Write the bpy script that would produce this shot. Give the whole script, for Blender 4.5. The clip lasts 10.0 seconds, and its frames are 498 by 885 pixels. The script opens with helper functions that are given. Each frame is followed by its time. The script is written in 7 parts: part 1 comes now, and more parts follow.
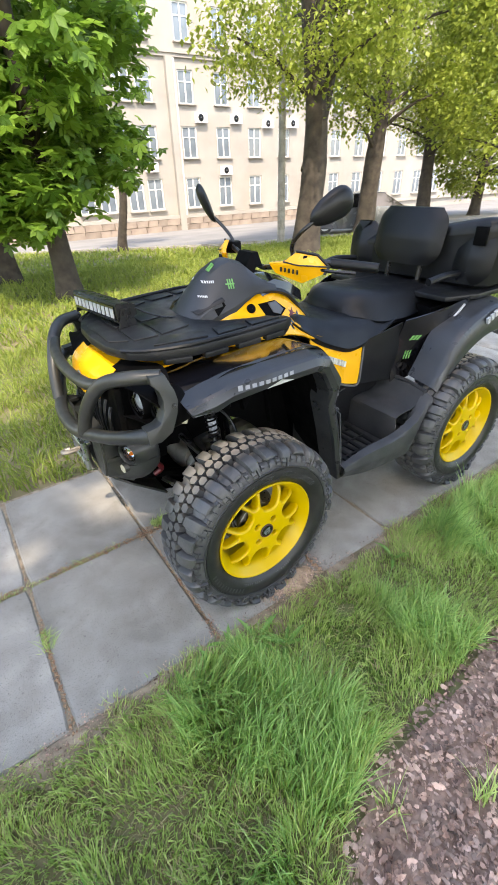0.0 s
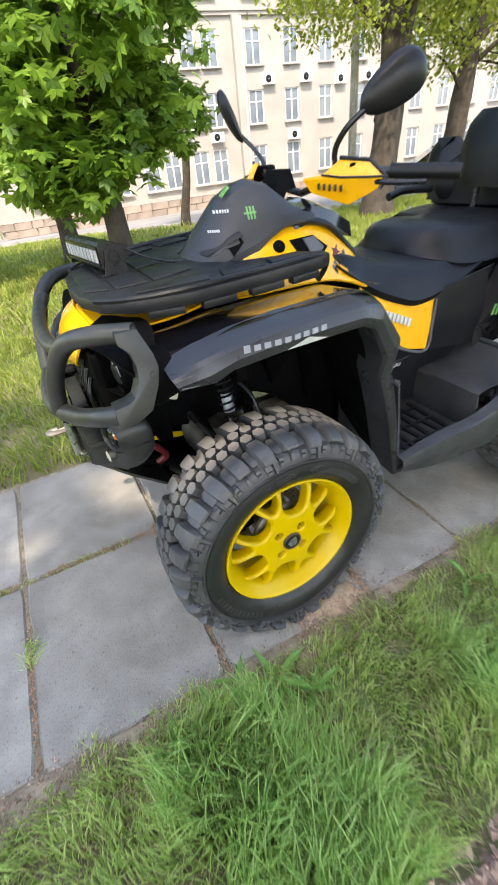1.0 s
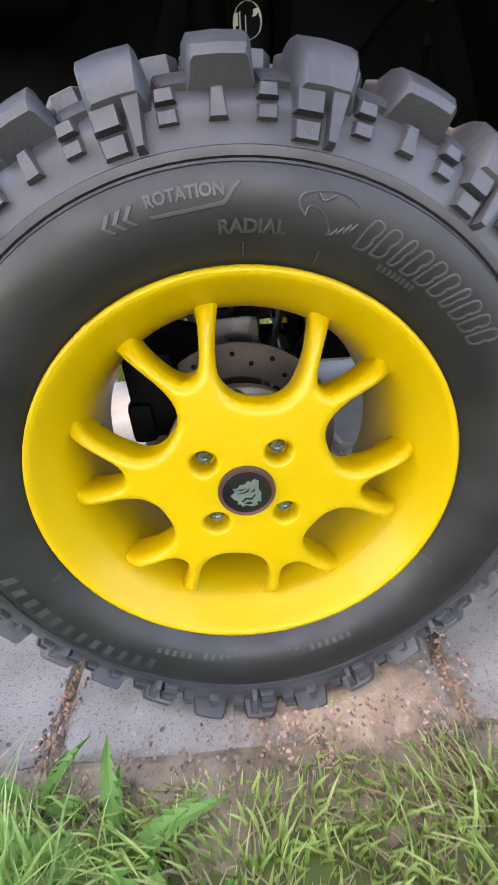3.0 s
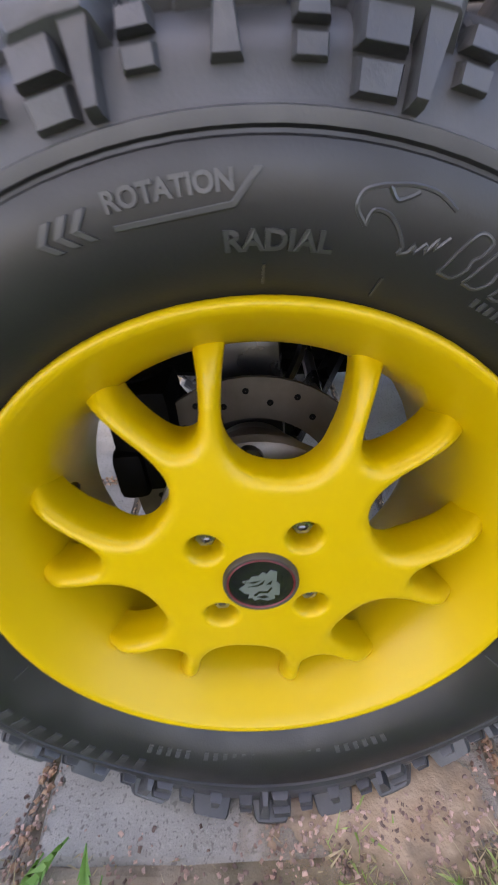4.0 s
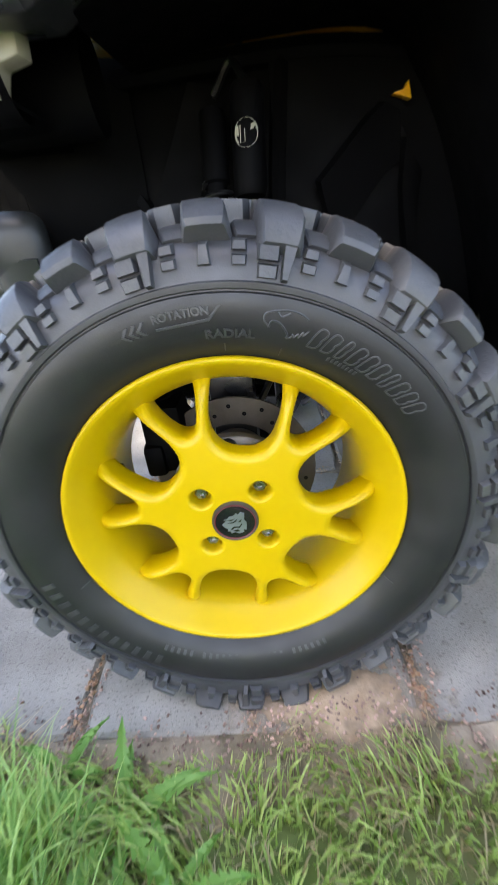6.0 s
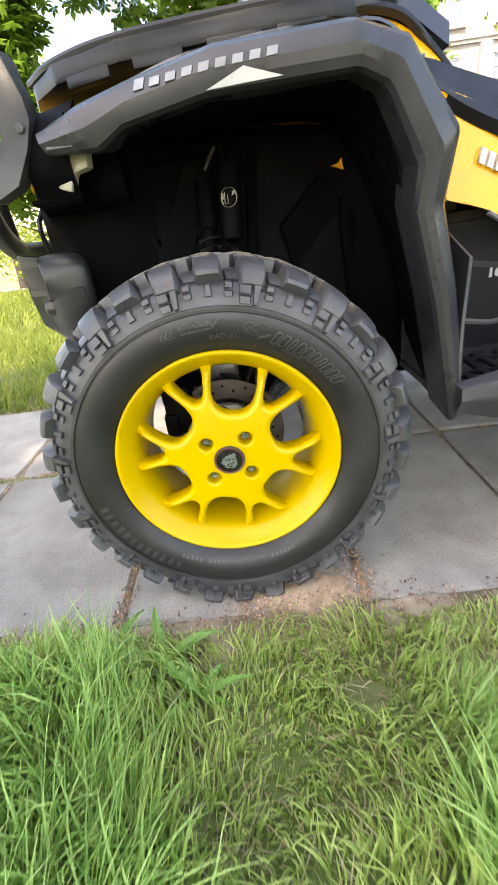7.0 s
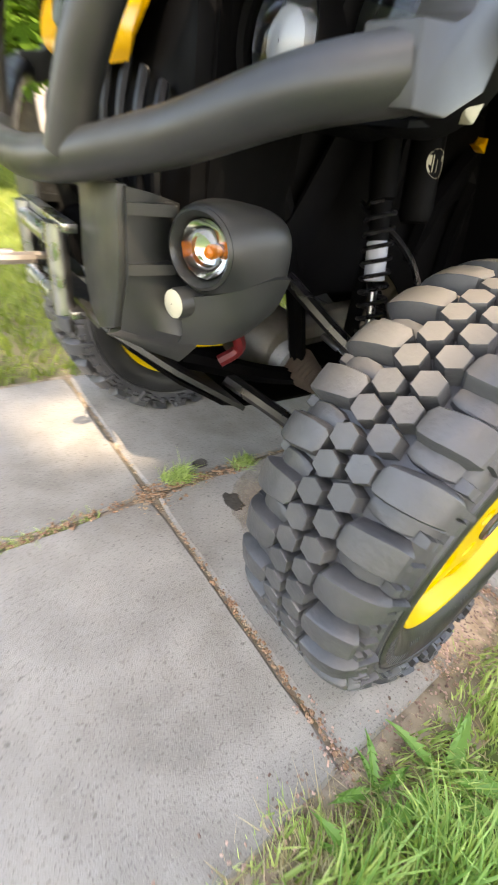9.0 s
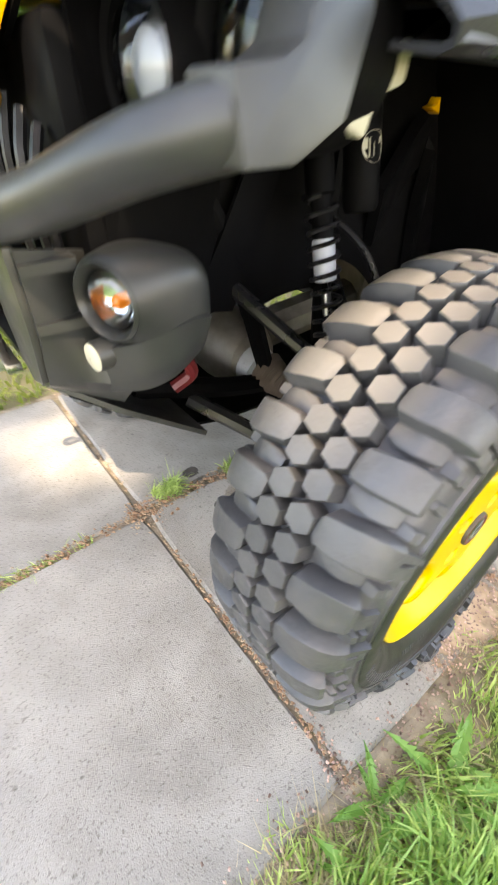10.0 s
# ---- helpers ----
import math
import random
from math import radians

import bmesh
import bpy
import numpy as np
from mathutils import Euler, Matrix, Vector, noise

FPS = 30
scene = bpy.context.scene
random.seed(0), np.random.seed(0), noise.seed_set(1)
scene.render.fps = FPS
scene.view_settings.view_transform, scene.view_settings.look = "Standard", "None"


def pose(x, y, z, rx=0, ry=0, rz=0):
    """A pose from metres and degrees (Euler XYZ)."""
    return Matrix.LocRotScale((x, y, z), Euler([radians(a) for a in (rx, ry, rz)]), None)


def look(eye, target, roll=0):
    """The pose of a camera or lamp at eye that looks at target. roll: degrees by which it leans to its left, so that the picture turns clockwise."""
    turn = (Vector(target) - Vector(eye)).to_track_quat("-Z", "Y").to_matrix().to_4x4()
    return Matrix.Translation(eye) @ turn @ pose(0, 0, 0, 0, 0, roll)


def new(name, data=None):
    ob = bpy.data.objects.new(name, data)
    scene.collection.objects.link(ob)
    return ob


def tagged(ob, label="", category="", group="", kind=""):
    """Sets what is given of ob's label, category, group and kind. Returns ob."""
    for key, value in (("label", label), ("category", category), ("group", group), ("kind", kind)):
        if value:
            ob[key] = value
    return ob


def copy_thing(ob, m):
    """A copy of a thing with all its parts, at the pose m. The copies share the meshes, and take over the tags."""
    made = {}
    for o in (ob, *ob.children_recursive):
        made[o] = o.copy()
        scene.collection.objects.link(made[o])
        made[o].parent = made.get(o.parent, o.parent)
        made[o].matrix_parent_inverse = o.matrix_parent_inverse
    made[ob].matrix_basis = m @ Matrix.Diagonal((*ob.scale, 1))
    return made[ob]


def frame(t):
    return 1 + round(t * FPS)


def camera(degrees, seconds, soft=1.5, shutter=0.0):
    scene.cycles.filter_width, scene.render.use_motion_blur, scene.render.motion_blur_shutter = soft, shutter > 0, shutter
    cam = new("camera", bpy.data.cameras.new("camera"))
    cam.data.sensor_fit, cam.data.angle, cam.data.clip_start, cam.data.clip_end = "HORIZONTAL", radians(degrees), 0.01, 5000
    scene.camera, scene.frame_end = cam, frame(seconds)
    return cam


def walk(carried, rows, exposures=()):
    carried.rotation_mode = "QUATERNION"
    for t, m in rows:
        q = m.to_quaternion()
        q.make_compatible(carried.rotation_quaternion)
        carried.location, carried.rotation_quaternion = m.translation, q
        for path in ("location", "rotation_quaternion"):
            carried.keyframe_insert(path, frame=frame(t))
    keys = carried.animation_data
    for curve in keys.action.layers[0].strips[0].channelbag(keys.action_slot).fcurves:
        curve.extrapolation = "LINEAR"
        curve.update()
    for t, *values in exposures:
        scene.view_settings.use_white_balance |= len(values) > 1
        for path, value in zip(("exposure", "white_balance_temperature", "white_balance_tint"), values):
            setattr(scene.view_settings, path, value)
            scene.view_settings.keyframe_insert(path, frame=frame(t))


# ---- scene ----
cam = camera(60.75, 10.0, 1.6, 0.4)
EXPOSURES = [(0.0, 1.88, 7500, 12), (1.6, 2.02, 7500, 13), (2.2, 2.42, 7500, 18), (2.7, 2.42, 7400, 22), (4.0, 1.85, 7200, 24), (4.6, 1.68, 7200, 19), (5.1, 1.6, 7300, 9), (5.6, 2.0, 6700, 14), (7.0, 2.42, 8200, 16), (8.5, 2.53, 8300, 18), (9.2, 2.68, 8700, 15), (9.6, 2.92, 8800, 15), (10.0, 2.84, 8600, 15)]
PATH = [
    (0, (-0.7052, -0.9416, 1.4703), (0.2397, 0.4614, 0.4033), -1.89),
    (0.5, (-0.5663, -0.9182, 1.4204), (0.2477, 0.5535, 0.3381), -4.12),
    (1, (-0.4157, -0.7312, 1.2687), (0.2364, 0.7825, 0.1358), -6.73),
    (1.5, (-0.2925, -0.6105, 1.1607), (0.1908, 0.9536, 0.0119), -8.32),
    (1.6, (-0.2450, -0.6389, 1.1004), (0.1711, 0.9931, 0.0218), -8.51),
    (2, (-0.0018, -0.5153, 0.9408), (0.2450, 1.1106, -0.1974), -9.56),
    (2.1, (0.0210, -0.4898, 0.8969), (0.2326, 1.1505, -0.2276), -9.65),
    (2.5, (0.0227, -0.4031, 0.6815), (0.1176, 1.3144, -0.3388), -7.90),
    (2.7, (0.0064, -0.3756, 0.5837), (0.0623, 1.3650, -0.3997), -6.83),
    (3.8, (0.0045, -0.2480, 0.5817), (-0.0600, 1.4850, -0.4190), -5.00),
    (4, (0.0102, -0.2154, 0.5906), (-0.0577, 1.4904, -0.4513), -5.72),
    (4.5, (0.0447, -0.1482, 0.5568), (-0.0329, 1.5145, -0.5520), -6.94),
    (5, (0.0484, -0.1212, 0.5438), (-0.0490, 1.5640, -0.5288), -7.01),
    (5.5, (0.0420, -0.2110, 0.5773), (-0.0448, 1.5180, -0.4239), -7.02),
    (5.7, (0.0540, -0.3000, 0.6210), (-0.0650, 1.4450, -0.3500), -6.50),
    (6.8, (0.0553, -0.6369, 0.7142), (-0.0073, 1.1373, -0.2069), -7.78),
    (7, (0.0603, -0.6899, 0.7305), (0.0098, 1.0779, -0.2034), -7.47),
    (7.4, (0.0560, -0.7390, 0.7292), (0.0626, 1.0443, -0.1763), -6.05),
    (7.5, (0.0290, -0.7464, 0.7137), (0.0959, 1.0677, -0.1257), -4.79),
    (8, (-0.2006, -0.5459, 0.7304), (0.1566, 1.1731, -0.2275), -1.00),
    (8.3, (-0.3881, -0.3975, 0.7631), (0.1956, 1.2194, -0.2591), 2.02),
    (8.5, (-0.5192, -0.2922, 0.7880), (0.2588, 1.2060, -0.2845), 6.06),
    (8.6, (-0.5270, -0.2899, 0.7741), (0.2213, 1.2359, -0.2804), 4.41),
    (9, (-0.6284, -0.1076, 0.7704), (0.4476, 1.1077, -0.3980), 9.48),
    (9.5, (-0.6248, 0.0190, 0.7297), (0.6304, 0.9517, -0.5171), 10.54),
    (10, (-0.5141, -0.1053, 0.8289), (0.4393, 1.1015, -0.4495), 0.63),
]
walk(cam, [(t, look(eye, target, roll)) for t, eye, target, roll in PATH], EXPOSURES)

from mathutils.bvhtree import BVHTree

# ---- light ----
SUN_EL, SUN_AZ = radians(52), radians(205)   # azimuth clockwise from +y
sky = bpy.data.worlds.new("sky")
sky.use_nodes = True
scene.world = sky
sky_tex = sky.node_tree.nodes.new("ShaderNodeTexSky")
sky_tex.sky_type, sky_tex.sun_disc = "NISHITA", False
sky_tex.sun_elevation, sky_tex.sun_rotation = SUN_EL, SUN_AZ
sky_tex.dust_density, sky_tex.air_density = 1.6, 1.0
sky.node_tree.links.new(sky_tex.outputs[0], sky.node_tree.nodes["Background"].inputs[0])
sky.node_tree.nodes["Background"].inputs[1].default_value = 0.20
sun = new("sun", bpy.data.lights.new("sun", "SUN"))
sun.data.energy, sun.data.angle, sun.data.color = 1.7, radians(0.6), (1.0, 0.93, 0.82)
sun_way = Vector((math.sin(SUN_AZ) * math.cos(SUN_EL), math.cos(SUN_AZ) * math.cos(SUN_EL), math.sin(SUN_EL)))
sun.matrix_world = look(sun_way * 40, (0, 0, 0))


# ---- materials ----
def surface(name, a, b, scale=8.0, rough=0.6, rough_var=0.15, metal=0.0, bump=0.15, bump_scale=80.0, coat=0.0,
            fine=60.0, stain=None, stain_scale=2.5, stain_amount=0.5, random=0.0, spec=0.5, island=False, specks=None, speck_scale=60.0):
    """A principled material with colour varied at two scales, uneven gloss and fine relief."""
    m = bpy.data.materials.new(name)
    m.use_nodes = True
    n, l = m.node_tree.nodes, m.node_tree.links
    p = n["Principled BSDF"]
    at = n.new("ShaderNodeTexCoord").outputs["Object"]

    def wave(s, detail=4.0):
        t = n.new("ShaderNodeTexNoise")
        t.inputs["Scale"].default_value, t.inputs["Detail"].default_value = s, detail
        l.new(at, t.inputs["Vector"])
        return t.outputs["Fac"]

    def mix(fac, x, y, kind="MIX"):
        t = n.new("ShaderNodeMix")
        t.data_type, t.blend_type = "RGBA", kind
        for sock, v in ((t.inputs[0], fac), (t.inputs[6], x), (t.inputs[7], y)):
            if isinstance(v, (float, int)):
                sock.default_value = v
            elif isinstance(v, tuple):
                sock.default_value = (*v, 1)
            else:
                l.new(v, sock)
        return t.outputs[2]

    def ramp(v, lo, hi, to0=0.0, to1=1.0):
        t = n.new("ShaderNodeMapRange")
        for k, x in zip(("From Min", "From Max", "To Min", "To Max"), (lo, hi, to0, to1)):
            t.inputs[k].default_value = x
        l.new(v, t.inputs["Value"])
        return t.outputs[0]

    big, small = wave(scale), wave(fine, 3.0)
    col = mix(ramp(big, 0.35, 0.65), a, b)
    col = mix(ramp(small, 0.3, 0.7, 0.0, 0.35), col, mix(0.5, a, b))
    if stain:
        col = mix(ramp(wave(stain_scale, 6.0), 0.5, 0.66, 0.0, stain_amount), col, stain)
    if specks:
        for s, edge in ((speck_scale * 3.4, 0.59), (speck_scale * 1.3, 0.655), (speck_scale * 0.5, 0.70)):
            col = mix(ramp(wave(s, 2.0), edge, edge + 0.06, 0.0, 0.48), col, specks)
            col = mix(ramp(wave(s * 1.17 + 5, 2.0), edge, edge + 0.05, 0.0, 0.35), col, b)
    if random:
        info = n.new("ShaderNodeNewGeometry").outputs["Random Per Island"] if island else n.new("ShaderNodeObjectInfo").outputs["Random"]
        hsv = n.new("ShaderNodeHueSaturation")
        l.new(ramp(info, 0, 1, 1 - random, 1 + random), hsv.inputs["Value"])
        l.new(col, hsv.inputs["Color"])
        col = hsv.outputs[0]
    l.new(col, p.inputs["Base Color"])
    l.new(ramp(wave(scale * 2.3), 0.3, 0.7, max(rough - rough_var, 0.02), min(rough + rough_var, 1)), p.inputs["Roughness"])
    p.inputs["Metallic"].default_value = metal
    p.inputs["Specular IOR Level"].default_value = spec
    p.inputs["Coat Weight"].default_value = coat
    p.inputs["Coat Roughness"].default_value = 0.08
    if bump:
        t = n.new("ShaderNodeBump")
        t.inputs["Strength"].default_value, t.inputs["Distance"].default_value = bump, 0.004
        l.new(wave(bump_scale, 5.0), t.inputs["Height"])
        l.new(t.outputs[0], p.inputs["Normal"])
    return m


def leafy(name, a, b, through_light=0.35, rough=0.45):
    """Foliage: colour by leaf, with some light passing through."""
    m = bpy.data.materials.new(name)
    m.use_nodes = True
    n, l = m.node_tree.nodes, m.node_tree.links
    p, out = n["Principled BSDF"], n["Material Output"]
    geo = n.new("ShaderNodeNewGeometry")
    ramp = n.new("ShaderNodeValToRGB")
    ramp.color_ramp.elements[0].color, ramp.color_ramp.elements[1].color = (*a, 1), (*b, 1)
    l.new(geo.outputs["Random Per Island"], ramp.inputs[0])
    l.new(ramp.outputs[0], p.inputs["Base Color"])
    p.inputs["Roughness"].default_value = rough
    t = n.new("ShaderNodeBsdfTranslucent")
    l.new(ramp.outputs[0], t.inputs["Color"])
    mix = n.new("ShaderNodeMixShader")
    mix.inputs[0].default_value = through_light
    l.new(p.outputs[0], mix.inputs[1])
    l.new(t.outputs[0], mix.inputs[2])
    l.new(mix.outputs[0], out.inputs["Surface"])
    return m


def clear(name, tint=(0.9, 0.93, 0.95), rough=0.02):
    """Thin clear glass or plastic: see-through, with a gloss that grows at grazing angles."""
    m = bpy.data.materials.new(name)
    m.use_nodes = True
    n, l = m.node_tree.nodes, m.node_tree.links
    g, t, x = n.new("ShaderNodeBsdfGlossy"), n.new("ShaderNodeBsdfTransparent"), n.new("ShaderNodeMixShader")
    g.inputs["Roughness"].default_value, t.inputs["Color"].default_value = rough, (*tint, 1)
    fr = n.new("ShaderNodeFresnel")
    fr.inputs["IOR"].default_value = 1.5
    l.new(fr.outputs[0], x.inputs[0])
    l.new(t.outputs[0], x.inputs[1])
    l.new(g.outputs[0], x.inputs[2])
    l.new(x.outputs[0], n["Material Output"].inputs["Surface"])
    return m


M = {
    "rubber": surface("rubber", (0.010, 0.0105, 0.0115), (0.017, 0.0175, 0.019), 11, 0.42, 0.10, bump=0.05, bump_scale=520, stain=(0.045, 0.042, 0.038), stain_scale=7, stain_amount=0.2, spec=0.5),
    "tread": surface("tread", (0.036, 0.0375, 0.041), (0.060, 0.0615, 0.065), 14, 0.47, 0.12, bump=0.2, bump_scale=150, fine=90, stain=(0.10, 0.095, 0.088), stain_scale=11, stain_amount=0.35, spec=0.65),
    # paler than the wall, to paint in the shading that shows raised marks
    "rubber_worn": surface("rubber_worn", (0.026, 0.027, 0.029), (0.042, 0.043, 0.046), 20, 0.45, 0.1, bump=0.1, bump_scale=200, spec=0.7),
    "flare_grey": surface("flare_grey", (0.018, 0.0195, 0.0225), (0.028, 0.030, 0.034), 7, 0.34, 0.10, bump=0.10, bump_scale=260, stain=(0.045, 0.043, 0.040), stain_scale=6, stain_amount=0.25, spec=0.55),
    "chrome": surface("chrome", (0.78, 0.78, 0.74), (0.84, 0.84, 0.80), 14, 0.12, 0.05, metal=1.0, bump=0.02),
    "rim_yellow": surface("rim_yellow", (0.51, 0.345, 0.0015), (0.56, 0.378, 0.002), 5, 0.36, 0.03, bump=0.015, coat=0.08, spec=0.3,
                          stain=(0.50, 0.36, 0.05), stain_scale=14, stain_amount=0.04),
    "body_yellow": surface("body_yellow", (0.80, 0.39, 0.008), (0.84, 0.42, 0.010), 4, 0.28, 0.08, bump=0.02, coat=0.25, spec=0.4),
    "plastic": surface("plastic", (0.006, 0.0065, 0.008), (0.011, 0.012, 0.014), 7, 0.40, 0.10, bump=0.10, bump_scale=260, stain=(0.032, 0.030, 0.028), stain_scale=6, stain_amount=0.25, spec=0.32),
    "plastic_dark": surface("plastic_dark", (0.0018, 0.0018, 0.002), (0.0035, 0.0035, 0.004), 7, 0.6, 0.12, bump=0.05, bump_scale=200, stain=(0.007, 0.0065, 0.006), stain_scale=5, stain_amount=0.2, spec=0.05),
    "gloss_black": surface("gloss_black", (0.006, 0.006, 0.008), (0.009, 0.009, 0.011), 3, 0.12, 0.05, bump=0.0, coat=0.6),
    "cowl": surface("cowl", (0.075, 0.080, 0.088), (0.095, 0.10, 0.108), 6, 0.45, 0.08, bump=0.04, bump_scale=300, spec=0.4),
    "cowl_black": surface("cowl_black", (0.022, 0.024, 0.027), (0.032, 0.034, 0.038), 6, 0.42, 0.08, bump=0.05, bump_scale=300, spec=0.45),
    "tub_grey": surface("tub_grey", (0.026, 0.028, 0.031), (0.046, 0.048, 0.052), 7, 0.48, 0.12, bump=0.12, bump_scale=260, stain=(0.075, 0.070, 0.062), stain_scale=5, stain_amount=0.35, spec=0.4),
    "powder": surface("powder", (0.038, 0.040, 0.040), (0.056, 0.058, 0.056), 10, 0.50, 0.10, bump=0.16, bump_scale=420, stain=(0.12, 0.115, 0.10), stain_scale=9, stain_amount=0.22, spec=0.4),
    "seat_vinyl": surface("seat_vinyl", (0.004, 0.0045, 0.006), (0.007, 0.0075, 0.009), 6, 0.40, 0.08, bump=0.22, bump_scale=320, spec=0.3),
    "steel": surface("steel", (0.33, 0.33, 0.34), (0.46, 0.46, 0.46), 14, 0.30, 0.12, metal=1.0, bump=0.05),
    "cast": surface("cast", (0.20, 0.18, 0.15), (0.30, 0.28, 0.25), 18, 0.55, 0.12, metal=0.7, bump=0.25, stain=(0.12, 0.08, 0.05), stain_scale=12),
    "cast_dark": surface("cast_dark", (0.065, 0.056, 0.045), (0.11, 0.096, 0.077), 18, 0.55, 0.12, metal=0.5, bump=0.25, stain=(0.05, 0.035, 0.025), stain_scale=12),
    "brown_rubber": surface("brown_rubber", (0.085, 0.060, 0.045), (0.12, 0.09, 0.07), 20, 0.7, 0.1, bump=0.1),
    "spring": surface("spring", (0.008, 0.008, 0.009), (0.012, 0.012, 0.013), 9, 0.3, 0.08, bump=0.02),
    "emblem_grey": surface("emblem_grey", (0.19, 0.195, 0.205), (0.25, 0.255, 0.265), 20, 0.4, 0.1, bump=0.03),
    "silver": surface("silver", (0.34, 0.35, 0.37), (0.42, 0.43, 0.45), 20, 0.35, 0.1, bump=0.03),
    "white_mark": surface("white_mark", (0.50, 0.51, 0.50), (0.60, 0.60, 0.58), 20, 0.4, 0.1, bump=0.03),
    "green_mark": surface("green_mark", (0.11, 0.32, 0.08), (0.16, 0.39, 0.11), 20, 0.4, 0.1, bump=0.02),
    "red_mark": surface("red_mark", (0.11, 0.009, 0.012), (0.16, 0.012, 0.015), 20, 0.4, 0.1, bump=0.03),
    "amber": surface("amber", (0.75, 0.16, 0.01), (0.85, 0.22, 0.02), 30, 0.2, 0.05, bump=0.02),
    "cap_green": surface("cap_green", (0.14, 0.17, 0.15), (0.19, 0.22, 0.20), 40, 0.35, 0.1, metal=0.4, bump=0.02),
    "beige": surface("beige", (0.34, 0.33, 0.25), (0.42, 0.40, 0.31), 9, 0.5, 0.1, bump=0.05),
    "bumper": surface("bumper", (0.016, 0.017, 0.017), (0.024, 0.026, 0.025), 10, 0.40, 0.08, bump=0.05, bump_scale=500, stain=(0.055, 0.053, 0.047), stain_scale=9, stain_amount=0.3, spec=0.5),
    "sand_orange": surface("sand_orange", (0.45, 0.31, 0.19), (0.62, 0.46, 0.315), 24, 0.95, 0.03, bump=0.7, bump_scale=200, fine=240),
    "sand": surface("sand", (0.34, 0.235, 0.145), (0.50, 0.375, 0.25), 30, 0.95, 0.03, bump=0.7, bump_scale=200, fine=240),
    "sand_dirt": surface("sand_dirt", (0.20, 0.155, 0.105), (0.42, 0.34, 0.25), 17, 0.95, 0.03, bump=0.9, bump_scale=120, fine=160, stain=(0.11, 0.10, 0.045), stain_scale=6, stain_amount=0.7),
    "damp": surface("damp", (0.055, 0.048, 0.040), (0.085, 0.075, 0.062), 30, 0.6, 0.2, bump=0.6, bump_scale=110, fine=150),
    "weed": leafy("weed", (0.17, 0.36, 0.07), (0.30, 0.52, 0.15), 0.4, 0.42),
    "rail_yellow": surface("rail_yellow", (0.55, 0.50, 0.22), (0.66, 0.60, 0.30), 3, 0.5, 0.1, bump=0.05),
    "lens": clear("lens"),
    # pale blue-grey base paints the sky's reflection into the opaque panes
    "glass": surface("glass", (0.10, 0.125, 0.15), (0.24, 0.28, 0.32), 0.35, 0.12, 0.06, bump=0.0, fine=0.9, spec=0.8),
    "concrete": surface("concrete", (0.27, 0.252, 0.222), (0.405, 0.380, 0.338), 5.0, 0.9, 0.06, bump=0.45, bump_scale=420, fine=330, stain=(0.175, 0.16, 0.135), stain_scale=3.2, stain_amount=0.6, random=0.07, spec=0.25, specks=(0.085, 0.076, 0.065), speck_scale=62),
    "crumb": surface("crumb", (0.20, 0.15, 0.10), (0.36, 0.30, 0.23), 40, 0.95, 0.03, bump=0.8, bump_scale=160, fine=220,
                     stain=(0.13, 0.115, 0.05), stain_scale=9, stain_amount=0.5),
    "soil": surface("soil", (0.15, 0.135, 0.065), (0.24, 0.20, 0.115), 1.5, 0.95, 0.04, bump=0.8, bump_scale=30, fine=40,
                    stain=(0.09, 0.15, 0.03), stain_scale=1.1, stain_amount=0.9),
    "mulch": surface("mulch", (0.22, 0.130, 0.098), (0.54, 0.375, 0.30), 14, 0.9, 0.06, bump=0.5, bump_scale=50, random=0.65, island=True),
    "mulch_bed": surface("mulch_bed", (0.19, 0.118, 0.09), (0.40, 0.275, 0.215), 30, 0.95, 0.04, bump=1.0, bump_scale=60, fine=120),
    "asphalt": surface("asphalt", (0.20, 0.195, 0.19), (0.27, 0.26, 0.25), 0.5, 0.9, 0.05, bump=0.3, bump_scale=60),
    "bark": surface("bark", (0.030, 0.024, 0.019), (0.075, 0.060, 0.047), 5, 0.95, 0.04, bump=1.0, bump_scale=22, fine=14,
                    stain=(0.06, 0.05, 0.04), stain_scale=3, stain_amount=0.7),
    "wall": surface("wall", (0.30, 0.278, 0.250), (0.36, 0.337, 0.305), 0.5, 0.9, 0.05, bump=0.1, bump_scale=20, fine=4, stain=(0.30, 0.27, 0.225), stain_scale=0.3, stain_amount=0.5),
    "stone": surface("stone", (0.20, 0.155, 0.125), (0.30, 0.245, 0.20), 1.2, 0.9, 0.05, bump=0.6, bump_scale=9, fine=8, random=0.18),
    "window_white": surface("window_white", (0.62, 0.62, 0.60), (0.70, 0.70, 0.68), 2, 0.6, 0.1, bump=0.03),
    "room": surface("room", (0.28, 0.27, 0.25), (0.40, 0.39, 0.37), 0.6, 0.9, 0.05, bump=0.0),
    "brick": surface("brick", (0.23, 0.15, 0.12), (0.30, 0.20, 0.16), 0.8, 0.9, 0.05, bump=0.2, bump_scale=12, fine=6),
    "car_grey": surface("car_grey", (0.13, 0.14, 0.16), (0.16, 0.17, 0.19), 2, 0.25, 0.05, metal=0.4, bump=0.0, coat=0.6),
    "van_white": surface("van_white", (0.7, 0.7, 0.7), (0.76, 0.76, 0.76), 2, 0.3, 0.05, bump=0.0, coat=0.5),
    "metal_paint": surface("metal_paint", (0.55, 0.55, 0.53), (0.64, 0.64, 0.60), 3, 0.5, 0.1, bump=0.05),
    "grass": leafy("grass", (0.27, 0.415, 0.095), (0.70, 0.81, 0.31), 0.50, 0.38),
    "leaf_litter": surface("leaf_litter", (0.22, 0.105, 0.06), (0.46, 0.30, 0.18), 160, 0.85, 0.1, bump=0.1),
    "grass_lush": leafy("grass_lush", (0.17, 0.335, 0.080), (0.52, 0.71, 0.255), 0.50, 0.36),
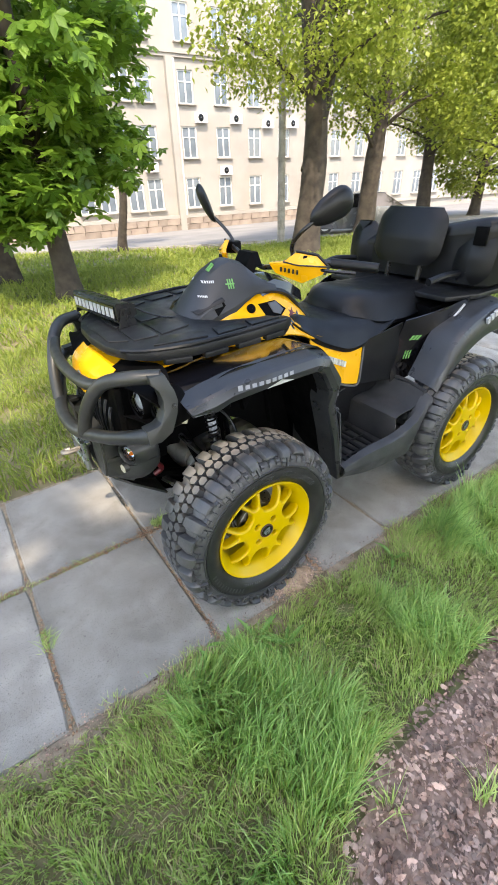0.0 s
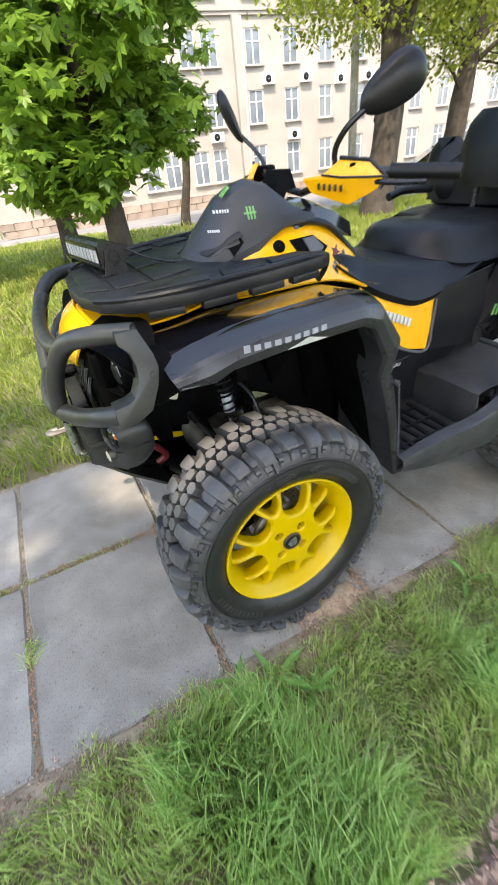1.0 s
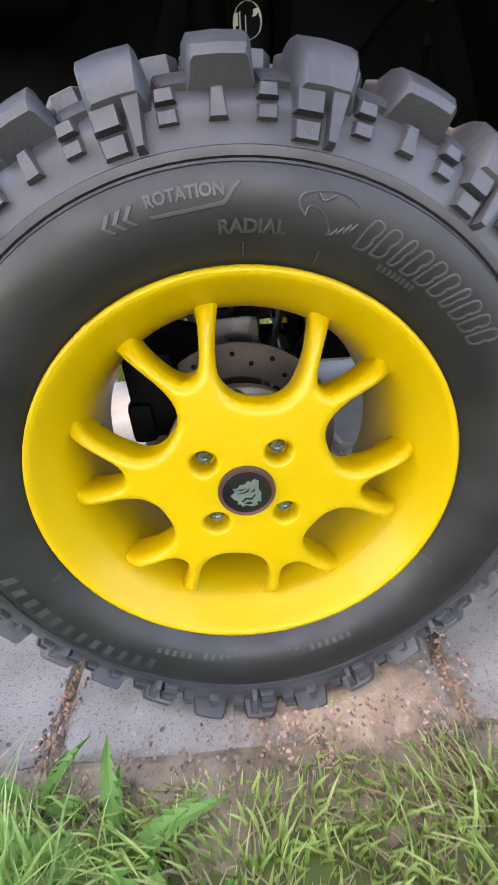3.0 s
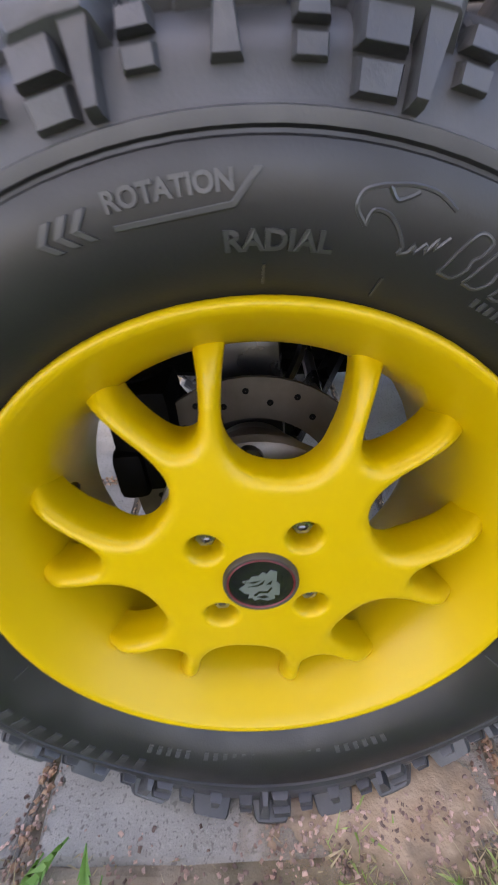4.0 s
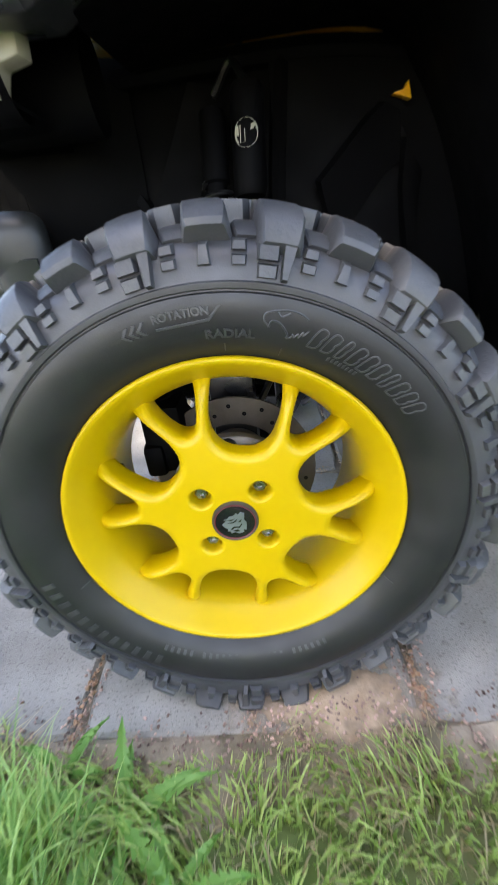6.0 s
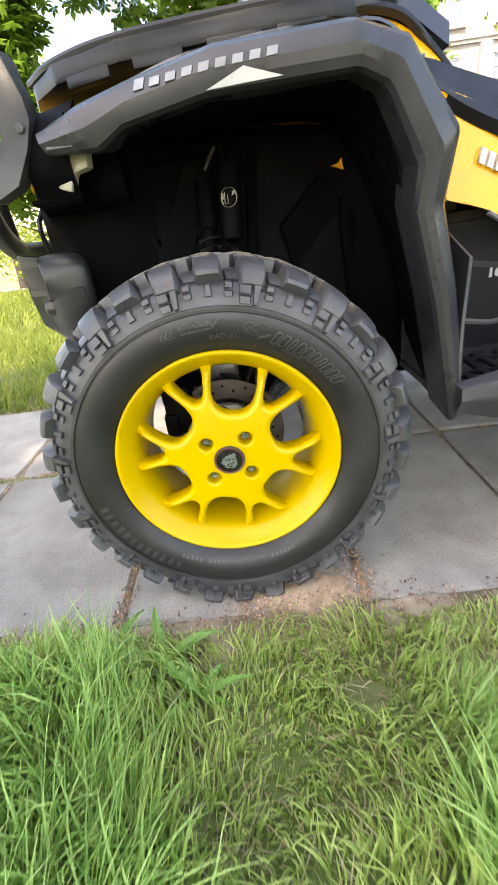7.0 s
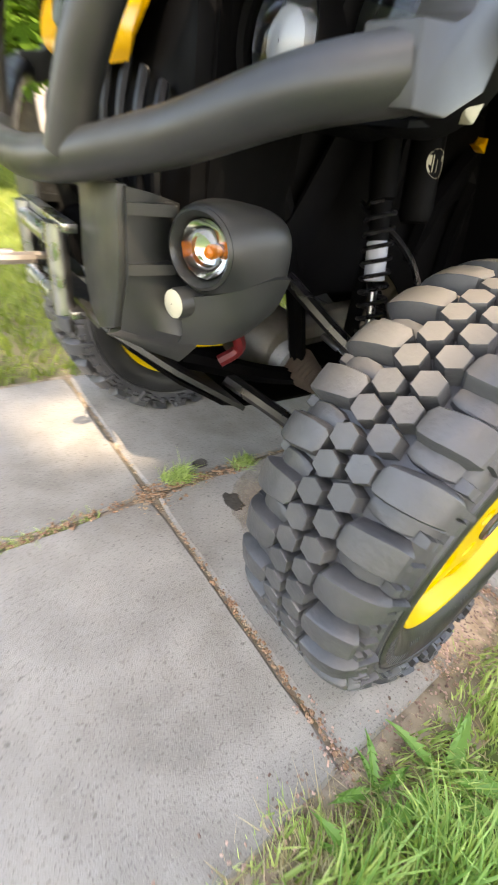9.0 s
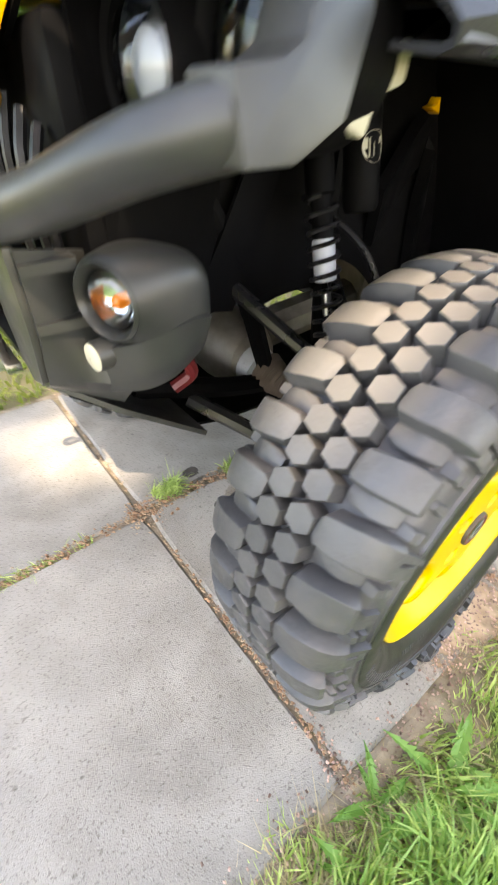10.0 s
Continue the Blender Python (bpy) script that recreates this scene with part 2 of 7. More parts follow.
    "grass_dry": leafy("grass_dry", (0.38, 0.30, 0.16), (0.62, 0.52, 0.33), 0.3, 0.8),
    "lawn": leafy("lawn", (0.15, 0.22, 0.03), (0.33, 0.38, 0.075), 0.4, 0.6),
    "maple": leafy("maple", (0.06, 0.14, 0.014), (0.24, 0.40, 0.055), 0.5, 0.45),
    "linden": leafy("linden", (0.16, 0.22, 0.025), (0.38, 0.44, 0.08), 0.5, 0.5),
}


def thin_film(src, centre, radii, most=0.85):
    """A copy of a material that thins out unevenly away from a centre, as strewn sand does."""
    m = src.copy()
    m.name = src.name + "_film"
    n, l = m.node_tree.nodes, m.node_tree.links
    at, sub, div, ln = n.new("ShaderNodeTexCoord"), n.new("ShaderNodeVectorMath"), n.new("ShaderNodeVectorMath"), n.new("ShaderNodeVectorMath")
    sub.operation, div.operation, ln.operation = "SUBTRACT", "DIVIDE", "LENGTH"
    sub.inputs[1].default_value, div.inputs[1].default_value = centre, radii
    l.new(at.outputs["Object"], sub.inputs[0])
    l.new(sub.outputs[0], div.inputs[0])
    l.new(div.outputs[0], ln.inputs[0])
    tex, add, cover = n.new("ShaderNodeTexNoise"), n.new("ShaderNodeMath"), n.new("ShaderNodeMapRange")
    tex.inputs["Scale"].default_value, tex.inputs["Detail"].default_value = 38.0, 6.0
    l.new(at.outputs["Object"], tex.inputs["Vector"])
    add.operation = "ADD"
    l.new(ln.outputs["Value"], add.inputs[0])
    l.new(tex.outputs["Fac"], add.inputs[1])
    for k, v in zip(("From Min", "From Max", "To Min", "To Max"), (0.75, 1.35, most, 0.0)):
        cover.inputs[k].default_value = v
    l.new(add.outputs[0], cover.inputs["Value"])
    l.new(cover.outputs[0], n["Principled BSDF"].inputs["Alpha"])
    return m


M["dust_film"] = thin_film(M["sand"], (-0.03, 0.47, 0.0), (0.24, 0.21, 1.0), 0.42)
M["sand_film"] = thin_film(M["sand_orange"], (0.115, -0.03, 0.0), (0.21, 0.10, 1.0), 0.95)


def tan_upward(m, colour, lo, hi):
    """Tan on what faces upwards on the inner upper part of the tread."""
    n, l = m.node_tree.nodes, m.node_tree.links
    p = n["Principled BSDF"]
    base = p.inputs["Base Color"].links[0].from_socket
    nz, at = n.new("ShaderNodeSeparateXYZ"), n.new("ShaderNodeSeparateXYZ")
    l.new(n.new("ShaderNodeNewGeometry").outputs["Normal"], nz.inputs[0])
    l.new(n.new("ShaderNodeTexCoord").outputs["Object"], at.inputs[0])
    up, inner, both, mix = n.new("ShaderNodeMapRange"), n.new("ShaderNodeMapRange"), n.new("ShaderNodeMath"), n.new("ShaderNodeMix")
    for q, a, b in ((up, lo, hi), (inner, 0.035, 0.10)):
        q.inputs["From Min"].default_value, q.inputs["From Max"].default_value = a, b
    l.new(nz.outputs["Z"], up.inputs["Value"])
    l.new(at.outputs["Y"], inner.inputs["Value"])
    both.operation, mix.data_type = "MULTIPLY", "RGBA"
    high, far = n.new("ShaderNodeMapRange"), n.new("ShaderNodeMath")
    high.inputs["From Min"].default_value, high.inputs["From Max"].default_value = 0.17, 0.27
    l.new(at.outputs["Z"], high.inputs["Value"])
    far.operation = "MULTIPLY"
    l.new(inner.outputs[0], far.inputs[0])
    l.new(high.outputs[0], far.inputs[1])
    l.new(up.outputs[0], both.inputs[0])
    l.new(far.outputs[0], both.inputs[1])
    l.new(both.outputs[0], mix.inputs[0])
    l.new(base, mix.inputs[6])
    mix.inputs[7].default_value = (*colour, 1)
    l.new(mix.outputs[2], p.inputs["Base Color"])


def grey_shoulder(m, colour, r0, r1):
    """Grey on the shoulder, outside a circle about the y axis: dry dust, with the sky's sheen painted in."""
    n, l = m.node_tree.nodes, m.node_tree.links
    p = n["Principled BSDF"]
    base = p.inputs["Base Color"].links[0].from_socket
    flat, ln, ring_, tex, mul, mix = (n.new("ShaderNodeVectorMath"), n.new("ShaderNodeVectorMath"), n.new("ShaderNodeMapRange"), n.new("ShaderNodeTexNoise"), n.new("ShaderNodeMath"), n.new("ShaderNodeMix"))
    at = n.new("ShaderNodeTexCoord").outputs["Object"]
    flat.operation, ln.operation, mul.operation, mix.data_type = "MULTIPLY", "LENGTH", "MULTIPLY", "RGBA"
    flat.inputs[1].default_value = (1, 0, 1)
    tex.inputs["Scale"].default_value, tex.inputs["Detail"].default_value = 16.0, 5.0
    l.new(at, flat.inputs[0])
    l.new(at, tex.inputs["Vector"])
    l.new(flat.outputs[0], ln.inputs[0])
    ring_.inputs["From Min"].default_value, ring_.inputs["From Max"].default_value = r0, r1
    l.new(ln.outputs["Value"], ring_.inputs["Value"])
    l.new(ring_.outputs[0], mul.inputs[0])
    l.new(tex.outputs["Fac"], mul.inputs[1])
    l.new(mul.outputs[0], mix.inputs[0])
    l.new(base, mix.inputs[6])
    mix.inputs[7].default_value = (*colour, 1)
    l.new(mix.outputs[2], p.inputs["Base Color"])


M["carcass"] = M["rubber"].copy()
M["carcass"].name = "carcass"
grey_shoulder(M["carcass"], (0.095, 0.096, 0.105), 0.276, 0.287)
tan_upward(M["tread"], (0.42, 0.345, 0.265), 0.45, 0.95)


# ---- mesh helpers ----
ORIGIN = {}


def thing(name, at, label, category, group="", kind=""):
    ob = new(name)
    ob.empty_display_size = 0.1
    ob.location = at
    ORIGIN[ob] = Vector(at)
    return tagged(ob, label, category, group, kind)


def to_mesh(name, src, material, shift=None, angle=35, flat=False):
    """A mesh from a bmesh or from (verts, faces), moved by shift, smooth but for sharp edges."""
    me = bpy.data.meshes.new(name)
    if isinstance(src, bmesh.types.BMesh):
        bmesh.ops.recalc_face_normals(src, faces=src.faces)
        src.to_mesh(me)
        src.free()
    else:
        me.from_pydata([tuple(v) for v in src[0]], [], src[1])
    if shift is not None:
        me.transform(Matrix.Translation(shift))
    if not flat:
        me.shade_smooth()
        me.set_sharp_from_angle(angle=radians(angle))
    me.materials.append(M[material])
    return me


def part(name, src, material, parent, label="", angle=35, flat=False):
    """One mesh object under a thing or a part; its geometry is given in world places."""
    o = ORIGIN[parent]
    me = to_mesh(name, src, material, -o, angle, flat)
    ob = new(name, me)
    ob.parent = parent
    ORIGIN[ob] = o
    return tagged(ob, label)


def solo(name, src, material, label, category="", group="", kind="", flat=False, angle=35, at=(0, 0, 0)):
    ob = new(name, to_mesh(name, src, material, -Vector(at), angle, flat))
    ob.location = at
    ORIGIN[ob] = Vector(at)
    return tagged(ob, label, category, group, kind)


def glide(points, n):
    """n points evenly spread on a smooth curve through the given ones."""
    p = [Vector(q) for q in points]
    if len(p) < 3:
        return [p[0].lerp(p[-1], k / (n - 1)) for k in range(n)]
    p = [2 * p[0] - p[1]] + p + [2 * p[-1] - p[-2]]
    dense = []
    for k in range(1, len(p) - 2):
        a, b, c, d = p[k - 1:k + 3]
        for j in range(12):
            t = j / 12
            dense.append(0.5 * (2 * b + (c - a) * t + (2 * a - 5 * b + 4 * c - d) * t * t + (3 * b - a - 3 * c + d) * t ** 3))
    dense.append(p[-2])
    dist = [0.0]
    for a, b in zip(dense, dense[1:]):
        dist.append(dist[-1] + (b - a).length)
    out, k = [], 0
    for j in range(n):
        want = dist[-1] * j / (n - 1)
        while k < len(dist) - 2 and dist[k + 1] < want:
            k += 1
        span = dist[k + 1] - dist[k] or 1
        out.append(dense[k].lerp(dense[k + 1], min(1, (want - dist[k]) / span)))
    return out


def straight(points, n):
    """n points evenly spread on the broken line through the given ones, its corners kept near."""
    p = [Vector(q) for q in points]
    seg = [(b - a).length for a, b in zip(p, p[1:])]
    total, out = sum(seg), []
    for j in range(n):
        want, k = total * j / (n - 1), 0
        while k < len(seg) - 1 and want > seg[k]:
            want -= seg[k]
            k += 1
        out.append(p[k].lerp(p[k + 1], min(1, want / seg[k]) if seg[k] else 0))
    return out


def tube(points, r, seg=10, n=None, sharp=False, caps=True, taper=None):
    """A bent round bar through the points."""
    pts = straight(points, n or 6 * len(points)) if sharp else glide(points, n or 8 * len(points))
    bm = bmesh.new()
    side, rings = None, []
    for k, p in enumerate(pts):
        d = (pts[min(k + 1, len(pts) - 1)] - pts[max(k - 1, 0)]).normalized()
        if side is None:
            side = d.orthogonal().normalized()
        side = (side - d * side.dot(d)).normalized()
        up = d.cross(side)
        rr = r * (1 + (taper - 1) * k / (len(pts) - 1)) if taper else r
        rings.append([bm.verts.new(p + rr * (math.cos(a) * side + math.sin(a) * up)) for a in (2 * math.pi * j / seg for j in range(seg))])
    for a, b in zip(rings, rings[1:]):
        for j in range(seg):
            bm.faces.new((a[j], a[(j + 1) % seg], b[(j + 1) % seg], b[j]))
    if caps:
        bm.faces.new(rings[0][::-1])
        bm.faces.new(rings[-1])
    return bm


def sheet(rows, nu=20, nv=14, thick=0.004, smooth_u=True, smooth_v=True):
    """A moulded skin of some thickness through a net of points."""
    fu, fv = (glide if smooth_u else straight), (glide if smooth_v else straight)
    lines = [fv(r, nv) for r in rows]
    cols = [fu([ln[j] for ln in lines], nu) for j in range(nv)]
    g = [[cols[j][i] for j in range(nv)] for i in range(nu)]
    bm = bmesh.new()
    top, low = [], []
    for i in range(nu):
        ta, la = [], []
        for j in range(nv):
            du = g[min(i + 1, nu - 1)][j] - g[max(i - 1, 0)][j]
            dv = g[i][min(j + 1, nv - 1)] - g[i][max(j - 1, 0)]
            nrm = du.cross(dv)
            nrm = nrm.normalized() if nrm.length > 1e-9 else Vector((0, 0, 1))
            ta.append(bm.verts.new(g[i][j]))
            la.append(bm.verts.new(g[i][j] - nrm * thick))
        top.append(ta)
        low.append(la)
    for i in range(nu - 1):
        for j in range(nv - 1):
            bm.faces.new((top[i][j], top[i + 1][j], top[i + 1][j + 1], top[i][j + 1]))
            bm.faces.new((low[i][j], low[i][j + 1], low[i + 1][j + 1], low[i + 1][j]))
    for i in range(nu - 1):
        for j in (0, nv - 1):
            bm.faces.new((top[i][j], top[i + 1][j], low[i + 1][j], low[i][j]))
    for j in range(nv - 1):
        for i in (0, nu - 1):
            bm.faces.new((top[i][j], top[i][j + 1], low[i][j + 1], low[i][j]))
    return bm


def loft(sections, closed=True, n=None, smooth=False):
    """A closed body through rings of points."""
    if smooth:
        cols = [glide([s[j] for s in sections], n or 4 * len(sections)) for j in range(len(sections[0]))]
        sections = [[c[i] for c in cols] for i in range(len(cols[0]))]
    bm = bmesh.new()
    rings = [[bm.verts.new(Vector(p)) for p in s] for s in sections]
    m = len(rings[0])
    for a, b in zip(rings, rings[1:]):
        for j in range(m):
            bm.faces.new((a[j], a[(j + 1) % m], b[(j + 1) % m], b[j]))
    if closed:
        bm.faces.new(rings[0][::-1])
        bm.faces.new(rings[-1])
    return bm


def ring(pts, n=24, sharp=False):
    """n points round a closed smooth outline."""
    p = list(pts)
    ext = p[-2:] + p + p[:2]
    q = (straight if sharp else glide)(p + [p[0]], n + 1) if sharp else None
    if q:
        return q[:-1]
    dense = []
    v = [Vector(x) for x in ext]
    m = len(p)
    for k in range(n):
        u = k * m / n
        i, t = int(u), u - int(u)
        a, b, c, d = v[i + 1], v[i + 2], v[i + 3], v[i + 4] if i + 4 < len(v) else v[i + 4 - m]
        dense.append(0.5 * (2 * b + (c - a) * t + (2 * a - 5 * b + 4 * c - d) * t * t + (3 * b - a - 3 * c + d) * t ** 3))
    return dense


def box(c, size, bevel=0.004, turn=None, seg=2):
    bm = bmesh.new()
    bmesh.ops.create_cube(bm, size=1)
    bmesh.ops.scale(bm, vec=size, verts=bm.verts)
    if bevel:
        bmesh.ops.bevel(bm, geom=bm.edges[:], offset=bevel, segments=seg, affect="EDGES", profile=0.6)
    bmesh.ops.transform(bm, matrix=Matrix.Translation(c) @ (turn.to_4x4() if turn else Matrix()), verts=bm.verts)
    return bm


def prism(outline, lo, hi, axis="z", bevel=0.004):
    """An outline drawn out between two heights along an axis, its edges eased. Outline: (x, y) for z, (x, z) for y, (y, z) for x."""
    put = {"z": lambda a, b, h: (a, b, h), "y": lambda a, b, h: (a, h, b), "x": lambda a, b, h: (h, a, b)}[axis]
    bm = bmesh.new()
    low = [bm.verts.new(put(a, b, lo)) for a, b in outline]
    top = [bm.verts.new(put(a, b, hi)) for a, b in outline]
    m = len(low)
    bm.faces.new(low[::-1])
    bm.faces.new(top)
    for j in range(m):
        bm.faces.new((low[j], low[(j + 1) % m], top[(j + 1) % m], top[j]))
    bmesh.ops.recalc_face_normals(bm, faces=bm.faces)
    if bevel:
        edges = [e for e in bm.edges if e.calc_face_angle(0) > 0.3]
        bmesh.ops.bevel(bm, geom=edges, offset=bevel, segments=2, affect="EDGES", profile=0.6, clamp_overlap=True)
    return bm


def turned(profile, seg=48, at=(0, 0, 0), turn=None, open_ends=True):
    """A profile of (r, y) turned about the y axis, then moved."""
    bm = bmesh.new()
    rings = []
    for r, y in profile:
        rings.append([bm.verts.new((r * math.cos(a), y, r * math.sin(a))) for a in (2 * math.pi * j / seg for j in range(seg))])
    for a, b in zip(rings, rings[1:]):
        for j in range(seg):
            bm.faces.new((a[j], a[(j + 1) % seg], b[(j + 1) % seg], b[j]))
    if not open_ends:
        bm.faces.new(rings[0])
        bm.faces.new(rings[-1][::-1])
    bmesh.ops.transform(bm, matrix=Matrix.Translation(at) @ (turn.to_4x4() if turn else Matrix()), verts=bm.verts)
    return bm


def join(*bms):
    """Several bmeshes of one part as one."""
    out = bmesh.new()
    for b in bms:
        me = bpy.data.meshes.new("tmp")
        b.to_mesh(me)
        b.free()
        out.from_mesh(me)
        bpy.data.meshes.remove(me)
    return out


def other_side(bm, yc=0.60):
    """The mirror image of a bmesh across the vehicle's middle."""
    c = bm.copy()
    for v in c.verts:
        v.co.y = 2 * yc - v.co.y
    bmesh.ops.reverse_faces(c, faces=c.faces)
    return c


def facing(way, up=(0, 0, 1)):
    """A turn that lays the y axis along way."""
    return Vector(way).to_track_quat("Y", "Z").to_matrix()


def flat_shape(outlines, depth, bevel):
    """A plate from closed outlines (the first is the rim, the rest holes), rounded at the edges; lies in x, y."""
    cu = bpy.data.curves.new("shape", "CURVE")
    cu.dimensions, cu.fill_mode, cu.extrude, cu.bevel_depth, cu.bevel_resolution = "2D", "BOTH", depth / 2, bevel, 2
    for pts in outlines:
        sp = cu.splines.new("POLY")
        sp.points.add(len(pts) - 1)
        for q, (a, b) in zip(sp.points, pts):
            q.co = (a, b, 0, 1)
        sp.use_cyclic_u = True
    ob = bpy.data.objects.new("shape", cu)
    me = bpy.data.meshes.new_from_object(ob)
    bm = bmesh.new()
    bm.from_mesh(me)
    bpy.data.objects.remove(ob)
    bpy.data.curves.remove(cu)
    bpy.data.meshes.remove(me)
    return bm


def lettering(text, size, depth):
    """Raised letters in x, y, centred."""
    cu = bpy.data.curves.new("letters", "FONT")
    cu.body, cu.size, cu.extrude, cu.align_x, cu.resolution_u, cu.offset = text, size, depth / 2, "CENTER", 3, size * 0.035
    ob = bpy.data.objects.new("letters", cu)
    me = bpy.data.meshes.new_from_object(ob)
    bm = bmesh.new()
    bm.from_mesh(me)
    bpy.data.objects.remove(ob)
    bpy.data.curves.remove(cu)
    bpy.data.meshes.remove(me)
    return bm


# ---- ground ----
SLOPE = 0.062


def ground_z(x, y):
    """Level round the path, falling gently towards the road and the building."""
    far = max(0.0, y - 1.6)
    return -SLOPE * min(far, 30.0) - 0.012


def ground_sheet():
    xs = [-400, -120, -60, -30, -16, -8, -4, -2.5, -1.2, 0, 1.2, 2.5, 4, 8, 16, 24, 32, 44, 60, 120, 400]
    ys = [-400, -120, -40, -16, -8, -4, -2, -1, -0.5, 0.0, 0.6, 1.2, 1.6, 2.5, 4, 6, 8, 11, 14, 18, 22, 26, 31.6, 40, 60, 120, 400]
    verts = [(x, y, ground_z(x, y)) for y in ys for x in xs]
    w = len(xs)
    faces = [(j * w + i, j * w + i + 1, (j + 1) * w + i + 1, (j + 1) * w + i) for j in range(len(ys) - 1) for i in range(w - 1)]
    return verts, faces


ground = solo("ground", ground_sheet(), "soil", "earthy ground under lawn and verge, sloping to the road", "ground", kind="structure")

ROAD_NEAR = [(-60, 27.0), (-6, 25.2), (2.3, 22.6), (5.2, 18.6), (8.0, 14.6), (12.5, 11.6), (30, 6.5), (60, 2.0)]


def road_mesh(lift=0.03):
    verts, faces = [], []
    line = straight([(x, y, 0) for x, y in ROAD_NEAR], 60)
    steps = 8
    for p in line:
        for k in range(steps + 1):
            y = p.y + (31.2 - p.y) * k / steps
            verts.append((p.x, y, ground_z(p.x, y) + lift))
    w = steps + 1
    for i in range(len(line) - 1):
        for k in range(steps):
            faces.append((i * w + k, (i + 1) * w + k, (i + 1) * w + k + 1, i * w + k + 1))
    return verts, faces


road = solo("road", road_mesh(), "asphalt", "pale worn asphalt road in front of the building", "road", kind="structure")
kerb_line = [(x, y, ground_z(x, y) + 0.03) for x, y in [(p.x, p.y) for p in straight([(x, y, 0) for x, y in ROAD_NEAR], 60)]]
kerb_rows = [[Vector(p) + Vector((0, dy, dz)) for dy, dz in ((0.0, -0.1), (0.0, 0.05), (-0.14, 0.05), (-0.14, -0.1))] for p in kerb_line]
solo("kerb", loft(kerb_rows), "concrete", "low grey concrete kerb along the road", "kerb", kind="structure", flat=True)

# paving: slabs with open joints, each slab an object on shared or own mesh
pavement = solo("pavement", prism([(-7.2, -0.10), (9.6, -0.10), (9.6, 1.32), (-7.2, 1.32)], -0.10, -0.009, "z", 0), "crumb",
                "gritty bed and joints of the slab path", "pavement", kind="structure", flat=True)
JOINTS = [-6.8, -6.1, -5.4, -4.75, -4.05, -3.4, -2.72, -2.05, -1.4, -0.82, -0.28, 0.245, 0.68, 1.36, 2.05, 2.7, 3.4, 4.05, 4.7, 5.4, 6.1, 6.8, 7.5, 8.2, 8.9, 9.5]


def slab_mesh(sx, sy, rnd):
    """A worn slab with an uneven outline and chipped edges."""
    pts = []
    n = 9
    for (ax, ay), (bx, by) in (((-1, -1), (1, -1)), ((1, -1), (1, 1)), ((1, 1), (-1, 1)), ((-1, 1), (-1, -1))):
        for k in range(n):
            t = k / n
            x, y = (ax + (bx - ax) * t) * sx / 2, (ay + (by - ay) * t) * sy / 2
            e = rnd.uniform(0, 0.004) + (0.010 if rnd.random() < 0.06 else 0) + (0.006 if k == 0 else 0)
            x -= e * (1 if x > 0 else -1) * (abs(abs(x) - sx / 2) < 1e-6)
            y -= e * (1 if y > 0 else -1) * (abs(abs(y) - sy / 2) < 1e-6)
            pts.append((x, y))
    v = [(x, y, -0.06) for x, y in pts] + [(x, y, -0.006) for x, y in pts] + [(x * (1 - 0.012 / sx), y * (1 - 0.012 / sy), 0.0) for x, y in pts]
    m = len(pts)
    f = [(k, (k + 1) % m, m + (k + 1) % m, m + k) for k in range(m)] + [(m + k, m + (k + 1) % m, 2 * m + (k + 1) % m, 2 * m + k) for k in range(m)]
    f.append(tuple(range(2 * m, 3 * m)))
    return v, f


def lay_slabs():
    rnd = random.Random(4)
    for x0, x1 in zip(JOINTS, JOINTS[1:]):
        for y0, y1 in ((-0.075, 0.62), (0.62, 1.30)):
            gap = 0.007 if (x0 > -1 and x1 < 1) else 0.012
            me = to_mesh("slab", slab_mesh(x1 - x0 - gap, y1 - y0 - gap * 1.6, rnd), "concrete", angle=20)
            ob = new("slab", me)
            ob.parent = pavement
            ob.location = ((x0 + x1) / 2, (y0 + y1) / 2, 0.0 if -1.5 < x0 < 1.5 else rnd.uniform(-0.006, 0.004))
            ob.rotation_euler = (rnd.uniform(-0.003, 0.003), rnd.uniform(-0.003, 0.003), rnd.uniform(-0.004, 0.004))


# ---- building ----
B0, BU = Vector((14.5, 28.35, 0.0)), Vector((0.9984, -0.0558, 0.0))
BN = Vector((BU.y, -BU.x, 0.0))   # out of the facade, towards the lawn


def facade(s, out, z):
    return B0 + BU * s + BN * out + Vector((0, 0, z))


FLOORS = [(-0.35, 1.40), (2.46, 4.12), (5.22, 6.84), (8.05, 9.75)]
COLS = sorted([0.25 + 2.44 * k for k in range(0, 16)] + [-3.75, -2.45, -5.6, -6.9, -8.9, -10.2, -12.2, -13.5])
WIN_W, WALL_LO, WALL_HI, S_LO, S_HI = 1.0, -2.3, 12.6, -15.6, 42.0


def wall_with_openings():
    """The facade as cells between the openings, with reveals 0.22 m deep."""
    ss = sorted({S_LO, S_HI, *COLS, *(c + WIN_W for c in COLS)})
    zs = sorted({WALL_LO, WALL_HI, *(z for f in FLOORS for z in f)})
    verts, faces, index = [], [], {}

    def v(s, o, z):
        key = (round(s, 3), round(o, 3), round(z, 3))
        if key not in index:
            index[key] = len(verts)
            verts.append(facade(*key))
        return index[key]

    for s0, s1 in zip(ss, ss[1:]):
        for z0, z1 in zip(zs, zs[1:]):
            if s0 in COLS and (z0, z1) in FLOORS:
                for (a, b), (c, d) in (((s0, z0), (s1, z0)), ((s1, z0), (s1, z1)), ((s1, z1), (s0, z1)), ((s0, z1), (s0, z0))):
                    faces.append((v(a, 0, b), v(c, 0, d), v(c, -0.25, d), v(a, -0.25, b)))
            else:
                faces.append((v(s0, 0, z0), v(s1, 0, z0), v(s1, 0, z1), v(s0, 0, z1)))
    return verts, faces


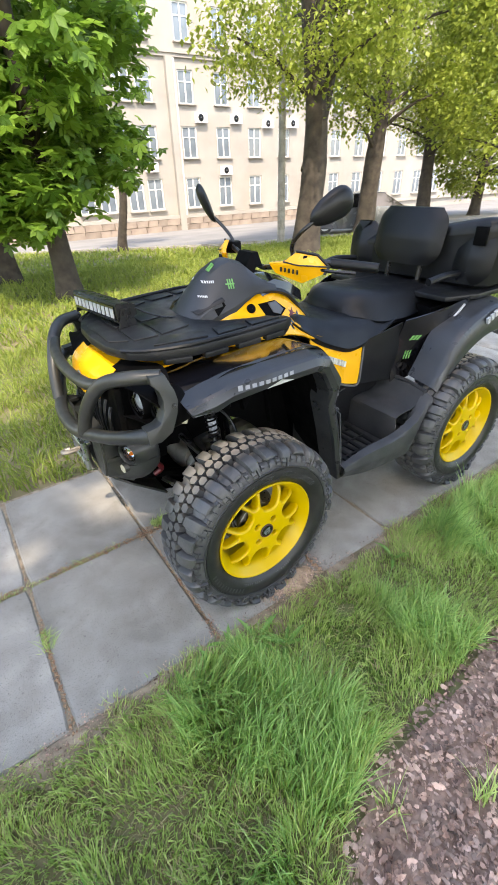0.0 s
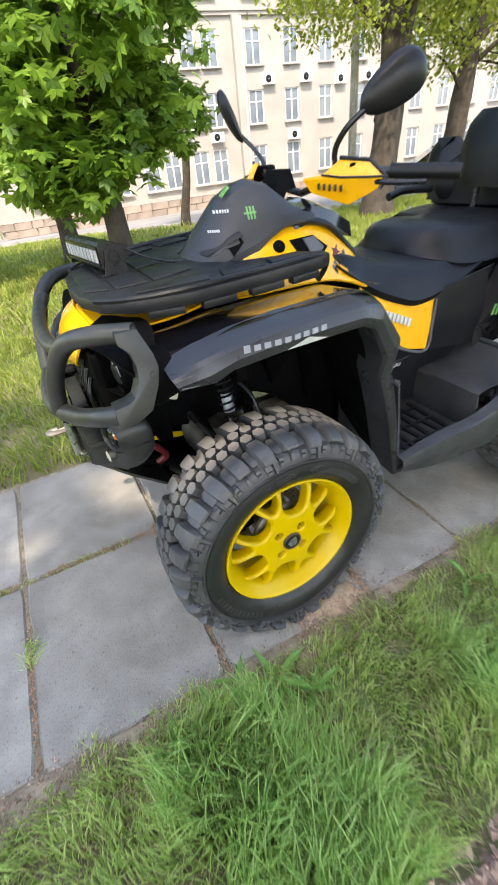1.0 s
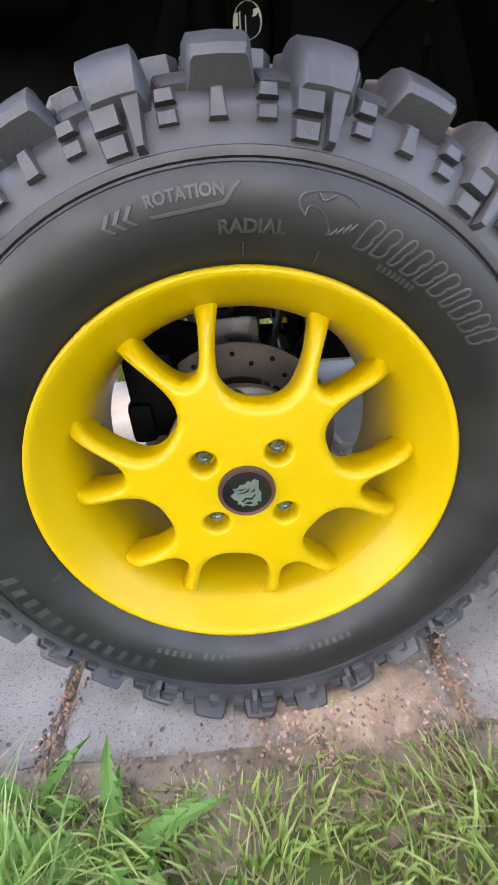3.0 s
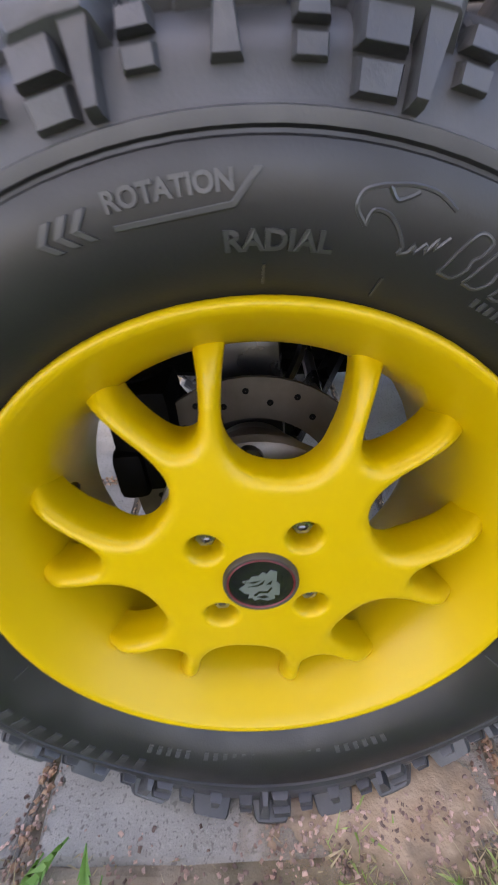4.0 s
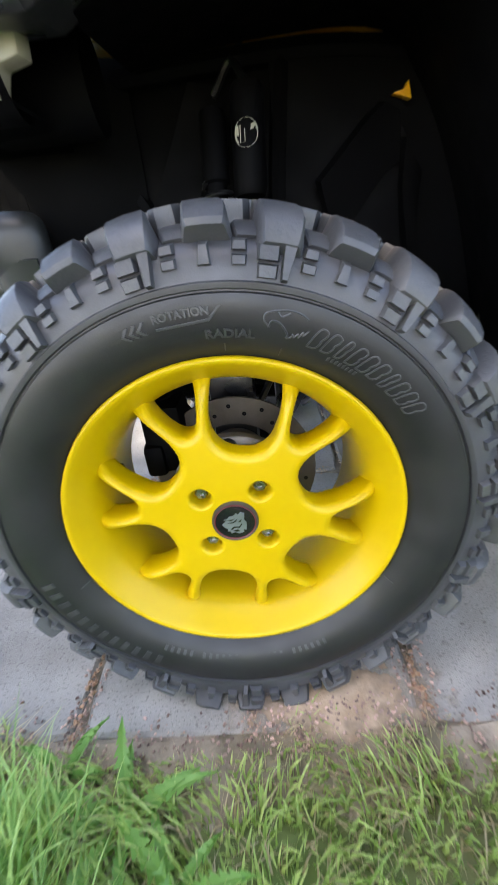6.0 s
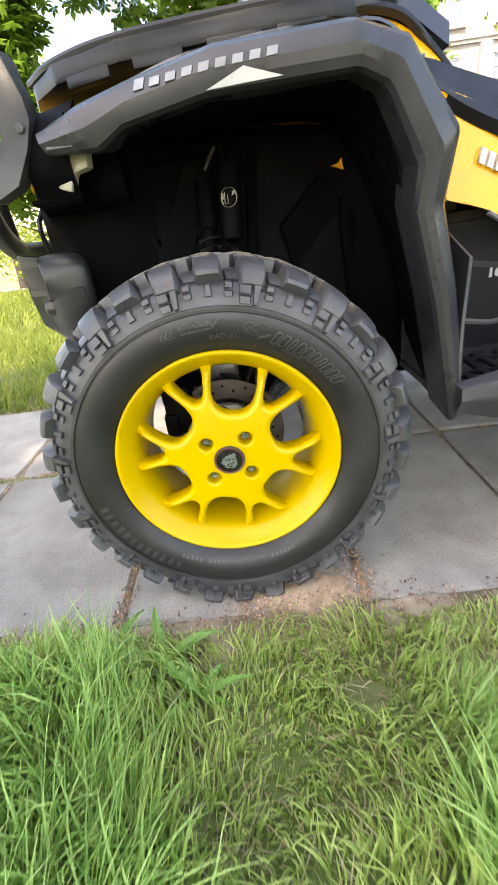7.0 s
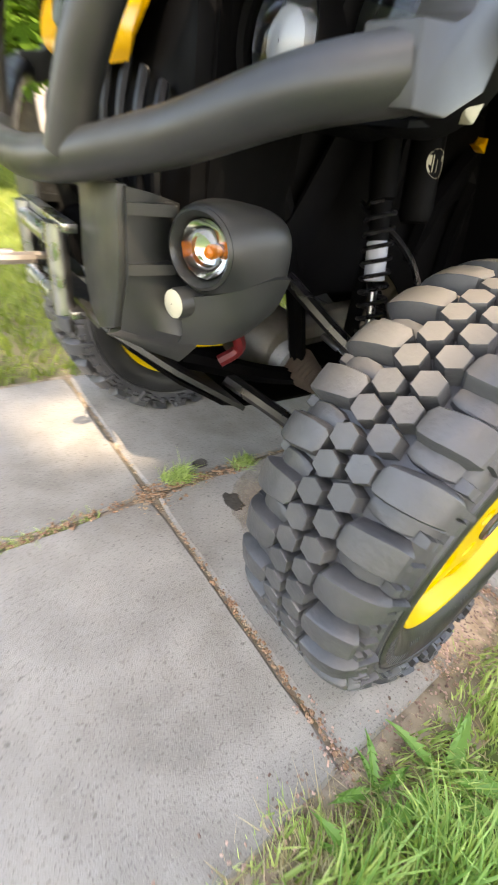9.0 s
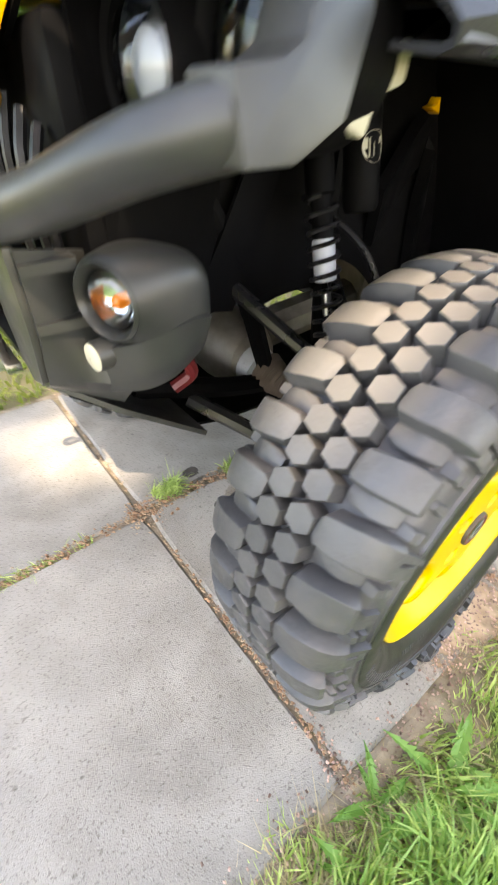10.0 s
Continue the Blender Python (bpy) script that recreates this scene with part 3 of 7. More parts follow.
def bar_on_facade(s0, s1, o0, o1, z0, z1):
    pts = [[facade(s, o, z) for o, z in ((o0, z0), (o1, z0), (o1, z1), (o0, z1))] for s in (s0, s1)]
    return loft(pts)


building = thing("apartment_building", tuple(B0), "pale plastered building of four storeys with a stone plinth", "building")
part("wall", wall_with_openings(), "wall", building, flat=True)
part("side_wall", join(bar_on_facade(S_LO, S_LO + 0.3, -9.0, -0.01, WALL_LO, WALL_HI), bar_on_facade(S_HI - 0.3, S_HI, -9.0, -0.01, WALL_LO, WALL_HI),
                       bar_on_facade(S_LO, S_HI, -9.3, -9.0, WALL_LO, WALL_HI)), "wall", building, flat=True)
part("inner_wall", bar_on_facade(S_LO + 0.4, S_HI - 0.4, -1.6, -1.5, WALL_LO, WALL_HI - 0.2), "room", building, flat=True)
part("roof", bar_on_facade(S_LO - 0.4, S_HI + 0.4, -9.5, 0.45, WALL_HI, WALL_HI + 0.3), "asphalt", building, "grey flat roof edge", flat=True)
part("cornice", join(bar_on_facade(S_LO, S_HI, 0.002, 0.22, 7.50, 7.72), bar_on_facade(S_LO, S_HI, 0.002, 0.14, 7.34, 7.50),
                     bar_on_facade(S_LO, S_HI, 0.002, 0.30, 12.1, 12.6)), "wall", building, flat=True)
part("pilaster", bar_on_facade(-0.55, -0.12, 0.002, 0.30, WALL_LO, 7.34), "wall", building, flat=True)
part("downpipe", tube([facade(0.02, 0.10, WALL_LO), facade(0.02, 0.10, 7.3)], 0.07, 8, 4), "metal_paint", building, "grey drainpipe")
part("plinth_cap", bar_on_facade(S_LO, S_HI, 0.002, 0.22, -0.90, -0.72), "wall", building, flat=True)


def window_source():
    """One casement window in local s, depth, z from its lower corner; returns meshes."""
    h = 1.7
    w = WIN_W
    ring_v = [Vector((x, d, z)) for d in (0.07, 0.13) for x, z in ((0, 0), (w, 0), (w, h), (0, h), (0.07, 0.07), (w - 0.07, 0.07), (w - 0.07, h - 0.07), (0.07, h - 0.07))]
    ring_f = []
    for i in range(4):
        j = (i + 1) % 4
        ring_f += [(i, j, 4 + j, 4 + i), (8 + j, 8 + i, 12 + i, 12 + j), (4 + i, 4 + j, 12 + j, 12 + i), (j, i, 8 + i, 8 + j)]
    bars = [("mullion", box((w / 2, 0.10, h / 2), (0.07, 0.056, h - 0.14), 0)), ("transom", box((w / 2, 0.10, h * 0.66), (w - 0.14, 0.050, 0.06), 0))]
    sill = join(box((w / 2, -0.05, -0.03), (w + 0.2, 0.30, 0.05), 0))
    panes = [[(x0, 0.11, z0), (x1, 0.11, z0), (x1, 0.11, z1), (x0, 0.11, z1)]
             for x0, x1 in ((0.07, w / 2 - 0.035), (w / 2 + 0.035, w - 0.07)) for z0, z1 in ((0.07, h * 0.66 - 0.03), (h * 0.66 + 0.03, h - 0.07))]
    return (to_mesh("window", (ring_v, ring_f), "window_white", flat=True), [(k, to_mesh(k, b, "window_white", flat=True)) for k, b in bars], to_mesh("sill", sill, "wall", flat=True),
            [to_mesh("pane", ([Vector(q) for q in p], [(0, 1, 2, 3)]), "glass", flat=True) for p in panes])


def hang_windows():
    fr, bars, sill, panes = window_source()
    turn = Matrix(((BU.x, -BN.x, 0), (BU.y, -BN.y, 0), (0, 0, 1))).to_4x4()
    for c in COLS:
        for z0, z1 in FLOORS:
            ob = new("window", fr)
            ob.parent = building
            m = Matrix.Translation(facade(c, 0, z0) - B0) @ turn @ Matrix.Diagonal((1, 1, (z1 - z0) / 1.7, 1))
            ob.matrix_local = m
            k = new("sill", sill)
            k.parent = ob
            for kind, me in bars:
                new(kind, me).parent = ob
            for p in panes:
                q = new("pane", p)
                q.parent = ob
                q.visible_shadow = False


hang_windows()


def plinth_stones():
    rnd = random.Random(9)
    made = []
    for k in range(4):
        w, h = 0.62 + 0.14 * k, 0.36
        bm = box((0, 0, 0), (w, 0.26, h), 0)
        for v in bm.verts:
            if v.co.y < 0:
                v.co += Vector((rnd.uniform(-.02, .02), rnd.uniform(-.05, .0), rnd.uniform(-.02, .02)))
        made.append((to_mesh("stone", bm, "stone", flat=True), w))
    turn = Matrix(((BU.x, -BN.x, 0), (BU.y, -BN.y, 0), (0, 0, 1))).to_4x4()
    for row in range(3):
        s = S_LO + 0.2 * row
        while s < 16:
            me, w = made[rnd.randrange(4)]
            ob = new("stone", me)
            ob.parent = building
            ob.matrix_local = Matrix.Translation(facade(s + w / 2, 0.08, -1.09 - 0.385 * row) - B0) @ turn
            s += w + 0.03


for s, z in ((1.55, 4.55), (4.1, 4.55), (6.6, 4.35), (3.2, 1.75), (-2.1, 2.0), (8.7, 4.4), (11.3, 1.9)):
    unit = thing("air_conditioner", tuple(facade(s, 0.22, z)), "white outdoor air conditioner hung on the facade", "air conditioner", "outdoor units")
    part("casing", loft([[facade(s + a, o, z + b) for a, b in ((-.38, -.25), (.38, -.25), (.38, .25), (-.38, .25))] for o in (0.005, 0.32)]), "van_white", unit, flat=True)
    part("fan_grille", turned([(0.19, 0), (0.19, -0.02), (0.15, -0.03), (0.03, -0.03)], 16, facade(s - .08, 0.325, z), None), "plastic", unit)

# a darker house further off, beyond the road
far_house = thing("brick_house", (-6.0, 62.0, -1.9), "distant brown brick apartment house with pale windows", "building")
part("wall", box((-6.4, 62, 5.0), (5.6, 12, 14.0), 0), "brick", far_house, flat=True)
part("roof", box((-6.4, 62, 12.2), (6.2, 12.6, 0.4), 0), "asphalt", far_house, flat=True)
for fx in (-8.2, -6.4, -4.6):
    for fz in (0.6, 3.4, 6.2, 9.0):
        wdw = part("window", box((fx, 55.98, fz), (1.3, 0.12, 1.5), 0.02), "window_white", far_house)
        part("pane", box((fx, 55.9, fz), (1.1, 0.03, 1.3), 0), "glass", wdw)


# ---- trees ----
def palm_leaf(size, lobes=5):
    """A hand-shaped leaf as a fan of pointed lobes, slightly folded."""
    v, f = [(0.0, 0.0, 0.0)], []
    for k in range(lobes):
        a = radians(-100 + 200 * k / (lobes - 1))
        ln = size * (1 - 0.28 * abs(k - (lobes - 1) / 2) / ((lobes - 1) / 2))
        w = 0.40
        i = len(v)
        for rr, da, dz in ((0.62, -w, -0.10), (1.0, 0.0, -0.22), (0.62, w, -0.10)):
            v.append((rr * ln * math.sin(a + da), rr * ln * math.cos(a + da), dz * ln))
        f.append((0, i, i + 1, i + 2))
    return np.array(v), f


def oval_leaf(size):
    v = [(0, 0, 0), (-.34 * size, .45 * size, .04 * size), (0, size, -.08 * size), (.34 * size, .45 * size, .04 * size)]
    return np.array(v), [(0, 3, 2, 1)]


def crown_mesh(rng, clumps, per, leaf, spread):
    """Leaves scattered in uneven clumps."""
    lv, lf = leaf
    verts, faces = [], []
    base = 0
    for c, r in clumps:
        n = int(per * (r / 0.8) ** 2)
        d = rng.normal(size=(n, 3))
        d /= np.linalg.norm(d, axis=1)[:, None]
        rad = r * rng.uniform(0.35, 1.0, n) ** 0.6
        pos = np.array(c) + d * rad[:, None] * np.array([1, 1, 0.75]) + rng.normal(size=(n, 3)) * spread
        for p, dd in zip(pos, d):
            yaw, tip, s = rng.uniform(0, 2 * np.pi), rng.normal(0.5, 0.45), rng.uniform(0.65, 1.25)
            cy, sy, cx, sx = np.cos(yaw), np.sin(yaw), np.cos(-tip), np.sin(-tip)
            rot = np.array([[cy, -sy, 0], [sy, cy, 0], [0, 0, 1]]) @ np.array([[1, 0, 0], [0, cx, -sx], [0, sx, cx]])
            verts.append(lv @ rot.T * s + p)
            faces.extend(tuple(i + base for i in fc) for fc in lf)
            base += len(lv)
    return np.concatenate(verts), faces


def tree(at, height, trunk_r, crown_r, crown_lo, kind, seed, label, lean=(0, 0), fork=False, per=90, leaf_size=0.17, clumps=26, flatten=1.0):
    rng = np.random.default_rng(seed)
    base = Vector((at[0], at[1], ground_z(*at)))
    ob = thing("tree", tuple(base), label, "tree", "trees by the building")
    top = base + Vector((lean[0], lean[1], height * 0.8))
    bend = Vector((rng.normal() * 0.12, rng.normal() * 0.12, 0))
    trunks = [tube([base + Vector((0, 0, -0.15)), base.lerp(top, 0.05), base.lerp(top, 0.35) + bend, base.lerp(top, 0.7) - bend, top], trunk_r, 12, 26, taper=0.3)]
    for v in trunks[0].verts:   # root flare and uneven bark
        hz = v.co.z - base.z
        off = v.co - base
        k = 1 + 0.45 * math.exp(-max(hz, 0) / 0.22) + 0.10 * noise.noise(Vector((v.co.x * 3, v.co.y * 3, hz * 1.5)))
        c = base.lerp(top, min(1, max(0, hz / (height * 0.8))))
        v.co.x, v.co.y = c.x + (v.co.x - c.x) * k, c.y + (v.co.y - c.y) * k
    if fork:
        f0 = base.lerp(top, 0.24)
        trunks.append(tube([f0, f0 + Vector((0.35, 0.1, 0.9)), f0 + Vector((0.75, 0.1, 2.4)), f0 + Vector((1.1, 0, 4.2))], trunk_r * 0.62, 10, 20, taper=0.35))
    limbs, heads = [], []
    for k in range(clumps):
        a, u = rng.uniform(0, 2 * np.pi), rng.uniform(0, 1)
        z = crown_lo + (height - crown_lo) * u
        shape = math.sin(math.pi * min(1, 0.18 + 0.82 * u)) ** 0.7
        rr = crown_r * shape * rng.uniform(0.45, 1.0)
        c = base + Vector((lean[0] * u + rr * math.cos(a), lean[1] * u + rr * math.sin(a) * flatten, z))
        heads.append((tuple(c), rng.uniform(0.5, 0.95) * min(1.2, crown_r / 2.2)))
        if k % 2 == 0:
            s = base.lerp(top, min(0.95, max(0.22, (z - 0.9) / (height * 0.8))))
            limbs.append(tube([s, s.lerp(c, 0.5) + Vector((0, 0, 0.15)), c], trunk_r * 0.22, 6, 10, taper=0.25))
    part("trunk", join(*trunks, *limbs), "bark", ob, "rough brown trunk and limbs")
    leaf = palm_leaf(leaf_size) if kind == "maple" else oval_leaf(leaf_size)
    part("crown", crown_mesh(rng, heads, per, leaf, 0.10), kind, ob, "leafy green crown with gaps", flat=True)
    return ob


BROAD = "broad-leaved tree with hand-shaped leaves on the lawn"
tree((1.17, 7.48), 7.5, 0.20, 2.0, 1.55, "maple", 11, BROAD, per=330, leaf_size=0.20, clumps=46)
tree((0.69, 10.9), 8.5, 0.22, 2.4, 1.9, "maple", 12, BROAD, per=150, leaf_size=0.20, clumps=34)
tree((5.61, 16.8), 9.0, 0.17, 1.8, 5.0, "maple", 13, "slender young tree on the lawn edge", per=60, leaf_size=0.24, clumps=18)
tree((7.9, 8.7), 10.0, 0.36, 3.2, 3.8, "linden", 14, "old forked linden with a dark trunk", fork=True, per=330, leaf_size=0.12, clumps=60)
tree((13.2, 11.4), 10.0, 0.36, 3.6, 3.3, "linden", 15, "leaning linden with a dark trunk", lean=(0.7, 0), per=320, leaf_size=0.14, clumps=66)
tree((20.77, 14.32), 10.5, 0.36, 3.8, 3.3, "linden", 16, "linden with a dark trunk beside the road", per=280, leaf_size=0.16, clumps=52)
tree((24.0, 13.4), 10.5, 0.28, 3.8, 1.4, "linden", 17, "linden with low bright branches", per=250, leaf_size=0.22, clumps=64)
tree((17.5, 8.0), 10.0, 0.26, 3.6, 2.2, "linden", 18, "linden with a bright spring crown", per=250, leaf_size=0.18, clumps=60)
tree((-7.5, 20.0), 9.0, 0.24, 3.2, 1.2, "linden", 19, "bushy bright green tree beyond the lawn", per=80, leaf_size=0.22, clumps=34)
tree((-12.5, 26.0), 10.0, 0.26, 3.6, 1.0, "linden", 20, "bushy bright green tree beyond the lawn", per=80, leaf_size=0.22, clumps=34)
tree((-3.4, 9.5), 8.5, 0.20, 2.6, 2.2, "maple", 24, BROAD, per=300, leaf_size=0.20, clumps=44)
# unseen trees, added behind the verge so that their crowns shade the path
tree((-2.6, -7.4), 12.5, 0.26, 3.6, 6.0, "maple", 21, BROAD, per=80, leaf_size=0.28, clumps=50)
tree((2.8, -7.0), 12.5, 0.26, 3.6, 6.0, "maple", 22, BROAD, per=80, leaf_size=0.28, clumps=50)
tree((-8.5, -7.6), 12.5, 0.26, 3.6, 6.0, "maple", 23, BROAD, per=60, leaf_size=0.28, clumps=44)

pole_at = Vector((9.82, 12.2, ground_z(9.82, 12.2)))
pole = thing("lamp_post", tuple(pole_at), "slim grey concrete lamp post by the road", "lamp post")
part("post", tube([pole_at + Vector((0, 0, -.2)), pole_at + Vector((0, 0, 7.5))], 0.14, 10, 4, taper=0.6), "concrete", pole)


# ---- grass ----
def blades(rng, count, area, height, width, lean, keep=None, lift=0.0):
    """Bent blades of grass in one mesh: two quads and a tip each."""
    x0, y0, x1, y1 = area
    x, y = rng.uniform(x0, x1, count), rng.uniform(y0, y1, count)
    clump = np.array([noise.noise(Vector((a * 3.1, b * 3.1, 0.3))) + 0.6 * noise.noise(Vector((a * 11, b * 11, 5))) for a, b in zip(x, y)])
    if keep is not None:
        ok = np.array([keep(a, b, c) for a, b, c in zip(x, y, clump)])
        x, y, clump = x[ok], y[ok], clump[ok]
    n = len(x)
    h = height * rng.uniform(0.45, 1.25, n) * np.clip(1 + 0.85 * clump, 0.3, 2.0)
    h = np.where((y < 0) & (y > -0.4), h * np.clip((-0.045 - y) / 0.12, 0.42, 1.0), h)   # trodden short along the slabs
    w = width * rng.uniform(0.6, 1.3, n)
    comb = np.array([noise.noise(Vector((a * 2.6, b * 2.6, 9.3))) for a, b in zip(x, y)])
    az, tw = 9 * comb + rng.normal(0, 0.95, n), rng.uniform(0, 2 * np.pi, n)
    bend = lean * rng.uniform(0.2, 1.6, n)
    z = np.array([ground_z(a, b) for a, b in zip(x, y)]) + lift
    dx, dy, px, py = np.cos(az), np.sin(az), np.cos(tw), np.sin(tw)
    rows = []
    for t, ws in ((0.0, 1.0), (0.45, 0.85), (0.8, 0.5)):
        cx, cy, cz = x + dx * h * bend * t * t, y + dy * h * bend * t * t, z + h * t * (1 - 0.35 * bend * t)
        rows.append(np.stack([cx - px * w * ws / 2, cy - py * w * ws / 2, cz], 1))
        rows.append(np.stack([cx + px * w * ws / 2, cy + py * w * ws / 2, cz], 1))
    rows.append(np.stack([x + dx * h * bend, y + dy * h * bend, z + h * (1 - 0.35 * bend)], 1))
    verts = np.stack(rows, 1).reshape(-1, 3)
    b = np.arange(n) * 7
    quads = np.concatenate([np.stack([b, b + 1, b + 3, b + 2], 1), np.stack([b + 2, b + 3, b + 5, b + 4], 1)])
    tips = np.stack([b + 4, b + 5, b + 6], 1)
    me = bpy.data.meshes.new("grass")
    me.vertices.add(len(verts))
    me.vertices.foreach_set("co", verts.ravel())
    loops = np.concatenate([quads.ravel(), tips.ravel()])
    me.loops.add(len(loops))
    me.loops.foreach_set("vertex_index", loops)
    me.polygons.add(len(quads) + len(tips))
    me.polygons.foreach_set("loop_start", np.concatenate([np.arange(len(quads)) * 4, len(quads) * 4 + np.arange(len(tips)) * 3]))
    me.update(calc_edges=True)
    me.validate()
    return me


def stuff(name, me, material, label, category):
    me.materials.append(M[material])
    return tagged(new(name, me), label, category, kind="stuff")


def in_mulch(x, y):
    edge = -0.66 + 0.10 * noise.noise(Vector((x * 2.2, y * 2.2, 1.7))) + (0.25 * max(0.0, -0.15 - x)) * -1.6
    wob = noise.noise(Vector((x * 1.3, y * 1.3, 4.2))) + 0.4 * noise.noise(Vector((x * 4, y * 4, 2.2)))
    return y < edge and ((x - 0.85) / (1.6 + 0.4 * wob)) ** 2 + ((y + 1.7) / (1.45 + 0.3 * wob)) ** 2 < 1.0


def verge(x, y, c):
    if y > -0.085 + 0.035 * c:
        return False
    if in_mulch(x, y):
        return c > 0.58
    bare = math.exp(-((x - 0.18) ** 2 + (y + 0.27) ** 2) / 0.0022)
    return c > -1.3 + 1.4 * bare


rng = np.random.default_rng(5)
stuff("verge_grass", blades(rng, 120000, (-1.9, -1.7, 2.2, -0.06), 0.092, 0.0044, 0.45, verge), "grass", "long uncut green grass on the verge", "grass")
stuff("verge_grass_tall", blades(rng, 42000, (-1.7, -1.2, 1.6, -0.16), 0.140, 0.0046, 0.42, lambda x, y, c: c > 0.10 and not in_mulch(x, y) and verge(x, y, c)), "grass_lush", "tall deep green grass blades in tufts", "grass")
stuff("dry_grass", blades(rng, 26000, (-1.9, -1.2, 2.2, -0.05), 0.066, 0.0030, 1.2, lambda x, y, c: y < -0.05 and c < 0.12 and not in_mulch(x, y)), "grass_dry", "dry straw between the grass", "grass")
stuff("edge_straw", blades(rng, 17000, (-1.5, -0.26, 1.5, -0.058), 0.052, 0.0030, 1.4, lambda x, y, c: c > -0.1), "grass_dry", "dry brown straw along the slab edge", "grass")
stuff("far_verge_grass", blades(rng, 26000, (2.2, -3.0, 8.0, -0.06), 0.11, 0.010, 0.7, lambda x, y, c: c > -0.5), "grass", "green grass along the path", "grass")
stuff("back_grass", blades(rng, 42000, (-7, -4.8, 4.5, -0.09), 0.11, 0.012, 0.7, lambda x, y, c: not in_mulch(x, y) and (y < -1.55 or x < -1.75) and c > -0.9), "grass", "green grass behind the verge", "grass")
stuff("lawn_grass", blades(rng, 70000, (-4.0, 1.30, 6.0, 4.5), 0.10, 0.008, 0.8, lambda x, y, c: y > 1.31 + 0.03 * c), "lawn", "sunlit yellow-green lawn beyond the path", "grass")
stuff("lawn_grass_far", blades(rng, 60000, (-9.0, 4.4, 14.0, 12.0), 0.15, 0.020, 0.7), "lawn", "yellow-green lawn under the trees", "grass")
stuff("lawn_grass_road", blades(rng, 26000, (-16.0, 11.5, 12.0, 24.0), 0.16, 0.045, 0.7, lambda x, y, c: y < 22 - max(0, x - 2) * 1.55), "lawn", "lawn towards the road", "grass")


def mulch_chips():
    r = np.random.default_rng(8)
    verts, faces = [], []
    for _ in range(56000):
        x, y = r.uniform(-0.6, 2.2), r.uniform(-2.0, -0.5)
        if not in_mulch(x, y) or (y > -0.75 and r.random() < 0.3):
            continue
        s, a, t = 0.003 + 0.011 * r.random() ** 3.0, r.uniform(0, 6.28), r.normal(0, 0.7)
        m = Matrix.Translation((x, y, r.uniform(0.0, 0.010) + 0.012 * noise.noise(Vector((x * 6, y * 6, 0))) + 0.010 * noise.noise(Vector((x * 22, y * 22, 3))))) @ Matrix.Rotation(a, 4, "Z") @ Matrix.Rotation(t, 4, "X")
        i = len(verts)
        for px, py, pz in ((-1.1, -.45, 0), (.2, -.7, .2), (1.1, 0, .1), (.1, .6, .3), (-.9, .5, .05)):
            verts.append(m @ Vector((px * s, py * s, pz * s)))
        faces.append((i, i + 1, i + 2, i + 3, i + 4))
    return verts, faces


solo("mulch", mulch_chips(), "mulch", "dry brown leaves and bark on bare soil", "mulch", kind="stuff", flat=True)


def mulch_ground():
    xs, ys = np.linspace(-0.9, 2.6, 150), np.linspace(-3.2, -0.55, 110)
    verts, faces, idx = [], [], {}
    for j in range(len(ys) - 1):
        for i in range(len(xs) - 1):
            if not in_mulch(xs[i], ys[j] + 0.04):
                continue
            q = []
            for a, b in ((i, j), (i + 1, j), (i + 1, j + 1), (i, j + 1)):
                if (a, b) not in idx:
                    idx[a, b] = len(verts)
                    verts.append((xs[a], ys[b], -0.004 + 0.012 * noise.noise(Vector((xs[a] * 6, ys[b] * 6, 0))) + 0.010 * noise.noise(Vector((xs[a] * 22, ys[b] * 22, 3)))))
                q.append(idx[a, b])
            faces.append(tuple(q))
    return verts, faces


solo("mulch_bed", mulch_ground(), "mulch_bed", "bare brown soil patch beside the verge", "soil", kind="structure")


def crumbs(rng, spots, size, lift=0.002):
    """Loose flat-sided crumbs scattered round the given places (x, y, spread x, spread y, count)."""
    verts, faces = [], []
    for cx, cy, sx, sy, count in spots:
        for _ in range(count):
            x, y = cx + rng.uniform(-1, 1) * sx, cy + rng.normal() * sy
            s = size * rng.uniform(0.4, 1.3)
            m = Matrix.Translation((x, y, lift + s * 0.3)) @ Matrix.Rotation(rng.uniform(0, 6.28), 4, "Z") @ Matrix.Rotation(rng.normal(0, 0.6), 4, "X")
            i = len(verts)
            for p in ((-1, -.6, -.4), (.9, -.5, -.4), (.8, .7, -.4), (-.8, .6, -.4), (-.5, -.3, .5), (.6, -.2, .4), (.4, .4, .5), (-.5, .3, .35)):
                verts.append(m @ (Vector(p) * s))
            faces += [tuple(i + k for k in f) for f in ((4, 5, 6, 7), (0, 1, 5, 4), (1, 2, 6, 5), (2, 3, 7, 6), (3, 0, 4, 7))]
    return verts, faces


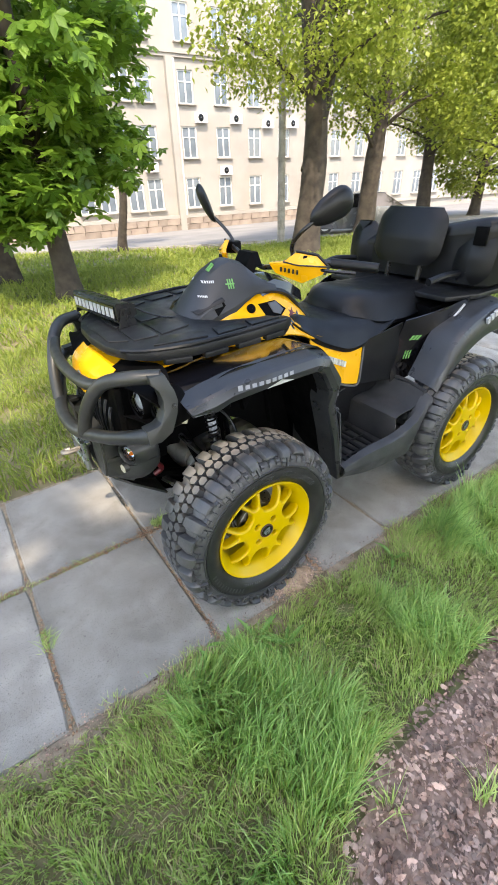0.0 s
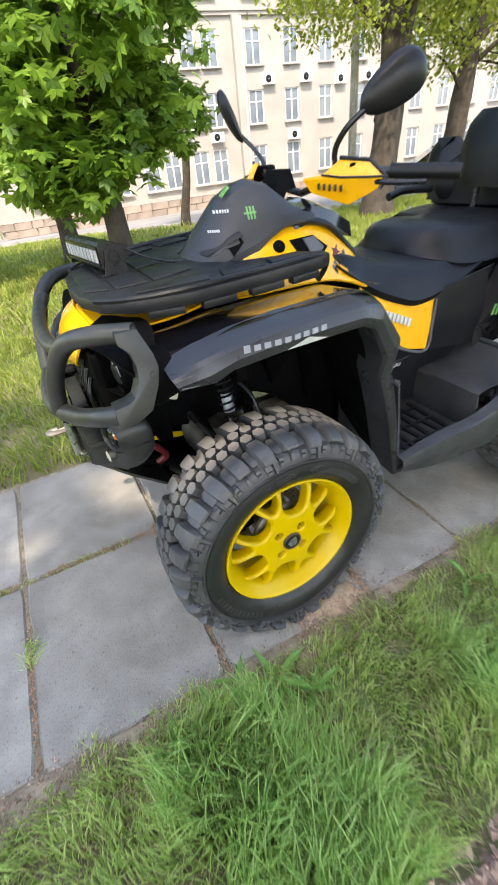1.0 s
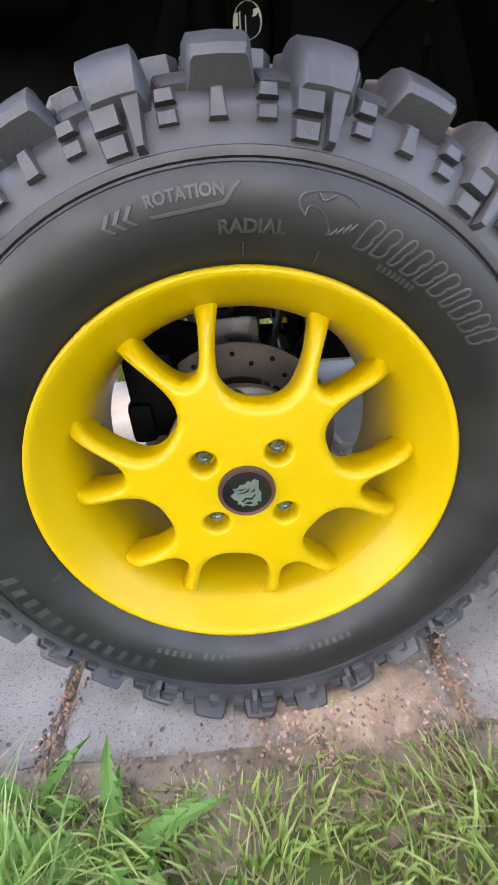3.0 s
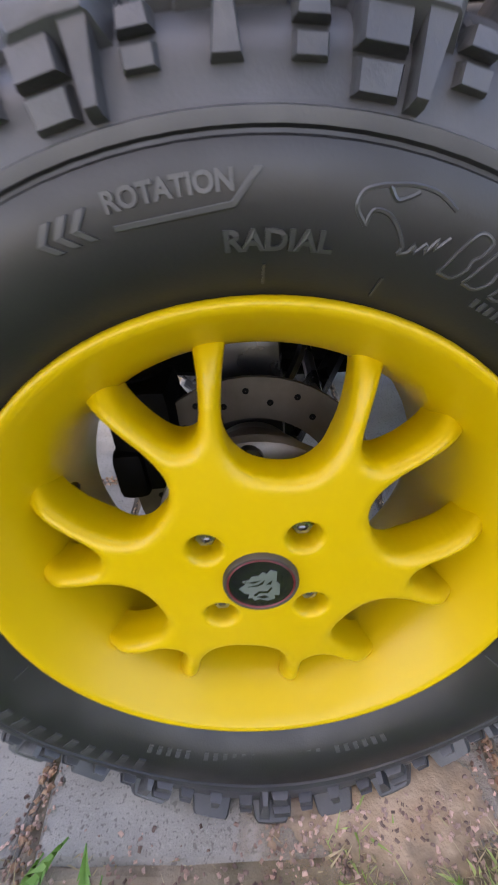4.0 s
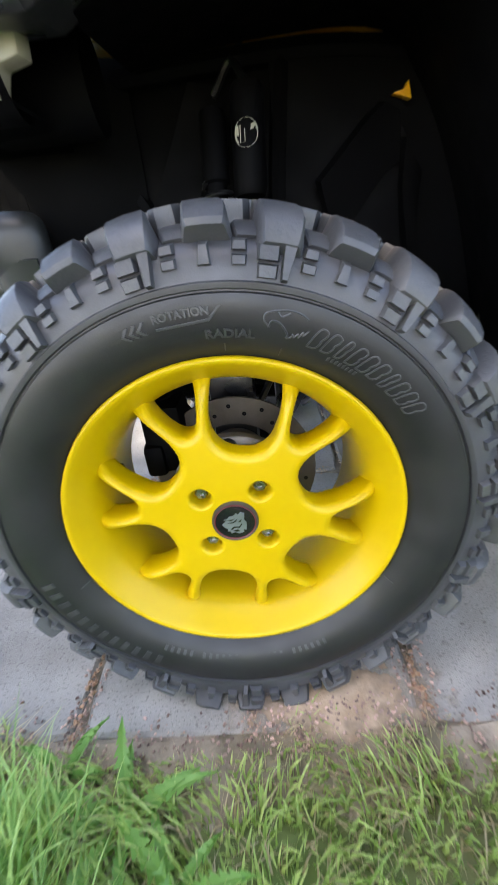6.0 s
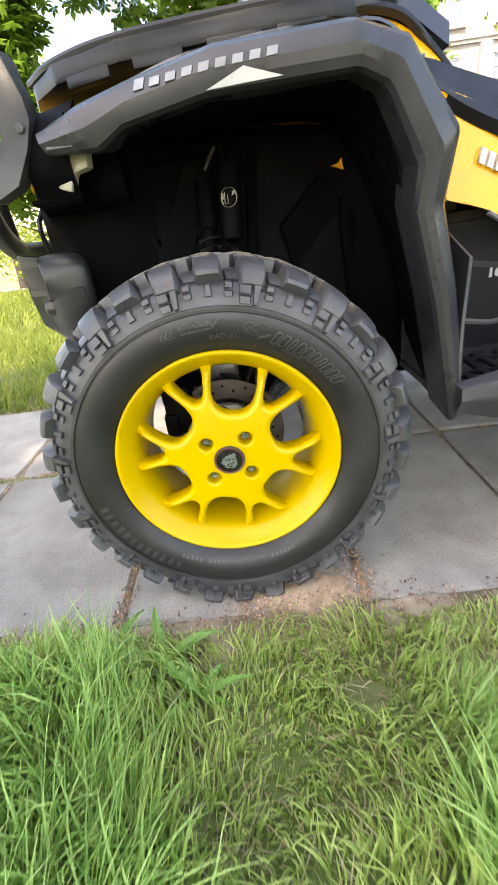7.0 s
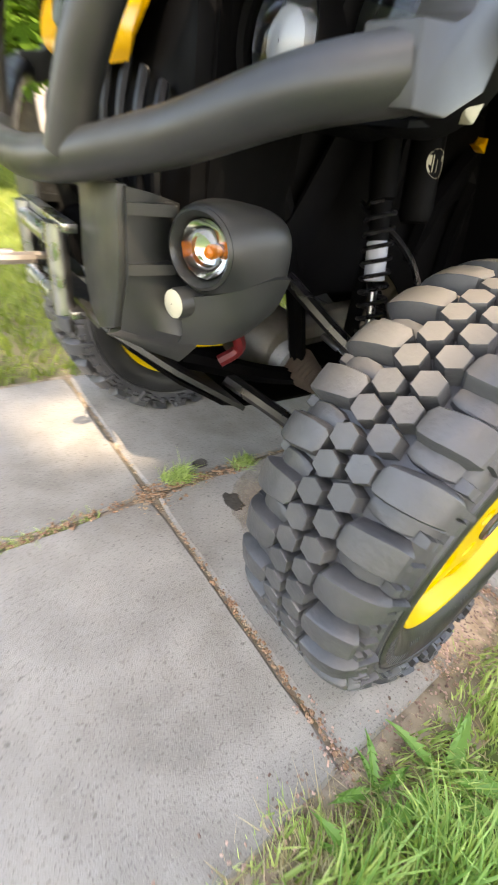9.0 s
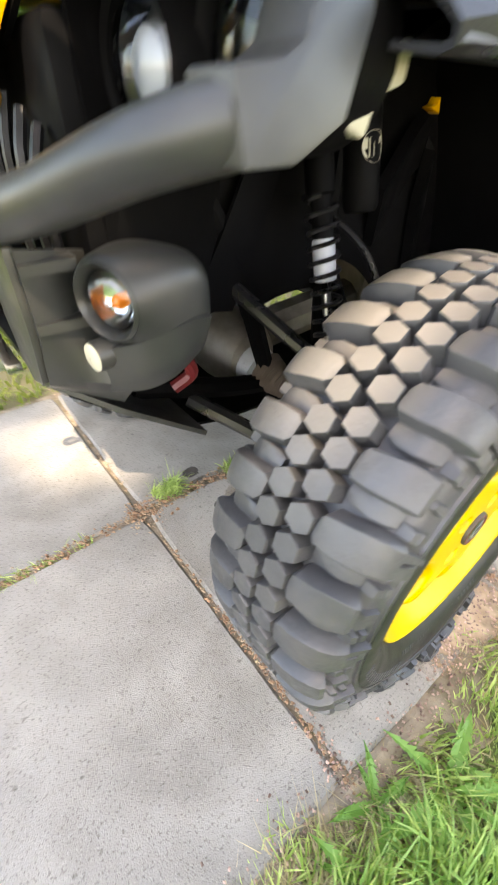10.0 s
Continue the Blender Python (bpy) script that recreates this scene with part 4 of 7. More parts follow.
rng_joint = np.random.default_rng(31)
cross_joints = [(x, 0.27, 0.004, 0.20, 120) for x in (-0.82, -0.28, 0.245)] + [(x, 0.98, 0.004, 0.18, 70) for x in (-0.82, -0.28, 0.245)]
long_joint = [(-1.3 + 0.13 * k, 0.62, 0.07, 0.008, 34) for k in range(20)]
solo("joint_grit", crumbs(rng_joint, cross_joints + long_joint + [(-0.28, 0.62, 0.05, 0.03, 110)], 0.0027), "sand", "pale grit and dry scraps in the slab joints", "grit", kind="stuff", flat=True)
solo("joint_litter", crumbs(rng_joint, [(x, 0.14, 0.008, 0.16, 130) for x in (-0.82, -0.28, 0.245)] + [(-0.55, 0.622, 0.20, 0.010, 130), (-1.0, 0.622, 0.16, 0.010, 90), (-0.28, 0.62, 0.035, 0.020, 90), (-0.12, 0.615, 0.12, 0.016, 110)], 0.0042),
     "leaf_litter", "dry reddish brown scraps of leaves in the slab joints", "leaf litter", kind="stuff", flat=True)
solo("edge_litter", crumbs(rng_joint, [(-1.2 + 0.12 * k, -0.090 + 0.012 * math.sin(k * 2.1), 0.07, 0.026, 95) for k in range(22)] + [(0.245, 0.02, 0.03, 0.05, 120), (-0.28, -0.03, 0.02, 0.04, 90), (0.10, -0.05, 0.12, 0.018, 240)], 0.0028),
     "mulch", "brown dry leaf scraps along the slab edge", "litter", kind="stuff", flat=True)


def edge_earth():
    """An uneven strip of dirt that fills the step between slab edge and verge."""
    xs, rows = np.linspace(-1.7, 1.9, 241), (-0.066, -0.078, -0.092, -0.110, -0.135, -0.165, -0.200)
    verts, faces = [], []
    for x in xs:
        reach = 0.75 + 0.5 * noise.noise(Vector((x * 5, 0, 6.1))) + 0.35 * noise.noise(Vector((x * 19, 0, 2.4)))
        for k, y in enumerate(rows):
            z = (-0.0012, 0.0002, -0.001, -0.003, -0.006, -0.010, -0.016)[k] + 0.004 * noise.noise(Vector((x * 30, y * 30, 1.0))) + 0.002 * noise.noise(Vector((x * 90, y * 90, 5.0)))
            verts.append((x, -0.066 + (y + 0.066) * max(0.35, reach), z if k else -0.006))
    n = len(rows)
    for i in range(len(xs) - 1):
        for k in range(n - 1):
            a = i * n + k
            faces.append((a, a + 1, a + n + 1, a + n))
    return verts, faces


solo("edge_earth", edge_earth(), "sand_dirt", "trodden tan earth along the slab edge", "soil", kind="structure")


def blot(cx, cy, rx, ry, seed, lift=0.0012, n=40):
    """A thin uneven patch lying on the slabs."""
    bm = bmesh.new()
    mid = bm.verts.new((cx, cy, lift))
    rim = []
    for k in range(n):
        a = 2 * math.pi * k / n
        q = 1 + 0.30 * noise.noise(Vector((math.cos(a) * 1.6, math.sin(a) * 1.6, seed))) + 0.12 * noise.noise(Vector((math.cos(a) * 5, math.sin(a) * 5, seed + 3)))
        rim.append(bm.verts.new((cx + rx * q * math.cos(a), cy + ry * q * math.sin(a), lift * 0.4)))
    for k in range(n):
        bm.faces.new((mid, rim[k], rim[(k + 1) % n]))
    return bm


for cx, cy, rx, ry, sd in ((-0.110, 0.672, 0.034, 0.026, 1), (-0.110, 0.505, 0.027, 0.040, 2)):
    solo("oil_stain", blot(cx, cy, rx, ry, sd), "damp", "dark damp oil spot on the slab", "stain", "oil spots", kind="stuff")
solo("dust_patch", blot(-0.03, 0.47, 0.24, 0.17, 9, 0.0008, 60), "dust_film", "thin tan dust on the slab beside the tyre", "sand", kind="stuff")
solo("sand_patch", blot(0.115, -0.03, 0.190, 0.085, 5, 0.0026, 60), "sand_film", "soft-edged orange patch at the slab edge", "sand", kind="stuff")
stuff("joint_tuft", blades(rng, 260, (-0.235, 0.625, -0.165, 0.675), 0.045, 0.004, 1.0, None, 0.004), "grass", "grass tuft in the slab joint", "grass")
stuff("joint_tuft", blades(rng, 160, (-0.03, 0.595, 0.03, 0.635), 0.035, 0.004, 1.0, None, 0.004), "grass", "small grass tuft beside the tyre", "grass")
stuff("joint_tuft", blades(rng, 240, (-0.95, 0.606, -0.42, 0.634), 0.03, 0.0035, 1.0, None, 0.0), "grass", "short grass along the slab joint", "grass")
stuff("joint_tuft", blades(rng, 120, (-0.842, 0.25, -0.80, 0.36), 0.04, 0.0035, 1.0, None, 0.0), "grass", "grass tuft in the cross joint", "grass")
stuff("edge_grass", blades(rng, 900, (-1.4, -0.075, 1.2, -0.045), 0.045, 0.004, 1.2, lambda x, y, c: c > 0.1, 0.004), "grass", "grass creeping over the slab edge", "grass")


def toothed_leaf(at, yaw, length, droop, seed):
    """A long lobed leaf that rises from the root and bends down."""
    rnd, v, f = random.Random(seed), [], []
    n = 18
    dx, dy = math.cos(yaw), math.sin(yaw)
    for k in range(n + 1):
        t = k / n
        r, z = length * t, length * (0.95 * t - droop * t * t) + 0.004
        w = length * 0.115 * math.sin(math.pi * min(1, 0.08 + 0.92 * t)) ** 0.8 * (1.0 if k % 2 else 0.42) * rnd.uniform(0.8, 1.15)
        for s in (-1, 0, 1):
            v.append((at[0] + dx * (r - 0.009 * (k % 2) * abs(s)) - dy * s * w, at[1] + dy * (r - 0.009 * (k % 2) * abs(s)) + dx * s * w, at[2] + z + 0.004 * abs(s)))
    for k in range(n):
        for s in (0, 1):
            a = 3 * k + s
            f.append((a, a + 1, a + 4, a + 3))
    return v, f


for at, count, size, sd in (((-0.17, -0.17, -0.01), 9, 0.125, 1), ((-0.35, -0.17, -0.01), 8, 0.10, 2), ((-0.10, -0.24, -0.01), 7, 0.105, 3), ((-0.48, -0.20, -0.01), 7, 0.11, 4), ((0.55, -0.20, -0.01), 6, 0.10, 5), ((-0.27, -0.115, -0.008), 8, 0.08, 6)):
    plant = thing("dandelion_plant", at, "rosette of toothed green leaves in the verge grass", "plant", "weeds in the verge")
    for k in range(count):
        part("leaf", toothed_leaf(at, 2 * math.pi * k / count + 0.5 * math.sin(k * 3.0 + sd), size * (0.75 + 0.4 * ((k * 7 + sd) % 5) / 5), 0.55 + 0.1 * (k % 3), sd * 20 + k), "weed", plant)


# ---- parked car and railing by the road ----
def parked_car(at, yaw):
    base = Vector((at[0], at[1], ground_z(*at) + 0.03))
    car = thing("car", tuple(base), "dark grey saloon car parked on the road", "car")
    turn = Matrix.Translation(base) @ Matrix.Rotation(yaw, 4, "Z")

    def put(bm):
        bmesh.ops.transform(bm, matrix=turn, verts=bm.verts)
        return bm

    def section(x, w, lo, hi, shoulder):
        return [(x, s * a, z) for s, a, z in ((-1, w * .92, lo), (-1, w, lo + (hi - lo) * .4), (-1, w * shoulder, hi), (1, w * shoulder, hi), (1, w, lo + (hi - lo) * .4), (1, w * .92, lo))]
    body = [section(x, w, lo, hi, s) for x, w, lo, hi, s in ((-2.15, .70, .35, .62, .9), (-2.05, .80, .22, .74, .9), (-1.2, .86, .18, .86, .93), (-.6, .88, .18, .92, .95), (1.2, .88, .18, .95, .95), (1.9, .84, .20, .93, .9), (2.1, .76, .30, .85, .9))]
    part("body", put(loft(body, n=28, smooth=True)), "car_grey", car, angle=30)
    roof = [[(x, s * w, z) for s, w, z in ((-1, wl, .90), (-1, wt, zt), (1, wt, zt), (1, wl, .90))] for x, wl, wt, zt in ((-.85, .80, .78, .92), (-.15, .80, .60, 1.38), (.35, .80, .62, 1.44), (1.0, .80, .60, 1.38), (1.75, .78, .72, .95))]
    part("cabin", put(loft(roof)), "gloss_black", car, "dark glass cabin", angle=30)
    part("roof", put(loft([[(x, s * w, z + dz) for s, w, dz in ((-1, .61, .0), (-1, .58, .03), (1, .58, .03), (1, .61, .0))] for x, z in ((-.20, 1.375), (.35, 1.435), (1.02, 1.375))])), "car_grey", car)
    for x in (-1.3, 1.35):
        for y in (-.80, .80):
            s = 1 if y < 0 else -1
            wh = part("wheel", put(turned([(.20, .0), (.29, .0), (.31, .03), (.31, .17), (.28, .19)], 24, (x, y - (.0 if s > 0 else .19), .31))), "rubber", car)
            part("rim", put(turned([(.20, .02), (.17, .03), (.05, .02), (.001, .01)] if s > 0 else [(.20, .17), (.17, .16), (.05, .17), (.001, .18)], 12, (x, y - (.0 if s > 0 else .19), .31))), "silver", wh)
    for y in (-.62, .62):
        part("headlight", put(box((-2.03, y, .66), (.14, .26, .12), .02)), "silver", car)
        part("tail_lamp", put(box((2.04, y, .78), (.10, .28, .12), .02)), "red_mark", car)
    return car


parked_car((14.3, 12.9), radians(-38))

RAIL = [(-9.5, 31.0), (-1.3, 31.6)]
fence = thing("railing", (RAIL[0][0], RAIL[0][1], ground_z(*RAIL[0])), "pale yellow street railing beyond the road", "railing")
f_a, f_b = (Vector((x, y, ground_z(x, y))) for x, y in RAIL)
for k in range(7):
    p = f_a.lerp(f_b, k / 6)
    part("post", tube([p, p + Vector((0, 0, 1.15))], .04, 6, 3), "metal_paint", fence)
for h in (.2, 1.05):
    part("rail", tube([f_a + Vector((0, 0, h)), f_b + Vector((0, 0, h))], .03, 6, 3), "rail_yellow", fence)
for k in range(60):
    p = f_a.lerp(f_b, (k + .5) / 60)
    part("bar", tube([p + Vector((0, 0, .2)), p + Vector((0, 0, 1.05))], .016, 4, 2), "rail_yellow", fence)
van_at = Vector((-4.6, 36.0, ground_z(-4.6, 36.0)))
van = thing("van", tuple(van_at), "white van parked behind the railing", "van")
part("body", box(tuple(van_at + Vector((0, 0, 1.25))), (4.6, 1.9, 1.9), .18), "van_white", van)
part("window", box(tuple(van_at + Vector((.9, -.94, 1.65))), (1.6, .05, .6), .02), "gloss_black", van)
for dx in (-1.4, 1.4):
    part("wheel", turned([(.001, -.1), (.33, -.1), (.33, .1), (.001, .1)], 20, tuple(van_at + Vector((dx, -.9, .33)))), "rubber", van)


# ---- quad bike ----
YC = 0.60
quad = thing("quad_bike", (0.65, YC, 0.0), "black and yellow all-terrain quad bike parked on the slabs", "quad bike")


TYRE_W = 0.200


def wheel_tyre():
    """A mud tyre about the y axis: carcass, two rows of hexagon knobs, shoulder lugs that roll over the edge by turns long and short, small blocks on the wall between them."""
    seg, pitch, mid = 120, 30, TYRE_W / 2
    prof = [(0.196, 0.020), (0.203, 0.010), (0.2085, 0.0085), (0.213, 0.004), (0.2185, -0.001), (0.228, -0.009), (0.240, -0.0150), (0.254, -0.0180), (0.268, -0.0178), (0.2750, -0.0160),
            (0.2762, -0.0132), (0.2778, -0.0130), (0.2790, -0.0158), (0.2845, -0.0158), (0.2856, -0.0118), (0.2920, -0.0105), (0.3000, -0.0085), (0.3080, -0.0050), (0.3150, 0.0020), (0.3200, 0.0120), (0.3230, 0.026), (0.324, 0.050), (0.325, mid)]
    prof = prof + [(r, TYRE_W - y) for r, y in prof[-2::-1]]
    verts, faces = [], []
    for k in range(seg):
        a = 2 * math.pi * k / seg
        verts += [(r * math.cos(a), y, r * math.sin(a)) for r, y in prof]
    m = len(prof)
    for k in range(seg):
        for j in range(m - 1):
            a, b = k * m + j, ((k + 1) % seg) * m + j
            faces.append((a, b, b + 1, a + 1))

    shell, verts, faces = (verts, faces), [], []

    def knob(poly, at):
        """A hexagon block on the crown: poly of (arc, y), its top edge softened."""
        ca, cy = sum(p[0] for p in poly) / len(poly), sum(p[1] for p in poly) / len(poly)
        i, n = len(verts), len(poly)
        for r0, sh in ((0.318, 1.10), (0.3490, 1.0), (0.3520, 0.975), (0.3530, 0.93)):
            for q, y in poly:
                yy = cy + (y - cy) * sh
                a = at + (ca + (q - ca) * sh) / 0.345
                r = r0 - 0.03 * abs(yy - mid)
                verts.append((r * math.cos(a), yy, r * math.sin(a)))
        for lv in range(3):
            for k in range(n):
                a, b = i + lv * n + k, i + lv * n + (k + 1) % n
                faces.append((a, b, b + n, a + n))
        faces.append(tuple(range(i + 3 * n, i + 4 * n)))

    def petal(rows, at, sign, turn=1):
        """A lug swept over the shoulder. Rows: y and r of its top, y and r of its foot, half widths of top and foot, and its drift round the tyre."""
        i = len(verts)
        for yt, rt, yb, rb, ht, hb, c in rows:
            for q, up in ((-hb, 0.0), (-ht, 0.90), (-ht + 0.0022, 0.985), (0.0, 1.0), (ht - 0.0022, 0.985), (ht, 0.90), (hb, 0.0)):
                y, r, a = yb + (yt - yb) * up, rb + (rt - rb) * up, at + turn * (c + q) / 0.340
                verts.append((r * math.cos(a), y if sign < 0 else TYRE_W - y, r * math.sin(a)))
        for k in range(len(rows) - 1):
            for q in range(6):
                p = i + 7 * k + q
                faces.append((p, p + 1, p + 8, p + 7))
        faces.append(tuple(range(i, i + 7)))
        faces.append(tuple(range(i + 7 * len(rows) - 7, i + 7 * len(rows))))

    def side(points, at, out, sign, turn=1):
        """A block on the side wall: points of (arc, r), standing out from the wall."""
        i = len(verts)
        n = len(points)
        ca, cr = sum(p[0] for p in points) / n, sum(p[1] for p in points) / n
        for up, sh in ((0, 1.16), (0.75, 1.0), (1, 0.84)):
            for q, r in points:
                rr = cr + (r - cr) * sh
                a = at + turn * (ca + (q - ca) * sh) / 0.32
                y = np.interp(rr, [0.27, 0.2865, 0.300, 0.310, 0.320, 0.335], [-0.0165, -0.0115, -0.0082, -0.0042, 0.0010, 0.0060]) + 0.006 - (out + 0.006) * up
                verts.append((rr * math.cos(a), y if sign < 0 else TYRE_W - y, rr * math.sin(a)))
        for lv in range(2):
            for k in range(n):
                a, b = i + lv * n + k, i + lv * n + (k + 1) % n
                faces.append((a, b, b + n, a + n))
        faces.append(tuple(range(i + 2 * n, i + 3 * n)))

    step = 2 * math.pi / pitch
    hexa = [(-0.0170, 0.002), (-0.0105, -0.0150), (0.0080, -0.0168), (0.0170, -0.002), (0.0105, 0.0150), (-0.0080, 0.0168)]
    long_lug = [(.0635, .3490, .0650, .320, .0115, .0160, .004), (.0580, .3525, .0610, .319, .0170, .0215, .003), (.0400, .3525, .0420, .319, .0190, .0250, .001), (.0220, .3500, .0290, .316, .0200, .0265, -.002),
                (.0060, .3440, .0210, .312, .0200, .0270, -.004), (-.0055, .3345, .0130, .309, .0190, .0265, -.005), (-.0115, .3240, .0040, .305, .0180, .0250, -.005), (-.0130, .3190, .0000, .304, .0170, .0240, -.005)]
    short_lug = [(y, r, yb, rb, ht, hb, c) for y, r, yb, rb, ht, hb, c in long_lug[:5]] + [(-.0050, .3370, .0130, .313, .0195, .0265, -.004), (-.0075, .3310, .0100, .314, .0180, .0240, -.004)]
    ledge = [(.0600, .3330, .0620, .316, .0085, .0120, .031), (.0500, .3340, .0520, .316, .0120, .0160, .0315), (.0300, .3330, .0320, .314, .0135, .0175, .031), (.0150, .3280, .0250, .311, .0130, .0170, .029), (.0070, .3220, .0180, .309, .0110, .0150, .028)]
    rnd = random.Random(2)
    for k in range(pitch):
        a = radians(76.6) + k * step
        for yc in (0.0815, 0.1190):
            for ph in (0.0, 0.5):
                j = rnd.uniform(-0.0015, 0.0015)
                knob([(q + j, yc + y) for q, y in hexa], a + (ph + (0.10 if yc < 0.1 else 0.35)) * step)
        for sign, ph, turn in ((-1, 0.0, 1), (1, 0.2, -1)):
            at = a + ph * step
            wob = rnd.uniform(-0.0012, 0.0012)
            lug = [(y, r, yb, rb, ht, hb, c + wob) for y, r, yb, rb, ht, hb, c in (short_lug if k % 2 else long_lug)]
            petal(lug, at, sign, turn)
            petal(ledge, at, sign, turn)
            if k % 2:
                side([(-.0070, .2985), (.0060, .2985), (.0035, .3165), (-.0045, .3165)], at, 0.0070, sign, turn)
            else:
                side([(-.0040, .3035), (.0160, .3035), (.0160, .3170), (-.0040, .3170)], at, 0.0105, sign, turn)
                side([(-.0040, .2890), (.0150, .2890), (.0155, .3005), (-.0040, .3005)], at, 0.0075, sign, turn)
                side([(-.0150, .2880), (-.0085, .2880), (-.0070, .3200), (-.0195, .3200)], at, 0.0115, sign, turn)
            side([(-.0070, .3105), (.0070, .3105), (.0060, .3185), (-.0060, .3185)], at + 0.5 * step, 0.0075, sign, turn)
            side([(-.0070, .2985), (.0070, .2985), (.0070, .3065), (-.0070, .3065)], at + 0.5 * step, 0.0065, sign, turn)

    def settled(points, puff):
        """The shoulder bulges and the tread flattens where the tyre stands."""
        out = []
        for x, y, z in points:
            press = max(0.0, (-z - 0.20) / 0.13) ** 1.5 * max(0.0, 1 - (x / 0.24) ** 2)
            outer = min(1.0, max(0.0, (math.hypot(x, z) - 0.262) / 0.05))
            y += (y - mid) * (0.08 + puff * outer) * min(press, 1.2)
            out.append((x, y, max(z, -0.3300)))
        return out
    return (settled(shell[0], 0.17), shell[1]), (settled(verts, 0.19), faces)


def on_side_wall(bm, ang, r0):
    """Bends a flat raised mark round the tyre's outer side, its middle at that angle and radius."""
    wr = [0.205, 0.213, 0.2185, 0.228, 0.240, 0.254, 0.268, 0.280, 0.300]
    wy = [0.009, 0.004, -0.001, -0.009, -0.015, -0.018, -0.0175, -0.014, -0.008]
    for v in bm.verts:
        r = r0 + v.co.y
        a = ang - v.co.x / r0
        y = np.interp(r, wr, wy)
        v.co = Vector((r * math.cos(a), y - v.co.z, r * math.sin(a)))
    return bm


def raised_word(text, size, wide, ang, r):
    w = lettering(text, size, 0.0036)
    now = max(v.co.x for v in w.verts) - min(v.co.x for v in w.verts)
    for v in w.verts:
        v.co.x *= wide / now
    return on_side_wall(w, radians(ang), r)


def tyre_marks():
    """Raised writing on the side wall: the words that can be read, bars for the rest, an arrow frame and a bird's head as plain shapes."""
    made = [raised_word("RADIAL", 0.0125, 0.047, 84.4, 0.2340), raised_word("ROTATION", 0.0108, 0.053, 94.5, 0.2575)]
    frame_ = [(-.034, -.0070), (.018, -.0060), (.0295, .0075), (.0265, .0075), (.0165, -.0042), (-.034, -.0052)]
    made.append(on_side_wall(flat_shape([frame_], 0.0030, 0.0003), radians(92.6), 0.2575))
    for k in range(3):
        q = -.062 + .008 * k
        made.append(on_side_wall(flat_shape([[(q, .0065), (q - .006, .0), (q, -.0055), (q + .003, -.0055), (q - .003, .0), (q + .003, .0065)]], 0.0030, 0.0003), radians(92.6), 0.2555))
    for stroke in ([(-.0157, -.003), (-.021, .003), (-.020, .009), (-.014, .012), (-.008, .0135), (0, .015), (.010, .0145), (.019, .011)],
                   [(-.0157, -.003), (-.014, .003), (-.008, .003), (-.003, 0), (.001, -.004), (.004, -.008), (.003, -.011)], [(-.010, .0125), (-.006, .0085), (-.002, .010), (.002, .013)],
                   [(.003, -.011), (.007, -.0095), (.009, -.0055), (.010, -.009), (.014, -.004), (.015, -.0075), (.018, -.001), (.0185, -.005), (.0225, .001)]):
        made.append(on_side_wall(tube([(x, y, 0) for x, y in stroke], .0011, 6, 30), radians(72.3), 0.250))
    for k in range(10):
        w, h = (0.0048, 0.0095) if k % 4 != 2 else (0.0030, 0.0095)
        loop = [(-w, -h), (w * .6, -h), (w, -h * .4), (w * .7, 0), (w, h * .4), (w * .6, h), (-w, h), (-w, -h)]
        made.append(on_side_wall(tube([(x + y * .35, y, 0) for x, y in loop], .0010, 6, 40), radians(64.5 - 3.3 * k), 0.2465))
    for k in range(8):
        made.append(on_side_wall(box((0, 0, 0), (0.0024, 0.0045, 0.0020), 0), radians(60 - 1.1 * k), 0.2320))
    for k in range(26):
        if k % 7 != 6:
            made.append(on_side_wall(box((0, 0, 0), (0.0042, 0.007, 0.0022), 0), radians(296 - 2.3 * k), 0.236))
    for k in range(12):
        made.append(on_side_wall(box((0, 0, 0), (0.0075, 0.016, 0.003), 0), radians(238 - 4.0 * k), 0.258))
    for a in (71.7, 85.8, 200, 330):
        made.append(on_side_wall(box((0, 0, 0), (0.0012, 0.010, 0.003), 0), radians(a), 0.2225))
    return made


def polar(points, turn):
    c, s = math.cos(turn), math.sin(turn)
    return [(r * c + t * s, r * s - t * c) for t, r in points]


def dish(r):
    """Depth of the spokes' face: nearly flat over the hub, rolling back where the arms meet the barrel."""
    return float(np.interp(r, [0, .05, .085, .12, .145, .158, .166, .173, .179, .185, .195], [.0068, .0072, .0086, .0110, .0142, .0178, .0215, .0265, .0325, .0400, .0520]))


def inside_outline(px, pz, poly):
    """Which of the points lie inside a closed outline."""
    hit = np.zeros(px.shape, bool)
    for (x0, z0), (x1, z1) in zip(poly, poly[1:] + poly[:1]):
        cross = (z0 > pz) != (z1 > pz)
        with np.errstate(divide="ignore", invalid="ignore"):
            hit ^= cross & (px < (x1 - x0) * (pz - z0) / (z1 - z0 + 1e-12) + x0)
    return hit


